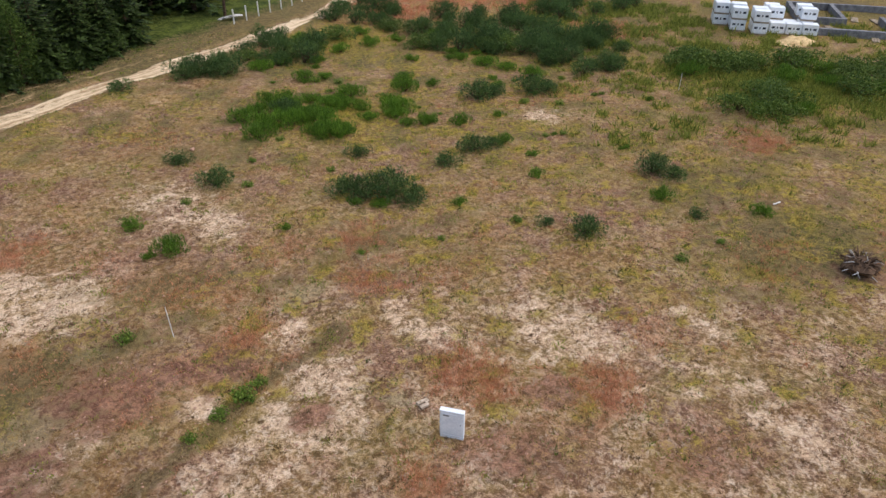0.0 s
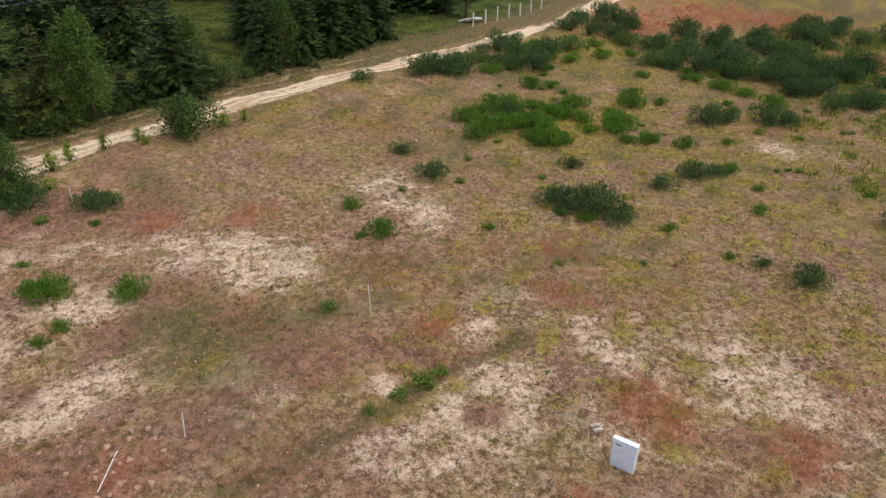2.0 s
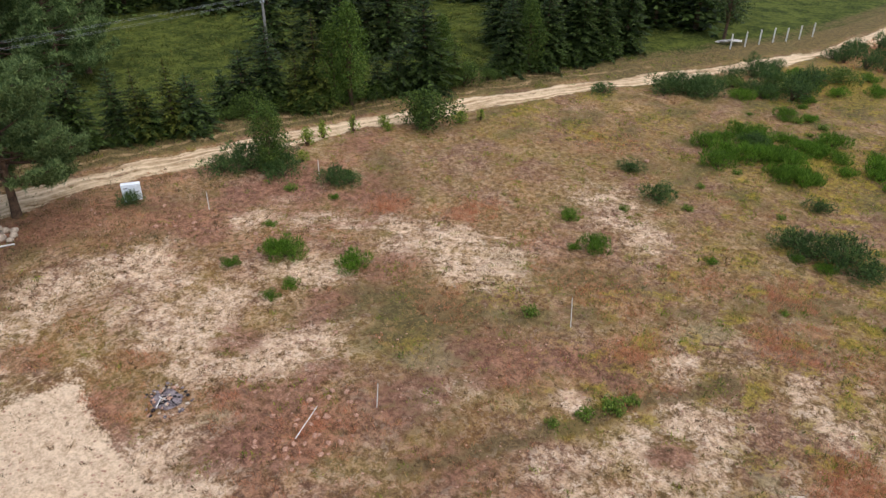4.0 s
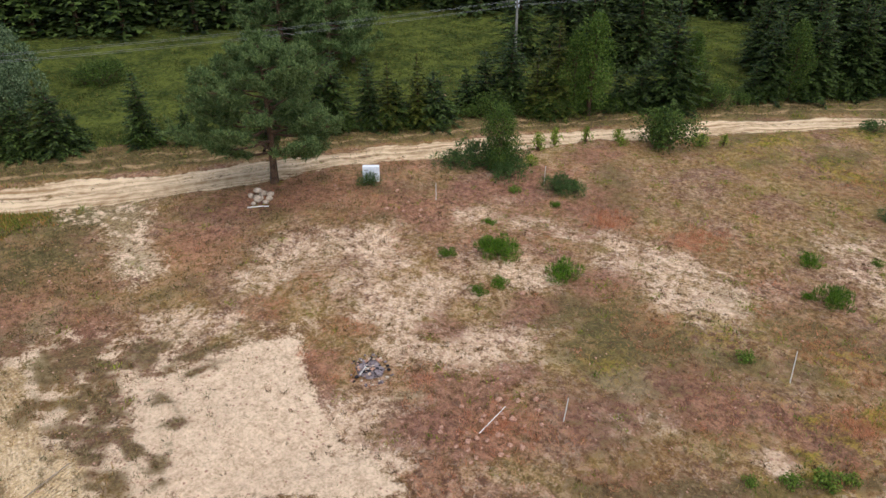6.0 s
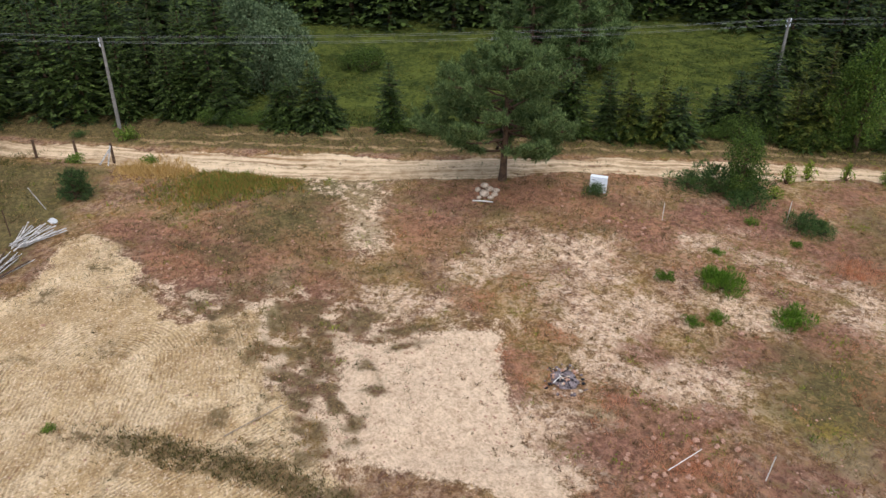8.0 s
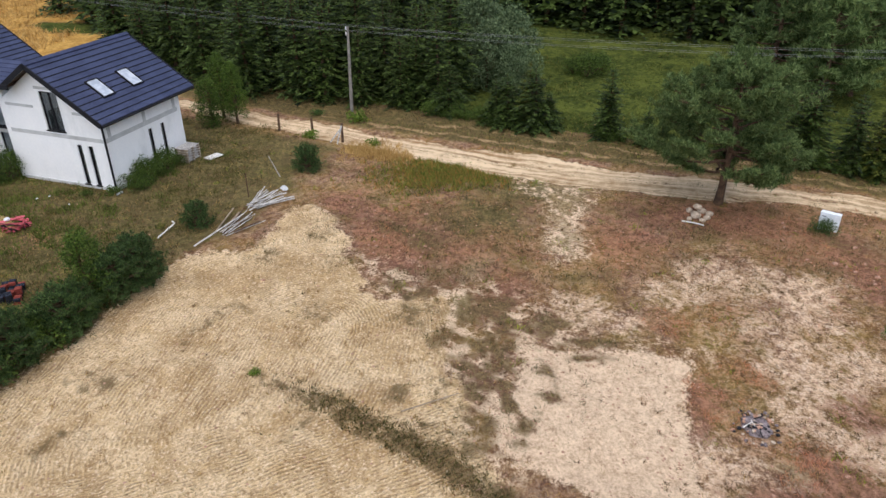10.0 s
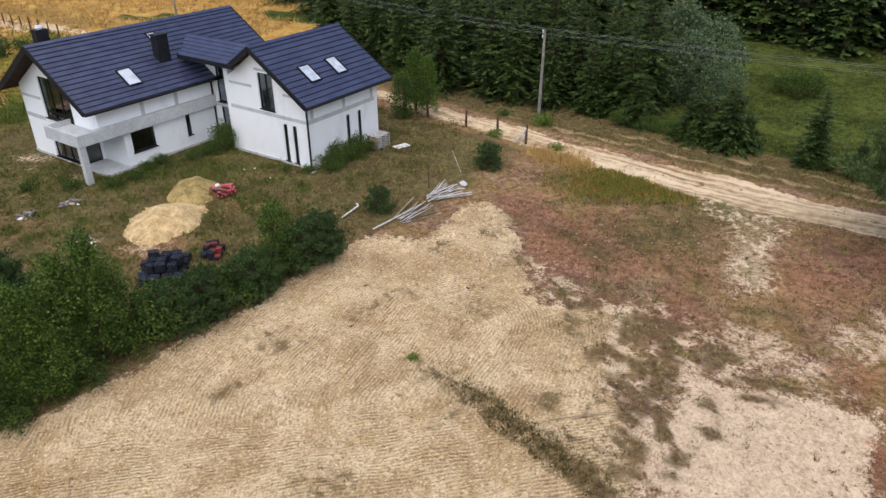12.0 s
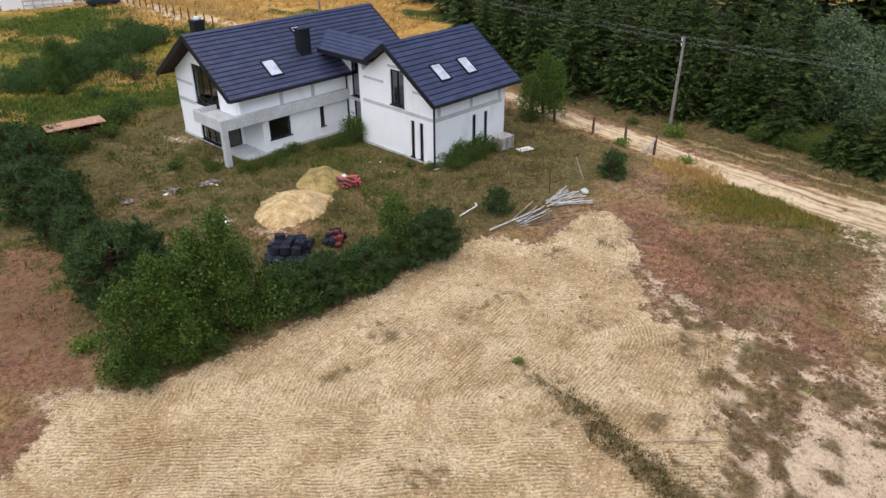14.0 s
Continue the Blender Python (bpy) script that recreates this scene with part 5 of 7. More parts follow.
plant("birch_bush", BIRCHES[1], -29.6, 23.0, "upright light green birch bush beside the track", "shrub", "birch bushes", 1.0)
plant("weed", WEEDS[0], -6.4, 17.3, "leafy green weeds in a dry furrow", "shrub", "weeds", 1.1)
plant("weed", WEEDS[0], -6.9, 16.5, "leafy green weeds in a dry furrow", "shrub", "weeds", .85)
plant("weed", WEEDS[0], -6.0, 17.9, "leafy green weeds in a dry furrow", "shrub", "weeds", .7)
plant("weed", WEEDS[0], -7.5, 15.4, "leafy green weeds in a dry furrow", "shrub", "weeds", .6)
plant("weed", WEEDS[0], -11.1, 19.9, "leafy green weeds in a dry furrow", "shrub", "weeds", .9)
plant("young_pine", LOWPINES[1], -47.8, -12.3, "small young pine on the road's verge", "tree", "young pines by the track", .62)
plant("weed", WEEDS[0], -46.5, -9.3, "leafy green weed at the foot of the pole", "shrub", "weeds", 1.9)
plant("weed", WEEDS[0], -42.3, -7.5, "leafy green weed beside the track", "shrub", "weeds", 1.2)
plant("weed", WEEDS[0], -43.3, -11.7, "leafy green weed beside the track", "shrub", "weeds", 1.4)
plant("weed", WEEDS[0], -19.4, -8.1, "leafy green weed at the end of a grassy strip", "shrub", "weeds", .55)
# the overgrown edge between the raked plot and the house
EDGE = [(-15.9, -18.6, 0, .96), (-15.1, -19.2, 0, .84), (-13.3, -19.1, 0, .84), (-12.4, -19.6, 1, 1.0), (-14.4, -19.0, 1, 1.1), (-13.7, -18.6, 1, .8), (-16.6, -18.8, 1, .9)]
for x, y, kind, size in EDGE:
    plant("birch_tree", BIRCHES[kind], x, y, "leafy young birch at the edge of the raked plot", "tree", "birches by the plot", size)
for x, y, s, k in ((-16.6, -18.0, .95, 1), (-17.6, -17.8, 1.15, 0), (-18.4, -17.2, 1.0, 1), (-20.2, -16.4, 1.0, 1), (-22.3, -15.9, .8, 1), (-12.1, -18.9, .7, 1), (-11.8, -19.8, .7, 0), (-14.6, -18.2, .7, 1), (-20.6, -17.4, .8, 0)):
    plant("shrub", THICKETS[k], x, y, "dark green shrub at the edge of the raked plot", "shrub", "shrubs by the plot", s)
plant("birch_bush", BIRCHES[1], -23.6, -16.1, "light green birch bush at the edge of the plot", "shrub", "birch bushes", .88)
SAPLINGS = [pine_meshes(3.0, 1.6, 91, 0.55, 0.06, 15, 0.85, M_SAPLING), pine_meshes(2.4, 1.5, 92, 0.55, 0.06, 15, 0.85, M_SAPLING)]
for x, y, tall, k in ((-24.7, -14.7, 2.3, 0), (-24.0, -15.2, 2.0, 1), (-25.5, -14.9, 1.9, 1), (-26.0, -15.3, 1.5, 1), (-19.2, -16.6, 2.3, 0), (-21.2, -16.0, 2.0, 1), (-18.0, -17.2, 2.1, 1), (-22.2, -16.0, 1.7, 1), (-30.4, -14.2, 1.3, 1), (-37.8, -10.6, 1.5, 1)):
    plant("young_pine", SAPLINGS[k], x, y, "blue-green young pine by the plot's corner", "tree", "young pines by the plot", tall / (3.0, 2.4)[k])
for x, y, tall, k in ((-14.9, -23.8, 3.6, 0), (-16.6, -24.8, 2.7, 1), (-17.9, -25.4, 1.6, 1), (-17.1, -29.1, 2.4, 0), (-17.7, -31.5, 3.0, 0), (-18.2, -34.5, 2.8, 1), (-20.6, -37.5, 3.3, 0), (-20.5, -39.4, 3.4, 0), (-16.4, -27.2, 2.0, 1), (-19.2, -33.0, 2.4, 1), (-19.8, -35.8, 2.6, 0), (-15.6, -25.6, 2.2, 1), (-21.8, -40.8, 2.8, 1)):
    plant("young_pine", SAPLINGS[k], x, y, "blue-green young pine in the scrub by the house", "tree", "young pines by the house", tall / (3.0, 2.4)[k])
plant("weed", WEEDS[0], -12.2, -22.4, "leafy green weed on the bare edge of the plot", "shrub", "weeds", 1.5)
for i in range(66):  # scrub far behind, in loose clumps
    q, w = (i % 10 + woods.uniform(0, .7)) / 10, woods.normal(0, 2.4)
    x, y = -31.6 - 20.9 * q + .3 * w, -56.8 - 7.0 * q - w
    plant("young_pine", FARPINES[i % 2], x, y, "blue-green young pine in the far scrub", "shrub", "young pines in the far scrub", woods.uniform(1.1, 2.2), squash=woods.uniform(.9, 1.4))
for x, y, k, s in ((-46.0, -17.4, 0, .8), (-46.8, -18.6, 0, .85), (-45.0, -18.8, 1, .9), (-46.4, -23.6, 0, .85), (-35.5, -56.8, 1, 1.0)):
    plant("birch_tree", BIRCHES[k], x, y, "light green birch beside the house", "tree", "birches by the house", s)
for x, y, s in ((-24.2, -46.2, 1.3), (-25.4, -44.8, 1.2), (-23.4, -44.0, 1.5), (-28.6, -41.8, .8), (-26.2, -41.4, .9), (-30.6, -43.6, 1.1), (-31.6, -44.8, 1.0), (-24.6, -41.4, 1.2), (-22.6, -41.6, 1.3), (-33.0, -45.4, .8)):
    plant("shrub", THICKETS[1], x, y, "dark green shrub beside the low shed", "shrub", "shrubs by the shed", s)
plant("birch_bush", BIRCHES[1], -33.4, -54.2, "light green bush before the far scrub", "shrub", "birch bushes", .8)

# ---- the house: two parallel gabled volumes and a link between them ----
# plan axes: a to the west along the ridges, b to the south; the origin is the wing's north-east corner
HOUSE = pose(-34.2, -20.2, 0.0, 0, 0, 165)


def box(bm, a0, a1, b0, b1, z0, z1, m=None, bevel=0.0):
    """A box into a bmesh, its edges eased where asked."""
    r = bmesh.ops.create_cube(bm, size=1.0)
    bmesh.ops.scale(bm, vec=(a1 - a0, b1 - b0, z1 - z0), verts=r["verts"])
    bmesh.ops.translate(bm, vec=((a0 + a1) / 2, (b0 + b1) / 2, (z0 + z1) / 2), verts=r["verts"])
    if m is not None:
        bmesh.ops.transform(bm, matrix=m, verts=r["verts"])
    if bevel:
        edges = list({e for v in r["verts"] for e in v.link_edges})
        bmesh.ops.bevel(bm, geom=edges, offset=bevel, segments=2, affect="EDGES")
    return bm


def boxed(*sizes, bevel=0.0):
    bm = bmesh.new()
    for s in sizes:
        box(bm, *s, bevel=bevel)
    return bm


def clipped(poly, a, b, c):
    """The part of a polygon with a*x + b*y <= c."""
    out = []
    for p, q in zip(poly, poly[1:] + poly[:1]):
        fp, fq = a * p[0] + b * p[1] - c, a * q[0] + b * q[1] - c
        if fp <= 0:
            out.append(p)
        if (fp < 0 < fq) or (fq < 0 < fp):
            k = fp / (fp - fq)
            out.append((p[0] + k * (q[0] - p[0]), p[1] + k * (q[1] - p[1])))
    return out


def wall(x0, x1, z0, z1, holes, thick, turn, cuts=()):
    """A wall x0..x1, z0..z1 with rectangular openings, its top cut by half-planes. turn maps (along, up, depth) to the plan."""
    xs = sorted({x0, x1, *(h[0] for h in holes), *(h[1] for h in holes)})
    zs = sorted({z0, z1, *(h[2] for h in holes), *(h[3] for h in holes)})
    bm = bmesh.new()
    for xa, xb in zip(xs, xs[1:]):
        for za, zb in zip(zs, zs[1:]):
            if any(h[0] <= xa and xb <= h[1] and h[2] <= za and zb <= h[3] for h in holes):
                continue
            poly = [(xa, za), (xb, za), (xb, zb), (xa, zb)]
            for c in cuts:
                poly = clipped(poly, *c) if poly else poly
            if len(poly) < 3:
                continue
            front = [bm.verts.new(turn(x, z, 0)) for x, z in poly]
            back = [bm.verts.new(turn(x, z, thick)) for x, z in poly]
            bm.faces.new(front), bm.faces.new(back[::-1])
            for i in range(len(poly)):
                j = (i + 1) % len(poly)
                bm.faces.new((front[j], front[i], back[i], back[j]))
    bmesh.ops.remove_doubles(bm, verts=bm.verts, dist=1e-4)
    bmesh.ops.recalc_face_normals(bm, faces=bm.faces)
    return bm


def east(at):
    """A wall that faces east, at a = at: along b."""
    return lambda x, z, d: (at + d, x, z)


def north(at):
    """A wall that faces north, at b = at: along a."""
    return lambda x, z, d: (x, at + d, z)


def window(name, turn, x0, x1, z0, z1, parent, leaves=1, sill=True, bar=None):
    """A dark framed window set back in its opening."""
    f = 0.07
    bm = bmesh.new()
    rings = [[bm.verts.new(turn(x, z, d)) for x, z in ((x0 + g, z0 + g), (x1 - g, z0 + g), (x1 - g, z1 - g), (x0 + g, z1 - g))] for g, d in ((0, .06), (f, .06), (f, .14), (0, .14))]
    for k in range(4):
        for c in range(4):
            bm.faces.new((rings[k][c], rings[k][(c + 1) % 4], rings[(k + 1) % 4][(c + 1) % 4], rings[(k + 1) % 4][c]))
    bmesh.ops.recalc_face_normals(bm, faces=bm.faces)
    frame_ob = part(name, bm, M_TRIM, parent, "dark grey framed window")

    def mullion(xa, xb, za, zb):
        p, q = Vector(turn(xa, za, 0.065)), Vector(turn(xb, zb, 0.135))
        part("mullion", boxed((min(p.x, q.x), max(p.x, q.x), min(p.y, q.y), max(p.y, q.y), p.z, q.z)), M_TRIM, frame_ob)

    for i in range(1, leaves):
        c = x0 + (x1 - x0) * i / leaves
        mullion(c - 0.05, c + 0.05, z0 + f, z1 - f)
    if bar:
        mullion(x0 + f, x1 - f, bar - 0.04, bar + 0.04)
    for i in range(leaves):
        xa, xb = x0 + (x1 - x0) * i / leaves + 0.05, x0 + (x1 - x0) * (i + 1) / leaves - 0.05
        p, q = Vector(turn(xa, z0 + f, 0.095)), Vector(turn(xb, z1 - f, 0.107))
        pane = part("pane", boxed((min(p.x, q.x), max(p.x, q.x), min(p.y, q.y), max(p.y, q.y), p.z, q.z)), M_GLASS, frame_ob)
        pane.visible_shadow = False
    if sill:
        p, q = Vector(turn(x0 - 0.06, z0 - 0.05, -0.07)), Vector(turn(x1 + 0.06, z0, 0.06))
        part("sill", boxed((min(p.x, q.x), max(p.x, q.x), min(p.y, q.y), max(p.y, q.y), p.z, q.z)), M_TRIM, frame_ob, "black metal sill")


def slope(name, parent, a0, a1, b_eave, z_eave, b_ridge, z_ridge, courses, shape=None, label=""):
    """One roof slope: a deck with boards below and overlapping rows of roof sheet, each row a part."""
    run, rise = b_ridge - b_eave, z_ridge - z_eave
    long = math.hypot(run, rise)
    tilt = Matrix(((1, 0, 0, 0), (0, run / long, -rise / long * (1 if run > 0 else -1), b_eave), (0, rise / long, abs(run) / long, z_eave), (0, 0, 0, 1)))
    deck = part(name, bmesh_deck(a0, a1, long, tilt), M_SOFFIT, parent, label or "boarded roof deck with brown soffit")
    row = long / courses
    for i in range(courses):
        bm = bmesh.new()
        lo, hi = i * row - (0.03 if i else 0.04), (i + 1) * row
        aa, ab = (a0, a1) if shape is None else shape((i + 0.5) / courses)
        v = [bm.verts.new(p) for p in ((aa, lo, 0.052), (ab, lo, 0.052), (ab, hi, 0.014), (aa, hi, 0.014), (aa, lo, 0.004), (ab, lo, 0.004), (ab, hi, 0.002), (aa, hi, 0.002))]
        for q in ((0, 1, 2, 3), (0, 4, 5, 1), (1, 5, 6, 2), (3, 7, 4, 0), (2, 6, 7, 3)):
            bm.faces.new([v[j] for j in q])
        bmesh.ops.transform(bm, matrix=tilt, verts=bm.verts)
        bmesh.ops.recalc_face_normals(bm, faces=bm.faces)
        part("roof_sheet", bm, M_ROOF, deck)
        # added black strip stands in for the shade below each sheet's lip
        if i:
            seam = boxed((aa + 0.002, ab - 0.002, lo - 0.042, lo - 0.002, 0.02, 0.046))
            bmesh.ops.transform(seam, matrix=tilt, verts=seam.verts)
            part("seam", seam, M_TRIM, deck, "black strip in place of the shade under a sheet row")
    return tilt, long


def bmesh_deck(a0, a1, long, tilt):
    bm = boxed((a0 + 0.03, a1 - 0.03, 0.03, long, -0.16, -0.002))
    bmesh.ops.transform(bm, matrix=tilt, verts=bm.verts)
    return bm


def trim_along(parent, name, tilt, a0, a1, y0, y1, z0, z1, material=None, label=""):
    bm = boxed((a0, a1, y0, y1, z0, z1))
    bmesh.ops.transform(bm, matrix=tilt, verts=bm.verts)
    part(name, bm, material or M_TRIM, parent, label)


def skylight(parent, tilt, a0, a1, y0, y1):
    frame_bm = boxed((a0 - .06, a0, y0 - .06, y1 + .06, 0, .13), (a1, a1 + .06, y0 - .06, y1 + .06, 0, .13), (a0, a1, y0 - .06, y0, 0, .13), (a0, a1, y1, y1 + .06, 0, .13))
    bmesh.ops.transform(frame_bm, matrix=tilt, verts=frame_bm.verts)
    frame_ob = part("skylight", frame_bm, M_TRIM, parent, "roof window with a bright sky reflection painted into its pane")
    bm = boxed((a0, a1, y0, y1, 0.03, 0.09))
    bmesh.ops.transform(bm, matrix=tilt, verts=bm.verts)
    part("pane", bm, M_SKYLIGHT, frame_ob)


house = thing("house", HOUSE, "unfinished white house with dark roofs and concrete balcony", "house")
# the wing
wing_cut = [(-(6.52 - 4.12) / 3.5, 1, 4.12), ((6.52 - 4.12) / 3.5, 1, 6.52 + 2.4)]
HOLES_E = [(2.5, 3.68, 3.08, 5.2), (1.66, 1.98, .2, 2.45), (.92, 1.24, .2, 2.45)]
part("wall", wall(0, 6.3, 0, 6.6, HOLES_E, .3, east(0), wing_cut), M_WALL, house)
HOLES_N = [(3.25, 3.58, .2, 2.42), (4.3, 4.63, .2, 2.42)]
part("wall", wall(0.3, 5.9, 0, 4.1, HOLES_N, .3, north(0)), M_WALL, house)
part("wall", wall(0, 7, 0, 6.6, [], .3, east(5.9), wing_cut), M_WALL, house)
part("wall", boxed((0.3, 5.9, 6.7, 7.0, 0, 4.1)), M_WALL, house)
part("floor_slab", boxed((0.3, 5.9, 0.3, 6.7, 0, .12), (0.3, 5.9, 0.3, 6.7, 2.7, 2.9)), M_ROOM, house)
window("window", east(0), 2.5, 3.68, 3.08, 5.2, house, 2)
for x in (1.66, .92):
    window("window", east(0), x, x + .32, .2, 2.45, house)
for x in (3.25, 4.3):
    window("window", north(0), x, x + .33, .2, 2.42, house)
part("ring_beam", boxed((-.012, 0, -.012, 6.3, 2.72, 2.93)), M_CONCRETE, house)
part("ring_beam", boxed((0, 5.9, -.012, 0, 2.70, 2.95)), M_CONCRETE, house)
for x in (.28, 3.0, 5.55):
    part("concrete_post", boxed((x, x + .24, -.010, 0, 2.95, 4.0)), M_CONCRETE, house)
for s0, s1, z in ((4.3, 6.2, 4.22), (.75, 1.75, 4.1), (2.35, 3.9, 5.3)):
    part("lintel", boxed((-.011, 0, s0, s1, z, z + .15)), M_CONCRETE, house)
part("plinth", boxed((-.05, 0, -.05, 6.3, -.25, .16), (0, 5.95, -.05, 0, -.25, .16)), M_CONCRETE, house)
tilt, long = slope("roof", house, -.62, 6.95, -.6, 3.98, 3.5, 6.72, 13)
trim_along(house, "rake_trim", tilt, -.66, -.60, -.03, long, -.2, .07)
trim_along(house, "rake_trim", tilt, 6.93, 6.99, -.03, long, -.2, .07)
trim_along(house, "gutter", tilt, -.6, 6.93, -.14, -.03, -.12, .0)
trim_along(house, "ridge_cap", tilt, -.64, 6.97, long - .16, long + .06, .03, .09, M_ROOF)
skylight(house, tilt, 1.2, 1.96, 1.43, 2.62)
skylight(house, tilt, 3.45, 4.21, 1.43, 2.62)
tilt, long = slope("roof", house, -.62, 6.95, 5.42, 5.44, 3.5, 6.72, 6)
trim_along(house, "rake_trim", tilt, -.66, -.60, -.03, long, -.2, .07)
part("downpipe", boxed((-.10, -.02, -.10, -.02, .1, 3.7)), M_TRIM, house)
part("spout", boxed((-.45, -.05, -.45, -.36, .03, .1)), M_STEEL, house, "pale drain spout")
# the link
part("wall", wall(6.3, 9.4, 0, 5.7, [(7.65, 8.4, 2.5, 4.8), (7.6, 8.3, .4, 2.2)], .3, east(.8)), M_WALL, house)
part("wall", boxed((0, .8, 6.3, 6.55, 0, 5.5)), M_WALL, house)
window("window", east(.8), 7.65, 8.4, 2.5, 4.8, house)
window("window", east(.8), 7.6, 8.3, .4, 2.2, house)
part("concrete_post", boxed((.79, .8, 7.2, 7.5, 2.4, 5.5), (.79, .8, 6.6, 9.0, 2.2, 2.45)), M_CONCRETE, house)


for side in (0, 1):
    sheets = 6
    e, r = ((-.62, 5.52), (.78, 6.44)) if side == 0 else ((2.5, 5.3), (.78, 6.44))
    bm = bmesh.new()
    v = [bm.verts.new(p) for p in ((e[0], 4.95, e[1]), (e[0], 9.75, e[1]), (r[0], 10.5, r[1]), (r[0], 4.2, r[1]))]
    bm.faces.new(v)
    solid = bmesh.ops.extrude_face_region(bm, geom=bm.faces[:])
    bmesh.ops.translate(bm, vec=(0, 0, -.16), verts=[q for q in solid["geom"] if isinstance(q, bmesh.types.BMVert)])
    bmesh.ops.recalc_face_normals(bm, faces=bm.faces)
    deck = part("link_roof", bm, M_SOFFIT, house, "boarded roof deck of the link")
    for i in range(sheets if side == 0 else 1):
        n = sheets if side == 0 else 1
        q0, q1 = i / n, (i + 1) / n + .01
        mixed = lambda q, lift: [(e[0] + (r[0] - e[0]) * q, 4.95 - .75 * q, e[1] + (r[1] - e[1]) * q + lift), (e[0] + (r[0] - e[0]) * q, 9.75 + .75 * q, e[1] + (r[1] - e[1]) * q + lift)]
        bm = bmesh.new()
        lo, hi = mixed(q0 - .01, .058), mixed(q1, .016)
        lo2, hi2 = mixed(q0 - .01, .004), mixed(q1, .004)
        v = [bm.verts.new(p) for p in (lo[0], lo[1], hi[1], hi[0], lo2[0], lo2[1], hi2[1], hi2[0])]
        for q in ((0, 1, 2, 3), (0, 4, 5, 1), (1, 5, 6, 2), (3, 7, 4, 0), (2, 6, 7, 3)):
            bm.faces.new([v[j] for j in q])
        bmesh.ops.recalc_face_normals(bm, faces=bm.faces)
        part("roof_sheet", bm, M_ROOF, deck)
part("eave_trim", boxed((-.70, -.62, 4.9, 9.8, 5.30, 5.56)), M_TRIM, house)
# the main volume
main_cut = [(-.645, 1, 4.25 - .645 * 9.0), (.645, 1, 6.70 + .645 * 12.8)]
part("wall", wall(-5.75, 0.8, 0, 2.3, [(-5.3, -3.75, .85, 2.07), (-1.47, -1.13, .78, 2.07)], .3, north(9)), M_WALL, house)
part("wall", wall(-7.1, 6.0, 2.3, 4.15, [], .3, north(9)), M_WALL, house)
part("wall", boxed((1.1, 6.0, 9, 9.3, 0, 2.3)), M_WALL, house)
part("wall", wall(9.3, 16.6, 2.2, 6.8, [(11.4, 14.3, 2.55, 5.02)], .3, east(-7.1), main_cut), M_WALL, house)
part("wall", wall(11.7, 16.6, 0, 2.2, [(11.9, 14.3, .15, 2.05)], .3, east(-7.1)), M_WALL, house)
part("wall", wall(9.3, 11.4, 0, 2.2, [], .3, east(-5.75)), M_WALL, house)
part("wall", wall(-7.1, -5.75, 0, 2.2, [(-6.95, -5.9, .1, 2.1)], .3, north(11.4)), M_WALL, house)
part("wall", wall(9.3, 16.6, 0, 6.8, [], .3, east(6.0), main_cut), M_WALL, house)
part("wall", boxed((-6.8, 6.0, 16.3, 16.6, 0, 4.1)), M_WALL, house)
part("floor_slab", boxed((-6.8, 6.0, 11.7, 16.3, 0, .12), (-5.45, 6.0, 9.3, 11.7, 0, .12), (-6.8, 6.0, 9.3, 16.3, 2.2, 2.35)), M_ROOM, house)
part("porch_slab", boxed((-7.25, -5.75, 8.85, 11.4, -.2, .14)), M_CONCRETE, house)
window("window", north(9), -5.3, -3.75, .85, 2.07, house, 1)
window("window", north(9), -1.47, -1.13, .78, 2.07, house)
window("window", east(-7.1), 11.4, 14.3, 2.55, 5.02, house, 3, True, 2.95)
window("window", east(-7.1), 11.9, 14.3, .15, 2.05, house, 3)
window("door", north(11.4), -6.95, -5.9, .1, 2.1, house, 1, False)
part("edge_beam", boxed((-8.62, 0.8, 8.68, 9.0, 2.2, 2.88), bevel=.02), M_CONCRETE, house)
part("balcony", boxed((-8.62, -7.1, 9.0, 11.9, 2.2, 2.62), (-8.62, -8.5, 9.0, 11.9, 2.62, 2.9), (-8.5, -7.1, 11.78, 11.9, 2.62, 2.9)), M_CONCRETE, house, "raw concrete balcony")
part("column", boxed((-8.55, -8.2, 8.75, 9.1, -.2, 2.2), bevel=.02), M_CONCRETE, house)
for x in (-4.35, -2.0):
    part("concrete_post", boxed((x, x + .25, 8.988, 9.0, 2.88, 4.1)), M_CONCRETE, house)
part("lintel", boxed((-7.112, -7.1, 14.5, 16.6, 3.55, 3.72), (-7.112, -7.1, 14.5, 16.6, 2.3, 2.55)), M_CONCRETE, house)
part("plinth", boxed((-7.16, -7.1, 11.4, 16.66, -.25, .15), (-5.75, .8, 8.94, 9.0, -.25, .15)), M_CONCRETE, house)
tilt, long = slope("roof", house, -8.05, 6.3, 8.4, 4.05, 12.8, 7.0, 15)
trim_along(house, "rake_trim", tilt, -8.11, -8.04, -.03, long, -.22, .07)
trim_along(house, "rake_trim", tilt, 6.28, 6.35, -.03, long, -.22, .07)
trim_along(house, "gutter", tilt, -8.05, 6.28, -.15, -.03, -.14, .0)
trim_along(house, "ridge_cap", tilt, -8.08, 6.32, long - .16, long + .06, .03, .09, M_ROOF)
skylight(house, tilt, -4.6, -3.8, .98, 2.18)
skylight(house, tilt, -1.05, -.5, 3.9, 4.4)
tilt, long = slope("roof", house, -8.05, 6.3, 17.2, 4.05, 12.8, 7.0, 15)
trim_along(house, "rake_trim", tilt, -8.11, -8.04, -.03, long, -.22, .07)
part("downpipe", boxed((.66, .74, 8.78, 8.86, .1, 3.9)), M_TRIM, house)
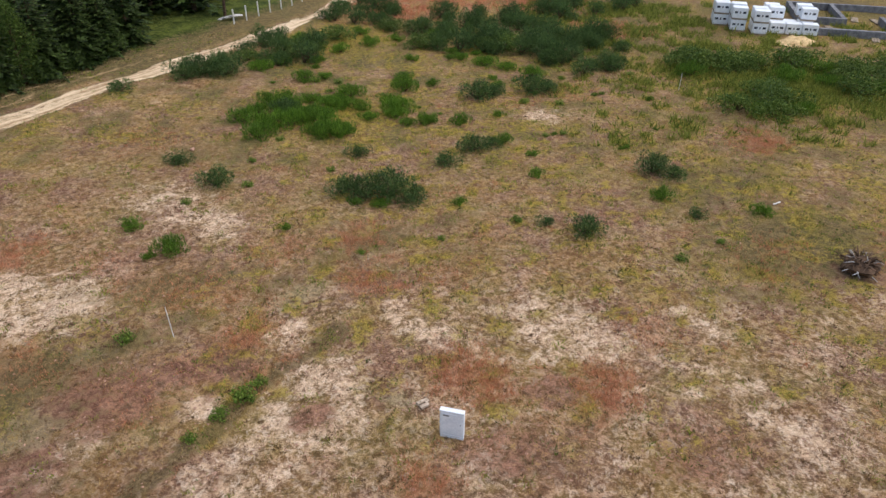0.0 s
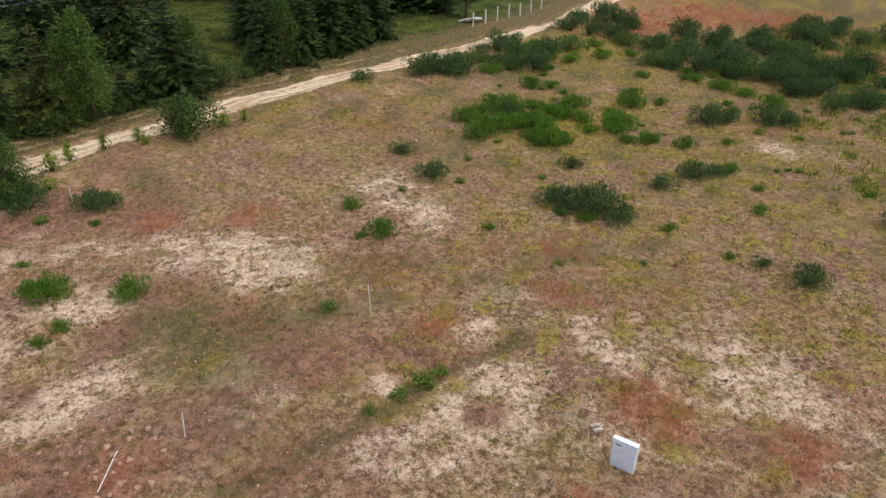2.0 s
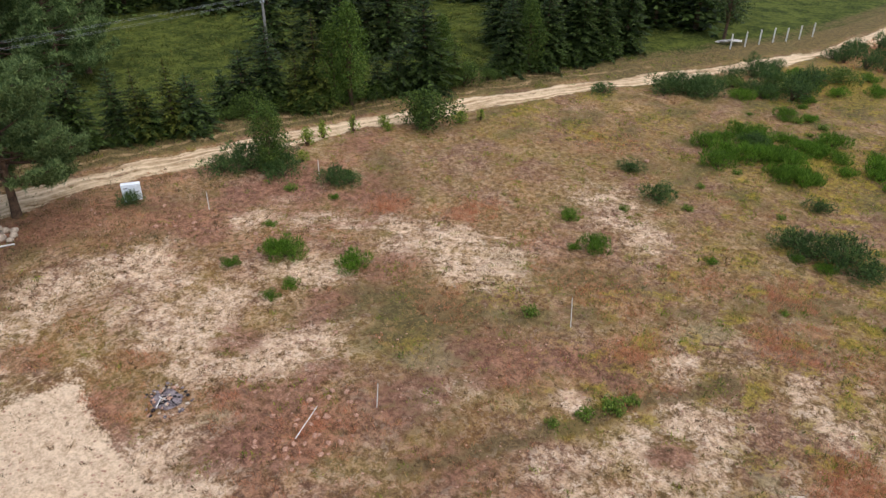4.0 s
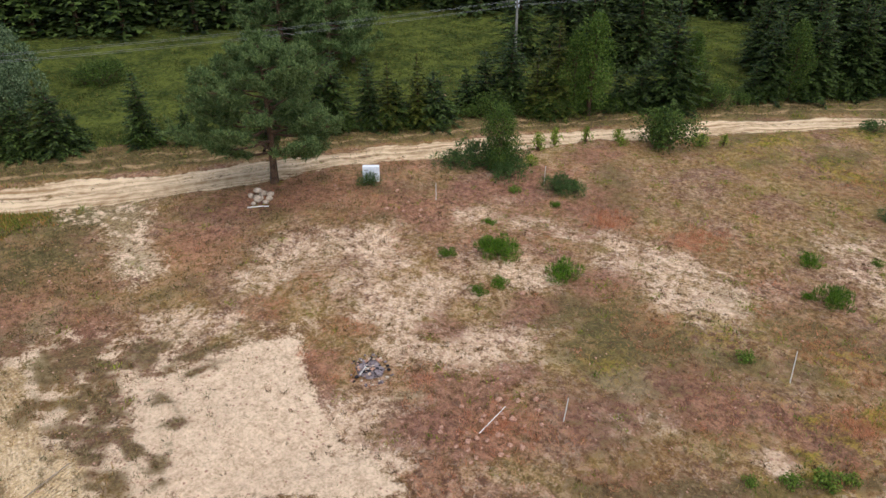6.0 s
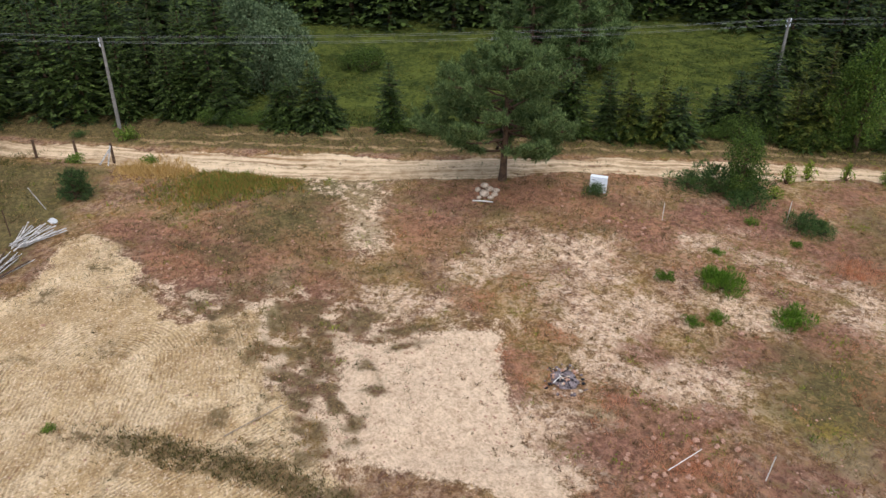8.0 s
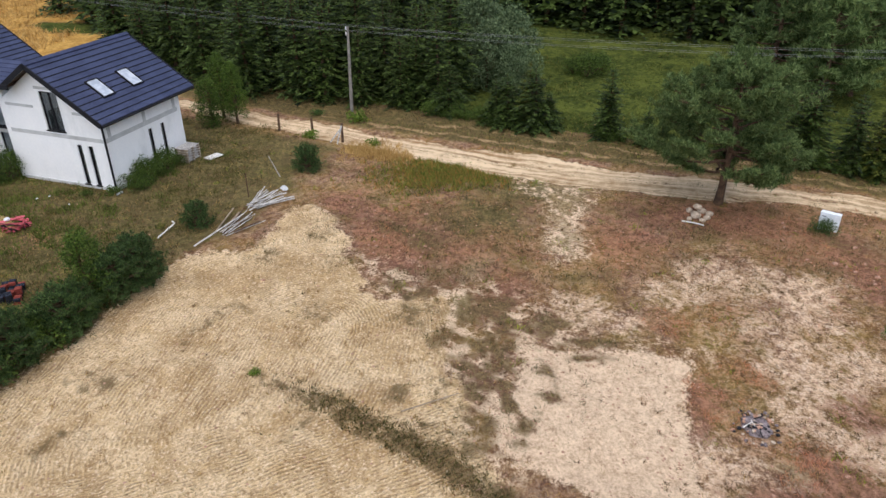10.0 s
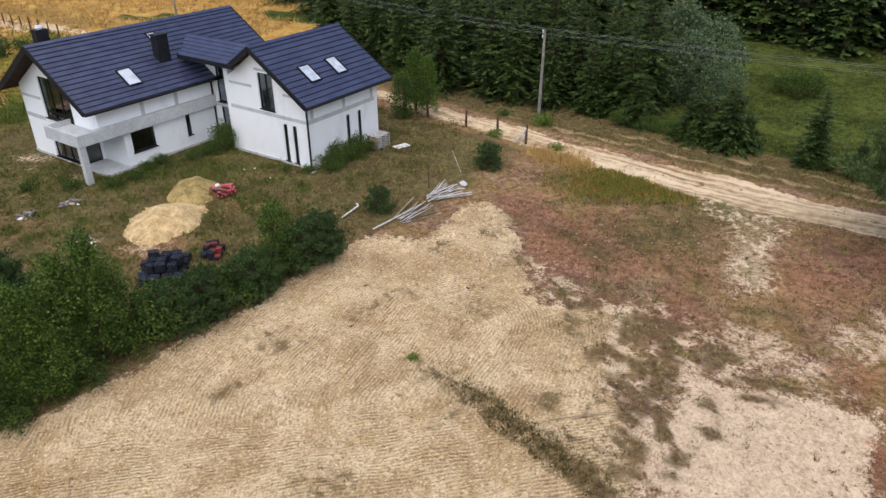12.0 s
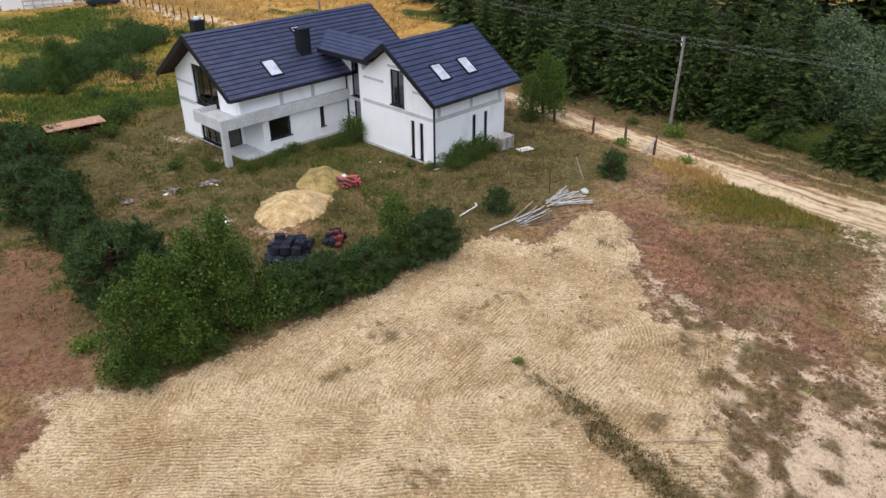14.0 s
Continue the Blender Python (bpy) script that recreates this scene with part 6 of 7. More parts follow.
chimney = part("chimney", boxed((-1.75, -.95, 10.05, 10.6, 4.9, 6.75), bevel=.01), M_TRIM, house, "anthracite clad chimney")
part("cap", boxed((-1.8, -.9, 10.0, 10.65, 6.75, 6.83)), M_TRIM, chimney)
chimney = part("chimney", boxed((-7.0, -6.3, 13.2, 13.75, 6.2, 7.65), bevel=.01), M_TRIM, house, "anthracite clad chimney with a pale cowl")
part("cowl", boxed((-6.85, -6.45, 13.3, 13.65, 7.65, 7.85), bevel=.08), M_SHEET_WHITE, chimney)

# ---- things on the plot ----


def lump(bm, size, where, turn=0.0, rough=0.18, seed=0, detail=2):
    """A rounded uneven stone or clod."""
    r = bmesh.ops.create_icosphere(bm, subdivisions=detail, radius=1.0)
    for v in r["verts"]:
        v.co *= 1 + rough * noise.noise(v.co * 1.6 + Vector((seed * 3.1, seed * 1.7, 0)))
        v.co.z = max(v.co.z, -0.5)
    m = Matrix.Translation(where) @ Matrix.Rotation(turn, 4, "Z") @ Matrix.Diagonal((*size, 1))
    bmesh.ops.transform(bm, matrix=m, verts=r["verts"])
    return bm


def bar(bm, p, q, wide, thick, turn=0.0):
    """A board or pole from p to q."""
    p, q = Vector(p), Vector(q)
    m = Matrix.Translation((p + q) / 2) @ (q - p).to_track_quat("Z", "Y").to_matrix().to_4x4() @ Matrix.Rotation(turn, 4, "Z")
    box(bm, -wide / 2, wide / 2, -thick / 2, thick / 2, -(q - p).length / 2, (q - p).length / 2, m)
    return bm


def rod(p, q, r0, r1, sides=8):
    v, f = tube([p, (Vector(p) + Vector(q)) / 2, q], [r0, (r0 + r1) / 2, r1], sides)
    bm = bmesh.new()
    vs = [bm.verts.new(c) for c in v]
    for t3 in f:
        bm.faces.new([vs[i] for i in t3])
    return bm


def on_ground(x, y, turn=0.0, lift=0.0):
    return pose(x, y, spot_height(x, y) + lift, 0, 0, turn)


def cabinet(x, y, turn, label, wide=0.72, tall=1.05, deep=0.26):
    """A plastic cable cabinet on its foot."""
    ob = thing("cable_cabinet", on_ground(x, y, turn), label, "cabinet", "cable cabinets")
    part("foot", boxed((-wide / 2 + .01, wide / 2 - .01, -deep / 2 + .01, deep / 2 - .01, -.2, .12), bevel=.01), M_SHEET_WHITE, ob)
    part("body", boxed((-wide / 2, wide / 2, -deep / 2, deep / 2, .12, tall - .06), bevel=.012), M_SHEET_WHITE, ob)
    door = part("door", boxed((-wide / 2 + .03, wide / 2 - .03, -deep / 2 - .015, -deep / 2, .26, tall - .1), bevel=.004), M_SHEET_WHITE, ob)
    part("lock", boxed((wide / 2 - .11, wide / 2 - .07, -deep / 2 - .03, -deep / 2 - .015, tall * .55, tall * .62)), M_STEEL, door)
    part("print", boxed((-wide / 2 + .1, -wide / 2 + .28, -deep / 2 - .018, -deep / 2 - .015, tall - .2, tall - .16)), M_MARK, door, "dark unreadable print")
    part("lid", boxed((-wide / 2 - .006, wide / 2 + .006, -deep / 2 - .02, deep / 2 + .006, tall - .06, tall), bevel=.012), M_SHEET_WHITE, ob)
    return ob


cabinet(0.32, 15.55, -15, "white plastic cable cabinet standing on dry grass", .73, 1.08, .15)
cabinet(-31.9, 16.1, 57, "white plastic cable cabinet behind a green weed", .88, .9, .3)
ob = thing("paving_block", on_ground(-.56, 16.9, 35), "pale broken paving block lying in the grass", "block")
part("arm", boxed((-.2, .2, .03, .16, .0, .09), bevel=.012), M_STONE, ob)
part("arm", boxed((-.2, .12, -.16, -.03, .0, .09), bevel=.012), M_STONE, ob)
part("bridge", boxed((.05, .2, -.03, .03, .0, .09)), M_STONE, ob)

for x, y, tall, lean_x, lean_y in ((-9.53, 20.22, 1.25, -.12, .10), (-12.28, 12.5, .95, .02, .1), (-28.1, 17.8, .95, .0, .0), (-26.5, 23.6, 1.15, .0, .02), (16.0, 47.8, 1.2, .05, 0.)):
    ob = thing("survey_stake", on_ground(x, y), "thin whitewashed survey stake driven into the ground", "stake", "survey stakes")
    part("rod", rod((0, 0, -.15), (lean_x, lean_y, tall), .018, .014), M_STAKE, ob)
    part("tip", rod((lean_x, lean_y, tall), (lean_x * 1.05, lean_y * 1.05, tall + .06), .018, .012), M_WOOD, ob)
ob = thing("fallen_stake", on_ground(-13.4, 10.55), "whitewashed stake lying aslant on the ground", "stake")
part("rod", rod((.16, -.62, .06), (-.16, .62, .3), .015, .012), M_STAKE, ob)
ob = thing("bleached_pole", on_ground(-18.3, -1.8), "thin bleached pole lying across the dry grass", "pole")
part("pole", rod((.5, -.92, .05), (-.5, .92, .08), .022, .016, 6), M_WOOD, ob)
ob = thing("white_strip", on_ground(16.15, 31.05, 30), "short white strip lying in the grass", "strip")
part("strip", boxed((-.25, .25, -.04, .04, .02, .06), bevel=.008), M_STAKE, ob)

# the old fireplace
ob = thing("fire_site", on_ground(-17.95, 8.62), "burnt-out fire with grey ash, stones and charred bits", "fireplace")
part("ash", lump(bmesh.new(), (.52, .4, .12), (0, 0, .04), .4, .5, 3, 3), M_ASH, ob, smooth_shade=True)
bits = np.random.default_rng(9)
for i in range(80):
    a, r = bits.uniform(0, 6.28), bits.uniform(.05, .95)
    s = bits.uniform(.03, .10)
    part("stone", lump(bmesh.new(), (s, s * .8, s * .6), (math.cos(a) * r, math.sin(a) * r * .85, .17 - .16 * r), a, .35, i, 1), (M_ASH, M_TRIM, M_STONE, M_CLOD)[i % 4], ob)
for i in range(7):
    a, r = bits.uniform(0, 6.28), bits.uniform(.1, .5)
    way, mid = Vector((math.cos(a * 3), math.sin(a * 3), .1)) * .2, Vector((math.cos(a) * r, math.sin(a) * r, .17))
    part("charred_stick", rod(mid - way, mid + way, .02, .014, 6), M_STAKE if i % 4 == 0 else M_TRIM, ob)

# boulders under the pine
for i, (x, y, s) in enumerate(((-33.1, 10.2, .3), (-33.5, 10.6, .24), (-32.9, 10.7, .2), (-33.6, 10.0, .2), (-32.6, 10.4, .17), (-33.2, 10.9, .2), (-32.7, 9.8, .15), (-33.35, 10.3, .22))):
    up = .38 if i == 7 else .08
    ob = thing("boulder", on_ground(x, y), "pale rounded field stone heaped beneath the pine", "stone", "stones under the pine")
    part("stone", lump(bmesh.new(), (s, s * .85, s * .75), (0, 0, up), i, .2, i, 2), M_STONE, ob, smooth_shade=True)
for a, b in (((-32.5, 9.4), (-32.1, 10.1)), ((-32.3, 9.9), (-31.9, 10.3))):
    ob = thing("stick", on_ground(*a), "pale bare stick lying beside the stones", "stick", "sticks")
    part("wood", rod((0, 0, .05), (b[0] - a[0], b[1] - a[1], .12), .04, .03, 6), M_STAKE, ob)
for i, (x, y, s) in enumerate(((-28.6, 15.2, .2), (-27.6, 16.6, .17), (-28.9, 14.1, .14), (-27.0, 16.2, .16), (-26.6, 17.9, .18), (-30.6, 13.6, .12), (-24.4, 17.6, .18), (-22.9, 16.6, .2), (-14.2, 11.4, .2), (-13.8, 11.9, .17), (-13.2, 11.2, .18),
                              (-13.5, 12.4, .15), (-12.9, 10.4, .16), (-14.6, 10.2, .14), (-18.9, 16.1, .16), (-13.2, 9.5, .17), (-14.0, 9.0, .15), (-12.5, 11.8, .15), (-16.2, 14.6, .13), (-12.4, 33.9, .2), (-13.9, 36.8, .22))):
    ob = thing("field_stone", on_ground(x, y), "pinkish field stone half sunk in the soil", "stone", "loose field stones")
    part("stone", lump(bmesh.new(), (s * .65, s * .55, s * .4), (0, 0, s * .18), i, .5, i + 20, 2), M_CLOD, ob)
clods = np.random.default_rng(31)
for i in range(70):
    x, y = (-12.9 + clods.normal(0, 1.1), 10.4 + clods.normal(0, 1.0)) if i < 30 else (-29.5 + clods.normal(0, 2.2), -4.0 + clods.normal(0, 3.0)) if i < 54 else (-27.5 + clods.normal(0, 3), 15.5 + clods.normal(0, 1.8))
    s = clods.uniform(.07, .16)
    ob = thing("field_stone", on_ground(x, y), "pinkish field stone half sunk in the soil", "stone", "loose field stones")
    part("stone", lump(bmesh.new(), (s * .65, s * .5, s * .38), (0, 0, s * .16), i, .5, i + 50, 2), M_CLOD, ob)

# heaps of old timber
for cx, cy, boards, way, fan, long in ((-33.2, -11.7, 15, 152, 34, 2.6), (-30.6, -12.4, 13, 160, 20, 2.6)):
    timber = np.random.default_rng(int(-cx * 10))
    ob = thing("timber_heap", on_ground(cx, cy), "heap of silvery weathered boards and poles on the ground", "timber", "timber heaps")
    for i in range(boards):
        lean = timber.uniform(-fan, fan)
        a = radians(way + lean)
        off = lean / fan * .7 + timber.uniform(-.5, .5)
        mid = Vector((-math.sin(radians(way)) * off * .8, math.cos(radians(way)) * off * .8, .06 + .016 * i))
        half = Vector((math.cos(a), math.sin(a), timber.uniform(-.03, .06))) * long * timber.uniform(.55, 1.0) * .5
        if i % 3:
            part("board", bar(bmesh.new(), mid - half, mid + half, timber.uniform(.05, .10), .025), M_SILVER if cx < -32 or i % 4 == 1 else M_WOOD if i % 2 else M_BARK, ob)
        else:
            part("pole", rod(mid - half, mid + half, .026, .018, 6), M_SILVER, ob)
ob = thing("long_pole", on_ground(-29.7, -12.9), "long pale pole lying against the timber heap", "pole")
part("pole", rod((1.5, -.7, .06), (-1.5, .7, .3), .045, .032), M_SILVER, ob)
ob = thing("concrete_lump", on_ground(-35.0, -11.2), "pale lump of old concrete in the grass", "concrete")
part("lump", lump(bmesh.new(), (.34, .2, .09), (0, 0, .04), .6, .4, 5, 2), M_CONCRETE, ob)
ob = thing("iron_post", on_ground(-33.98, -12.86), "thin rusty post standing beside the timber", "post")
part("post", rod((0, 0, -.2), (.02, 0, 1.35), .035, .03), M_BARK, ob)
ob = thing("leaning_stick", on_ground(-36.8, -11.9), "bleached stick leaning in the grass", "stick")
part("stick", rod((0, 0, -.1), (.05, -.55, 1.25), .03, .02), M_SILVER, ob)
ob = thing("white_pipe", on_ground(-29.6, -15.5), "white plastic pipe lying by the shrubs", "pipe")
part("tube", rod((.65, -.15, .06), (-.65, .15, .18), .04, .04, 10), M_STAKE, ob)
part("elbow", rod((-.65, .15, .18), (-.85, -.05, .18), .04, .04, 10), M_STAKE, ob)

# fence posts along the track
for x, y, tall, lean_y in ((-44.8, -14.2, 1.15, .03), (-44.2, -11.8, 1.1, -.02), (-42.8, -9.55, 1.25, .02)):
    ob = thing("fence_post", on_ground(x, y), "dark weathered wooden fence post beside the track", "post", "fence posts by the track")
    part("post", rod((0, 0, -.3), (0, lean_y, tall), .09, .075), M_BARK, ob)
    if tall > 1.2:
        part("brace", rod((.0, .05, 1.05), (.25, -.75, .05), .05, .045), M_SILVER, ob, "bleached brace")
        part("brace", rod((.05, .0, 1.1), (.55, -.25, .05), .05, .045), M_SILVER, ob, "bleached brace")

# sand heaps and building stuff before the house


def heap(x, y, rx, ry, tall, seed, label, material):
    bm = bmesh.new()
    grid = 26
    rows = []
    for i in range(grid + 1):
        for j in range(grid + 1):
            px, py = (i / grid * 2 - 1) * 1.25, (j / grid * 2 - 1) * 1.25
            d = math.hypot(px, py) * (1 + .22 * noise.noise(Vector((px * 1.3, py * 1.3, seed))))
            h = tall * min(1.0, 1.5 * max(0.0, 1 - d)) ** 1.1 * (1 + .3 * noise.noise(Vector((px * 2.6, py * 2.6, seed + 4)))) + .05 * noise.noise(Vector((px * 9, py * 9, seed)))
            rows.append(bm.verts.new((px * rx, py * ry, h - .06 - .25 * max(0, d - 1))))
    for i in range(grid):
        for j in range(grid):
            k = i * (grid + 1) + j
            bm.faces.new((rows[k], rows[k + grid + 1], rows[k + grid + 2], rows[k + 1]))
    ob = thing("sand_heap", on_ground(x, y, 30), label, "heap", "sand heaps")
    part("sand", bm, material, ob, smooth_shade=True)


heap(-25.6, -23.7, 2.5, 1.9, .72, 2.0, "heap of yellow building sand before the house", M_DIRTSAND)
heap(-29.4, -24.8, 2.0, 1.5, .72, 7.0, "heap of earth and sand overgrown with weeds", M_EARTH)
for x, y, size in ((-28.6, -24.0, .7), (-29.0, -23.6, .55), (-28.2, -24.5, .5), (-30.4, -25.6, .5)):
    plant("weed", WEEDS[0], x, y, "leafy weed growing on the earth heap", "shrub", "weeds", size, squash=1.6)
packs = np.random.default_rng(12)
for i in range(29):
    up = .40 if i >= 20 else 0.0
    u, w = ((i % 5 - 2) * .47, (i // 5 - 1.5) * .47) if i < 20 else ((i % 3 - 1) * .52, ((i - 20) // 3 - 1) * .52)
    u, w = u + packs.uniform(-.07, .07), w + packs.uniform(-.07, .07)
    x, y = -21.6 + u * .87 - w * .5, -20.6 + u * .5 + w * .87
    s = packs.uniform(.8, 1.0)
    ob = thing("wrapped_pack", pose(x, y, spot_height(x, y) + up, packs.uniform(-7, 7), packs.uniform(-7, 7), 30 + packs.uniform(-18, 18)), "black foil-wrapped pack of building material on a loose pile", "pack", "black wrapped packs")
    part("pack", boxed((-.25 * s, .25 * s, -.25 * s, .25 * s, 0, .42 * s), bevel=.03), M_BLACKWRAP, ob)
    part("band", boxed((-.253 * s, .253 * s, -.02, .02, -.003, .423 * s)), M_TRIM, ob)
for i in range(9):
    x, y = -24.0 + (i % 3) * .48 - .3, -19.5 - (i // 3) * .36 + .2 * (i % 3)
    ob = thing("brick_stack", on_ground(x, y, 28 + packs.uniform(-12, 12)), "small stack of red and dark bricks", "bricks", "brick stacks")
    for k in range(2 + i % 2):
        for j in range(3):
            part("brick", boxed((-.19 + j * .13, -.07 + j * .13, -.13, .13, k * .13, k * .13 + .12), bevel=.008), M_BRICK if (i * 2 + k + j) % 5 < 2 else M_BLACKWRAP, ob)
for x, y, s, seed in ((-24.2, -31.2, .55, 1), (-26.0, -30.2, .6, 2), (-22.7, -26.2, .5, 3), (-21.9, -31.9, .35, 4)):
    ob = thing("rubble", on_ground(x, y), "flat grey heap of rubble in the rank grass", "rubble", "rubble in the yard")
    for i in range(9):
        a, r = 2.4 * i + seed, s * math.sqrt(i / 9)
        part("stone", lump(bmesh.new(), (.2 * s + .05, .15 * s + .04, .05 * s + .03), (math.cos(a) * r, math.sin(a) * r * .7, .05), a, .35, i + 9 * seed, 1), (M_BLOCK, M_STONE, M_ASH, M_ASH)[i % 4], ob)
ob = thing("red_rubble", on_ground(-29.6, -23.1), "tangle of red plastic mesh and rubble", "rubble")
for i in range(26):
    a = packs.uniform(0, 6.28)
    part("scrap", bar(bmesh.new(), (math.cos(a) * .6, math.sin(a) * .7, .08 + .016 * i), (math.cos(a + 2) * .8, math.sin(a + 2) * .7, .08 + .012 * i), .10, .02, a), M_RED_SCRAP if i % 4 else M_TRIM, ob)
part("white_scrap", lump(bmesh.new(), (.16, .13, .1), (.1, -.2, .55), 0, .3, 2, 2), M_FOIL, ob)
ob = thing("pallet_stack", on_ground(-38.9, -18.0, 165), "stack of grey wooden pallets by the house wall", "pallets")
for k in range(6):
    for j in range(6):
        part("slat", boxed((-.6, .6, -.4 + j * .145, -.4 + j * .145 + .1, k * .145 + .115, k * .145 + .14)), M_SILVER, ob)
    for j in range(3):
        part("bearer", boxed((-.6 + j * .55, -.6 + j * .55 + .1, -.4, .425, k * .145, k * .145 + .114)), M_WOOD, ob)
ob = thing("board_sheet", on_ground(-39.4, -16.7, 150), "pale board lying beside the pallets", "board")
part("board", boxed((-.5, .5, -.3, .3, .04, .08), bevel=.006), M_STAKE, ob)
for i, (x, y, s) in enumerate(((-23.6, -31.0, .22), (-22.6, -25.6, .22), (-33.0, -24.0, .12), (-33.3, -23.5, .12), (-32.4, -21.9, .1), (-26.0, -29.6, .16))):
    ob = thing("white_litter", on_ground(x, y), "crumpled white foil lying in the grass", "litter", "white litter")
    part("foil", lump(bmesh.new(), (s * .6, s * .45, s * .22), (0, 0, s * .2), i, .8, i, 2), M_FOIL, ob)
ob = thing("shed", on_ground(-27.4, -43.6, 158), "low open shed with a rusty brown sheet roof", "shed")
part("roof", boxed((-1.8, 1.8, -.75, .8, .92, .98)), M_RUST, ob)
part("back_wall", boxed((-1.7, 1.7, .72, .77, 0, .92)), M_SOFFIT, ob)
for x in (-1.7, 0, 1.6):
    for y in (-.6, .6):
        part("post", boxed((x, x + .1, y, y + .1, -.2, .92)), M_BARK, ob)
for i in range(14):
    part("firewood", boxed((-1.6 + i * .22, -1.4 + i * .22, -.3, .55, .02 + .02 * (i % 3), .55 + .08 * (i % 4)), bevel=.03), M_BARK, ob)
# plants hugging the house
for x, y, k, s in ((-35.5, -26.9, 0, .8), (-35.0, -19.4, 1, .8), (-35.8, -19.2, 0, .62), (-36.6, -19.0, 1, .75), (-37.4, -18.7, 0, .6), (-34.6, -19.0, 1, .55), (-36.8, -27.2, 1, .4), (-35.0, -27.4, 1, .45), (-39.4, -28.6, 1, .35), (-38.4, -28.3, 1, .4), (-33.9, -20.2, 1, .4), (-33.6, -21.6, 1, .3), (-38.2, -18.5, 1, .6), (-33.4, -27.9, 1, .5), (-34.4, -27.5, 1, .6), (-32.2, -29.2, 1, .55), (-31.2, -29.4, 1, .45),
                   (-27.6, -31.6, 1, .5), (-28.6, -29.6, 1, .5), (-29.8, -29.0, 1, .5), (-26.6, -33.6, 1, .5)):
    plant("shrub", THICKETS[k], x, y, "dark green shrub growing against the house", "shrub", "shrubs by the house", s, squash=1.25 if k == 0 else .9)

# ---- power line ----
POLES = [(-43.3, 34.6, 5.9), (-48.95, -10.1, 5.9), (-70.0, -57.0, 6.4)]
for x, y, tall in POLES:
    ob = thing("power_pole", on_ground(x, y), "grey concrete power pole with bare wires", "pole", "power poles")
    part("shaft", rod((0, 0, -.5), (.02, .1 if y < 0 else 0, tall), .13, .085, 10), M_POLE, ob)
    for k in range(4):
        part("insulator", rod((-.16 if k % 2 else .16, 0, tall - .12 - .17 * k), (-.2 if k % 2 else .2, 0, tall + .02 - .17 * k), .04, .03, 8), M_SHEET_WHITE, ob, "pale insulator")
    for low in (.2, .54):
        part("bracket", boxed((-.22, .22, -.03, .03, tall - low, tall - low + .06)), M_STEEL, ob)
SPANS = [((-28, 110, 7.0), POLES[0]), (POLES[0], POLES[1]), (POLES[1], POLES[2])]
for (ax, ay, az), (bx, by, bz) in SPANS:
    for k in range(4):
        side = -.2 if k % 2 else .2
        s = np.linspace(0, 1, 25)
        line = np.stack([ax + (bx - ax) * s + side, ay + (by - ay) * s, az + (bz - az) * s + .02 - .17 * k - (1.5 + .1 * k) * s * (1 - s)], 1)
        v, f = tube(line, np.full(25, .0055), 4)
        tagged(new("overhead_wire", mesh_of("overhead_wire", v, f, M_WIRE)), "thin bare overhead wire between the poles", "wire", "overhead wires")

# ---- the north: white fence, tree with junk, stump, building site ----
for i in range(7):
    x, y = -18.5 + i * .72, 64.2 + i * 1.58
    ob = thing("white_post", on_ground(x, y), "white concrete fence post beside the far track", "post", "white fence posts")
    part("post", boxed((-.05, .05, -.05, .05, -.2, 1.2), bevel=.01), M_STAKE, ob)
    part("cap", boxed((-.055, .055, -.055, .055, 1.2, 1.23)), M_STAKE, ob)
plant("birch_tree", leaf_tree_meshes(6.5, 2.2, 35, M_NEEDLE, 5000, .3), -20.2, 67.5, "dark leafy tree beside the far track", "tree")
ob = thing("junk_pile", on_ground(-19.2, 65.6), "grey boards and scrap beneath the tree", "scrap")
for i in range(8):
    part("board", bar(bmesh.new(), (-1 + .2 * i, -.4, .1 + .05 * i), (.3 + .1 * i, .5, .3), .2, .05, i), M_SILVER, ob)
ob = thing("root_stump", on_ground(17.1, 25.0), "grubbed-out stump with dark tangled roots", "stump")
roots = np.random.default_rng(4)
part("core", lump(bmesh.new(), (.72, .66, .46), (0, 0, .2), 0, .5, 8, 3), M_BARK, ob)
for i in range(90):
    a, e = roots.uniform(0, 6.28), roots.uniform(-.1, 1.1)
    d = Vector((math.cos(a) * math.cos(e), math.sin(a) * math.cos(e), math.sin(e)))
    v, f = tube([d * .25 + Vector((0, 0, .2)), d * .65 + Vector((roots.normal(0, .08), roots.normal(0, .08), .22)), d * roots.uniform(.7, 1.0) + Vector((roots.normal(0, .15), roots.normal(0, .15), .1))], [.04, .024, .008], 5)
    sub("root", mesh_of("root", v, f, M_SILVER if i % 6 == 0 else M_BARK), ob)


def block_pack(x, y, z, turn, wide=1.25, deep=1.0, tall=1.0):
    ob = thing("block_pack", pose(x, y, spot_height(x, y) + z, 0, 0, turn), "foil-wrapped white pack of aerated concrete blocks on a pallet", "blocks", "packs of white blocks")
    part("wrapping", boxed((-wide / 2, wide / 2, -deep / 2, deep / 2, .13, tall), bevel=.03), M_FOIL, ob)
    part("pallet", boxed((-wide / 2, wide / 2, -deep / 2, -deep / 2 + .1, 0, .128), (-wide / 2, wide / 2, deep / 2 - .1, deep / 2, 0, .128), (-wide / 2, wide / 2, -.05, .05, 0, .128)), M_WOOD, ob)
    for px, half in ((-.34, .13), (0.0, .05), (.34, .13)):
        part("mark", boxed((px - half, px + half, -deep / 2 - .004, -deep / 2, tall * .53, tall * .70)), M_MARK, ob, "dark printed bar")


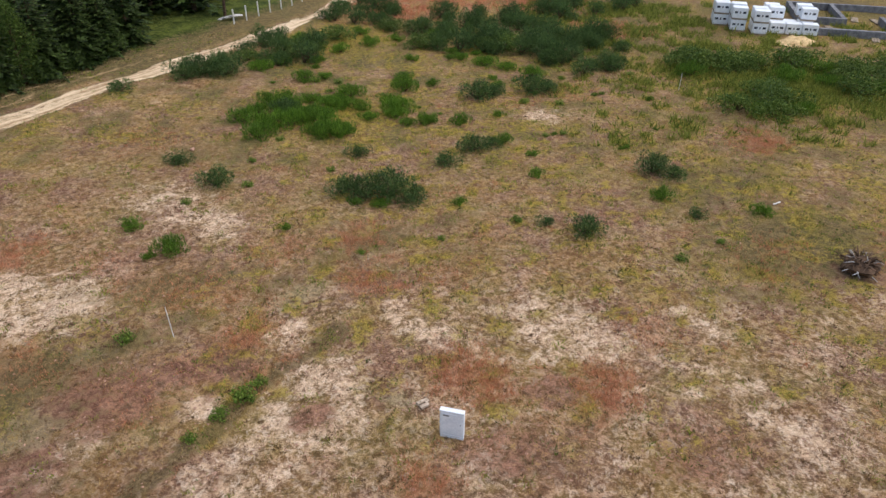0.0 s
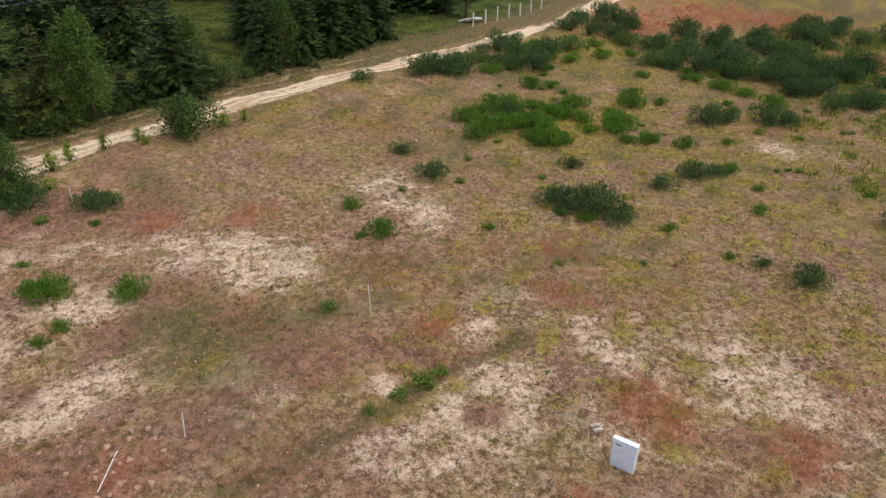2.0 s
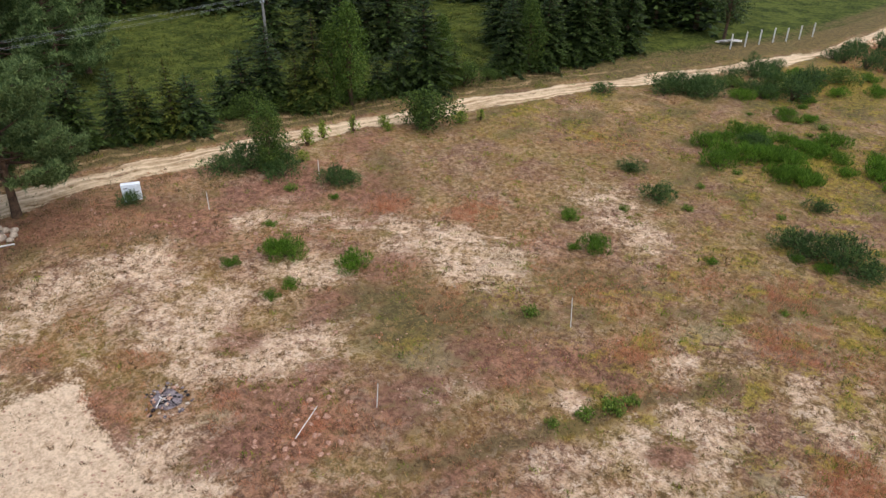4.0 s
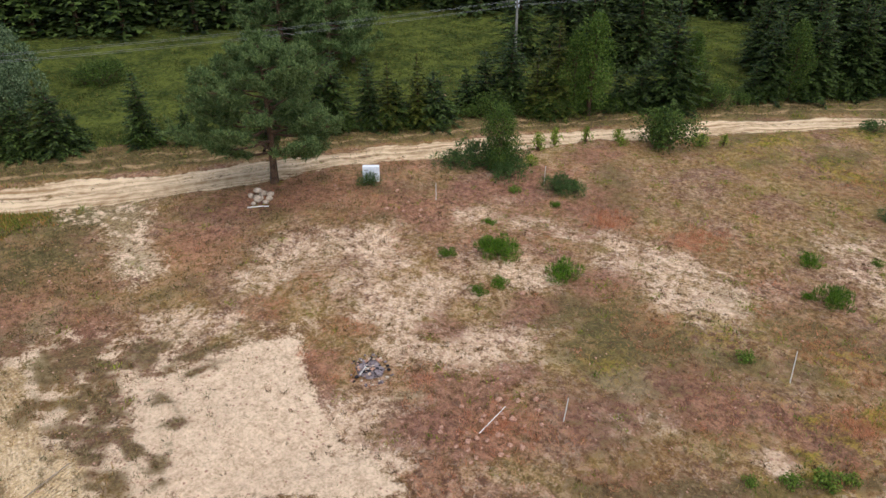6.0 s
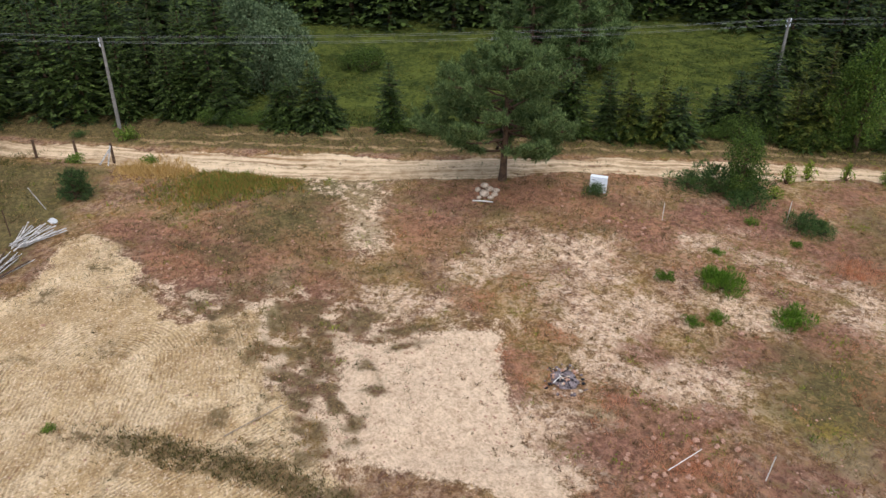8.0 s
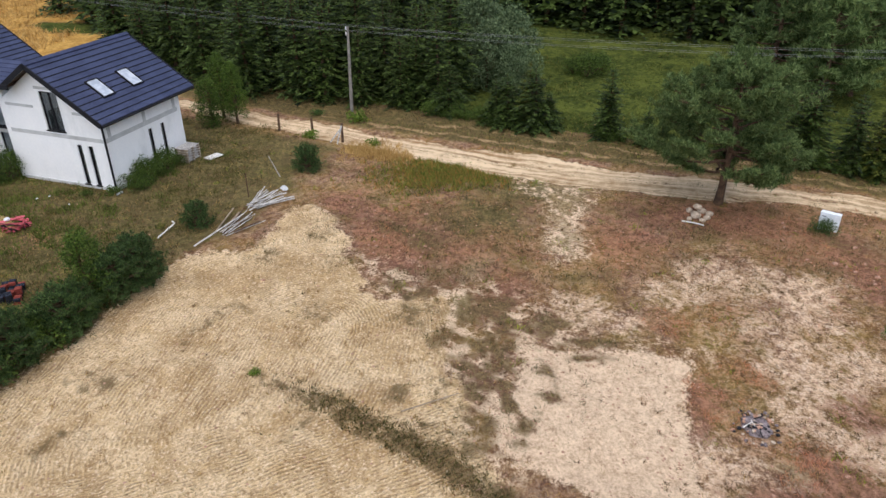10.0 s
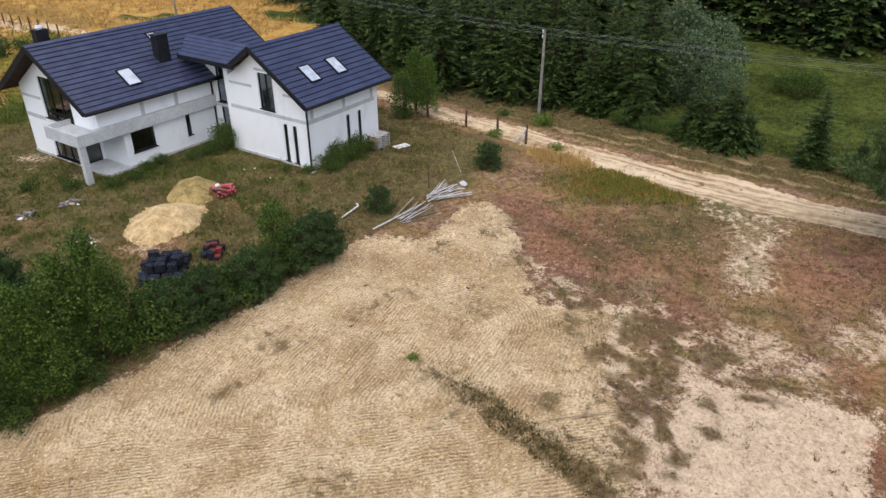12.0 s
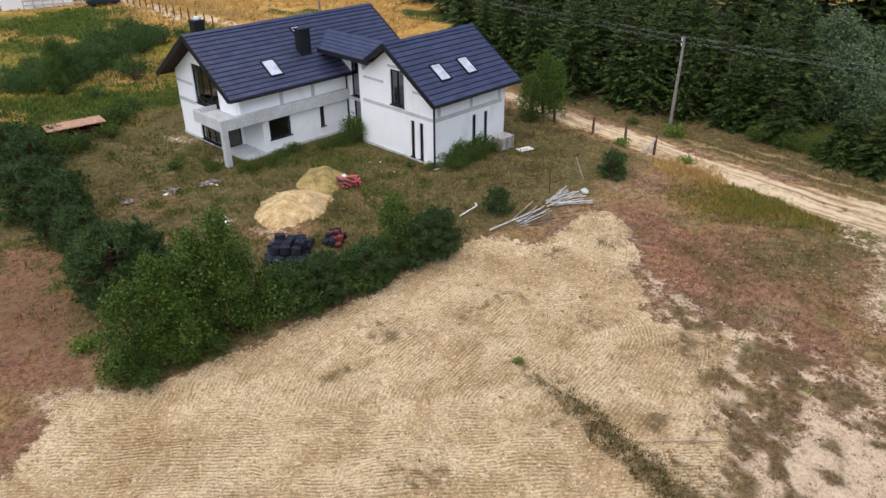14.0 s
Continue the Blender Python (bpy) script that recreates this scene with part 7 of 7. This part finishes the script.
for x, y in ((24.6, 65.9), (25.5, 64.0), (27.0, 62.9)):
    for k in range(2):
        block_pack(x, y, k * 1.0, -14)
        block_pack(x + .3, y + 1.25, k * 1.0, -14)
for i in range(3):
    for j in range(2):
        block_pack(28.7 + i * 1.28, 63.4 - i * .33 + j * 1.1, 0, -14)
        if i != 1:
            block_pack(28.9 + i * 1.28, 64.6 - i * .33 + j * 1.1, 1.0, -14)
site = thing("foundation", on_ground(38, 66.5, -14), "concrete block foundation walls on bare ground", "foundation")
for a0, a1, b0, b1 in ((-6, 8, 5.0, 5.4), (-6, 8, -5.4, -5.0), (-6, -5.6, -5, 5), (-2.2, -1.8, -1.2, 5), (1.2, 1.6, -5, .6), (-5.6, -2.2, -1.2, -.8), (3.4, 8, 1.0, 1.4)):
    part("block_wall", boxed((a0, a1, b0, b1, -.2, .62), bevel=.01), M_BLOCK, site)
for i in range(9):
    x, y = 33.0 + woods.uniform(0, 9), 60 + woods.uniform(0, 9)
    ob = thing("timber_stack", on_ground(x, y, woods.uniform(0, 180)), "small stack of boards on the building site", "timber", "site timber")
    for k in range(3):
        part("board", boxed((-.9, .9, -.3 + .2 * k, -.14 + .2 * k, 0.0, .05), (-.9, .9, -.25 + .2 * k, -.09 + .2 * k, .055, .1)), M_WOOD, ob)
heap(29.0, 60.0, 2.4, 1.2, .6, 3.0, "low heap of pale sand before the block packs", M_DIRTSAND)
# far behind the house
for i in range(13):
    x, y = -58.2 - i * .48, -62.5 - i * 1.75
    ob = thing("fence_post", on_ground(x, y), "weathered wooden post of the far fence", "post", "posts of the far fence")
    part("post", rod((0, 0, -.3), (0, 0, 1.2), .08, .07, 6), M_BARK, ob)
for i in range(12):
    x, y = -51.2 + (-9.7) * i / 11, -94.0 + (7.7) * i / 11
    ob = thing("rail_fence", on_ground(x, y, 141), "panel of a weathered grey rail fence in the far field", "fence", "panels of the far rail fence")
    part("post", rod((0, 0, -.3), (0, 0, 1.1), .09, .08, 6), M_SILVER, ob)
    for z in (.35, .9):
        part("rail", boxed((0, 1.13, -.03, .03, z, z + .16)), M_SILVER, ob)
car = thing("car", on_ground(-61.5, -85.0, 150), "small dark blue car parked beside the far track", "car")
part("body", boxed((-2.0, 2.0, -.85, .85, .3, .85), bevel=.12), M_MARK, car)
part("cabin", boxed((-1.1, 1.0, -.72, .72, .85, 1.42), bevel=.16), M_TRIM, car)
for x in (-1.25, 1.25):
    for y in (-.78, .78):
        part("wheel", rod((x, y - .1, .3), (x, y + .1, .3), .3, .3, 12), M_TRIM, car)
far_house = thing("far_house", on_ground(-55.4, -97.6, 62), "distant white house with an orange-brown door", "house")
part("wall", wall(-6, 6, 0, 3, [(3.0, 4.0, .0, 2.1), (-3, -1.4, .9, 2.1)], .3, lambda x, z, d: (x, d, z)), M_WALL, far_house)
part("wall", boxed((-6, 6, 7.7, 8, 0, 3), (-6, -5.7, .3, 7.7, 0, 3), (5.7, 6, .3, 7.7, 0, 3)), M_WALL, far_house)
part("door", boxed((3.0, 4.0, .1, .16, 0, 2.1)), M_BRICK, far_house, "orange-brown door")
part("window", boxed((-3, -1.4, .1, .14, .9, 2.1)), M_TRIM, far_house)
bm = bmesh.new()
v = [bm.verts.new(p) for p in ((-6.5, -.6, 2.9), (6.5, -.6, 2.9), (6.5, 8.6, 2.9), (-6.5, 8.6, 2.9), (-6.5, 4, 6), (6.5, 4, 6))]
for q in ((0, 1, 5, 4), (2, 3, 4, 5), (3, 0, 4), (1, 2, 5), (3, 2, 1, 0)):
    bm.faces.new([v[i] for i in q])
part("roof", bm, M_ROOF, far_house)

# ---- grass, herbs and pebbles: too many to count ----
sprinkle = np.random.default_rng(77)
M_DRY = leafy("dry_grass", lin(150, 120, 72), lin(208, 174, 112), lin(146, 106, 70), 0.2, 0.9, 0.35)
M_HEATHER = leafy("brown_heather", lin(96, 74, 56), lin(146, 114, 84), lin(104, 96, 56), 0.12, 0.9, 0.2)
M_SORREL = leafy("red_sorrel", lin(186, 118, 84), lin(228, 160, 122), lin(150, 112, 78), 0.25, 0.9, 0.25)
M_HERB = leafy("green_herbs", lin(64, 86, 30), lin(126, 140, 60), None, 0, 0.8, 0.3)
M_RANK = leafy("rank_grass", lin(64, 66, 34), lin(112, 106, 58), lin(100, 78, 50), 0.2, 0.9, 0.2)
M_YARD = leafy("yard_grass", lin(64, 70, 34), lin(116, 114, 60), lin(122, 98, 60), 0.15, 0.9, 0.25)
M_BANK = leafy("bank_grass", lin(90, 108, 40), lin(170, 172, 80), None, 0, 0.8, 0.4)
M_MEADOW = leafy("meadow_grass", lin(54, 66, 27), lin(98, 108, 48), lin(132, 122, 62), 0.12, 0.8, 0.3)
M_TRACK = leafy("olive_track_grass", lin(100, 112, 46), lin(164, 164, 80), lin(176, 132, 74), 0.3, 0.8, 0.3)
M_FRESH = leafy("fresh_herbs", lin(98, 120, 38), lin(176, 180, 68), None, 0, 0.8, 0.35)
M_STRAW = leafy("straw", lin(176, 138, 78), lin(220, 184, 118), None, 0, 0.9)


def cover_at(x, y):
    """The cover of the nearest corner of the ground."""
    k = np.clip(np.searchsorted(gy, y), 0, len(gy) - 1) * count_x + np.clip(np.searchsorted(gx, x), 0, count_x - 1)
    return [c[k] for c in cover]


def sown(count, weight, reach=(-47, 28, -27, 62), nearer=26.0):
    """Places drawn by a weight of the cover, thinner with distance from the plot's middle."""
    got_x, got_y, have, most = [], [], 0, 0.0
    while have < count:
        x, y = sprinkle.uniform(reach[0], reach[1], 40000), sprinkle.uniform(reach[2], reach[3], 40000)
        w = weight(x, y, cover_at(x, y)) / (1 + (np.hypot(x + 5, y - 5) / nearer) ** 2)
        most = most or float(np.quantile(w, 0.995)) + 1e-6
        keep = sprinkle.uniform(0, 1, 40000) < w / most
        got_x.append(x[keep]), got_y.append(y[keep])
        have += keep.sum()
    return np.concatenate(got_x)[:count], np.concatenate(got_y)[:count]


def tufts(name, count, weight, blades, tall, wide, spread, material, label, category, lie=0.55, **more):
    x, y = sown(count, weight, **more)
    root = np.stack([x, y, height(x, y) - 0.01], 1)
    p = np.repeat(root, blades, 0)
    size = np.repeat(sprinkle.uniform(0.55, 1.25, count), blades)
    p[:, :2] += sprinkle.normal(0, spread, (len(p), 2)) * size[:, None]
    ways = unit(sprinkle.normal(0, lie, (len(p), 3)) + [0, 0, 1.0])
    long = sprinkle.uniform(tall * 0.6, tall * 1.3, len(p)) * size
    half = unit(sprinkle.normal(size=(len(p), 3))) * (wide * size * sprinkle.uniform(0.5, 0.9, len(p)))[:, None]
    v, f = np.stack([p - half, p + half, p + ways * long[:, None]], 1).reshape(-1, 3), np.arange(len(p) * 3).reshape(-1, 3)
    tagged(new(name, mesh_of(name, v, f, material)), label, category, kind="stuff")


def clumpy(x, y, size, seed, cut=0.0):
    return smooth(cut, cut + 0.5, fractal(x, y, size, seed))


tufts("dry_grass", 30000, lambda x, y, c: (0.25 + clumpy(x, y, 1.6, 31)) * (1 - 0.93 * np.clip(c[0], 0, 1)) * (1 - 0.8 * np.clip(c[8], 0, 1)) * (1 - c[4]) * (1 - c[5]) * (1 - 0.8 * np.clip(c[3], 0, 1)), 5, 0.17, 0.016, 0.09, M_DRY, "dry yellow-brown grass tufts", "grass", lie=1.0)
tufts("brown_heather", 9000, lambda x, y, c: (clumpy(x, y, 1.3, 33, 0.15) * 0.8 + 0.7 * c[3] + 0.4 * c[12]) * (1 - 0.9 * np.clip(c[0], 0, 1)) * (1 - c[4]), 9, 0.10, 0.018, 0.07, M_HEATHER, "low brown heather and litter", "heather", lie=0.9)
tufts("heather_cushions", 3400, lambda x, y, c: (0.12 + np.clip(c[8], 0, 1) + 0.4 * c[12]) * (1 - 0.8 * np.clip(c[7], 0, 1)) * (1 - c[4]) * (1 - c[5]) * (y > -14), 18, 0.11, 0.02, 0.045, M_HEATHER, "small dark heather cushions on bare soil", "heather", lie=0.8)
tufts("red_sorrel", 6500, lambda x, y, c: np.clip(c[1] - 0.35, 0, 1) * (0.10 + 0.9 * (x > -24)) * (0.3 + clumpy(x, y, 1.1, 34)) * (1 - c[4]), 8, 0.19, 0.013, 0.09, M_SORREL, "reddish seeding sorrel stalks", "herbs")
M_SALMON = leafy("salmon_sorrel", lin(210, 138, 102), lin(248, 184, 146), lin(190, 148, 98), 0.15, 0.9, 0.4)
SALMON = [(1.0, 18.3, 1.2, 1), (5.3, 17.6, .9, .9), (-0.4, 13.8, .7, .9), (-6.7, 20.5, .7, .7), (-2.7, 23.9, .8, .7), (-3.6, 27.4, 1, .5), (17.9, 38.8, 1.3, .9), (-17.8, 26.0, .9, .8), (-21.7, 23.7, .8, .8), (-12.8, 10.6, 1.2, .15), (-16, 9.4, .7, .2)]
tufts("sorrel_stand", 1900, lambda x, y, c: blobs(x, y, SALMON) * (0.3 + clumpy(x, y, 0.8, 50)), 12, 0.22, 0.011, 0.09, M_SALMON, "salmon-red stands of seeding sorrel", "herbs", reach=(-30, 20, 4, 45), nearer=80.0)
tufts("heather_band", 3600, lambda x, y, c: blobs(x, y, [(-5, 71, 3.5, 1), (9, 75, 4, 1), (14, 64, 2.5, .8), (2, 77, 4, 1)]) * (0.3 + clumpy(x, y, 2.2, 51)), 6, 0.3, 0.06, 0.16, M_SALMON, "salmon-red heather band in the far field", "heather", reach=(-14, 20, 58, 84), nearer=120.0)
tufts("green_herbs", 9000, lambda x, y, c: (0.02 * clumpy(x, y, 1.0, 35, 0.3) + np.clip(c[2] - 0.2, 0, 1)) * (1 - c[4]) * (1 - 0.97 * np.clip(1.6 * c[7], 0, 1)) * (1 - np.clip(1.2 * c[0], 0, 1)), 7, 0.14, 0.024, 0.11, M_HERB, "low green herbs and grass", "herbs")
tufts("plot_weeds", 1500, lambda x, y, c: c[7] * (0.1 + clumpy(x, y, 1.5, 36, 0.2)), 6, 0.09, 0.03, 0.05, M_DRY, "sparse dry weeds on the raked sand", "herbs", reach=(-34, 0, -20, 4))
tufts("strip_grass", 1500, lambda x, y, c: smooth(0.9, 0.1, to_line(x, y, STRIP)[0]) * smooth(0, 5, to_line(x, y, STRIP)[2]) + 0.12 * c[3], 6, 0.14, 0.022, 0.08, M_RANK, "dull grass in a strip across the plots", "grass", reach=(-27, -12, -9, 6), nearer=90.0)
tufts("tall_straw", 420, lambda x, y, c: blobs(x, y, [(-40.7, -7.2, 1.1, 1), (-40.2, -5.9, 0.8, 1), (-41.2, -8.5, 0.6, 1)]), 9, 0.42, 0.03, 0.10, M_STRAW, "tall yellow grass beside the track", "grass", reach=(-46, -34, -14, -3), nearer=90.0)
tufts("meadow_grass", 16000, lambda x, y, c: c[5] * (0.3 + clumpy(x, y, 4, 37)), 7, 0.22, 0.04, 0.2, M_MEADOW, "green meadow grass behind the road", "grass", reach=(-95, -25, -10, 75), nearer=60.0)
tufts("verge_grass", 9500, lambda x, y, c: c[3] * (x < -26) * (x > -52) * (1 - c[4]), 7, 0.16, 0.02, 0.14, M_RANK, "dull grass of the road's verge", "grass", reach=(-54, -20, -22, 60), nearer=60.0)
tufts("yard_grass", 15000, lambda x, y, c: (0.3 + clumpy(x, y, 3, 38)) * (1 - 0.8 * np.exp(-((x + 14) ** 2 + (y + 29) ** 2) / 36)) * (1 - 0.97 * np.clip(1.6 * c[7], 0, 1)) * smooth(-15, -19, y + 0.35 * (x + 14) * (x < -14)), 8, 0.20, 0.022, 0.15, M_YARD, "rank grass round the house", "grass", reach=(-46, -12, -60, -14), nearer=80.0)
tufts("yard_weeds", 2600, lambda x, y, c: smooth(-17, -20, y + 0.35 * (x + 14) * (x < -14)) * (0.05 + clumpy(x, y, 2.0, 71, 0.25) + 1.2 * blobs(x, y, [(-29, -30.2, 1.6, 1), (-31.4, -28.4, 1.6, 1), (-31.8, -25.6, 1.8, 1), (-27.8, -34, 1.5, .8), (-29.2, -21.4, 1.4, .7)])) * (1 - np.clip(1.6 * c[7], 0, 1)) * (1 - np.clip(c[0], 0, 1)), 12, 0.26, 0.03, 0.17, M_HERB, "dark green weeds in the yard", "herbs", reach=(-42, -14, -42, -16), nearer=80.0)
tufts("herb_clumps", 1900, lambda x, y, c: (0.02 + 0.45 * smooth(18, 34, y) * clumpy(x, y, 2.2, 39, 0.0) + 0.10 * clumpy(x, y, 3.0, 40, 0.3)) * (1 - c[4]) * (1 - np.clip(1.3 * c[0], 0, 1)) * (1 - c[7]), 26, 0.15, 0.024, 0.14, M_FRESH, "small bright green herb clumps on the heath", "herbs")
tufts("bank_grass", 10000, lambda x, y, c: np.clip(c[2] - 0.5, 0, 1) * (x > 7), 6, 0.45, 0.06, 0.14, M_BANK, "tall rank grass on the overgrown bank", "grass", reach=(7, 40, 38, 74), nearer=90.0)
tufts("lush_field_grass", 6000, lambda x, y, c: np.clip(c[5], 0, 1) * (y < -40) * (x > -62), 6, 0.35, 0.08, 0.2, M_HERB, "lush green grass in the field behind the house", "grass", reach=(-62, -24, -86, -42), nearer=120.0)
tufts("far_field_grass", 9000, lambda x, y, c: 0.6 * (c[6] > 0.4), 6, 0.4, 0.08, 0.2, M_STRAW, "dry yellow grass in the far fields", "grass", reach=(-100, -20, -100, -42), nearer=120.0)
tufts("track_grass", 1800, lambda x, y, c: np.exp(-((x + 38.0 + 0.2 * (y + 3)) ** 2 / 3.6 + (y + 2.2) ** 2 / 9)) * np.clip(1 - 3 * c[4], 0, 1), 6, 0.26, 0.04, 0.1, M_TRACK, "lush green grass beside the track", "grass", reach=(-42, -31, -9, 3), nearer=90.0)
px, py = sown(9000, lambda x, y, c: (0.08 + 0.5 * np.clip(c[8], 0, 1) * (1 - c[7]) + 0.3 * np.clip(c[0], 0, 1) * (1 - c[7]) + 0.12 * c[1] + 0.3 * c[1] * (x < -24)) * (1 - c[4]), nearer=26.0)
k = len(px)
ball = unit(np.array([(0, 0, 1), (1, 0, 0.1), (0.3, 1, 0), (-0.8, 0.6, 0.1), (-0.8, -0.6, 0), (0.3, -1, 0.1)], float))
rim = np.array([(0, 1, 2), (0, 2, 3), (0, 3, 4), (0, 4, 5), (0, 5, 1)])
size = sprinkle.uniform(0.015, 0.055, (k, 1, 1))
spin = sprinkle.uniform(0, 6.28, k)
turned = np.stack([ball[None, :, 0] * np.cos(spin)[:, None] - ball[None, :, 1] * np.sin(spin)[:, None], ball[None, :, 0] * np.sin(spin)[:, None] + ball[None, :, 1] * np.cos(spin)[:, None], np.repeat(ball[None, :, 2] * 0.7, k, 0)], 2)
stones = turned * size * sprinkle.uniform(0.7, 1.3, (k, 6, 1)) + np.stack([px, py, height(px, py)], 1)[:, None]
tagged(new("pebbles", mesh_of("pebbles", stones.reshape(-1, 3), (rim[None] + (np.arange(k) * 6)[:, None, None]).reshape(-1, 3), M_CLOD)), "loose pale pebbles and clods on the sand", "pebbles", kind="stuff")
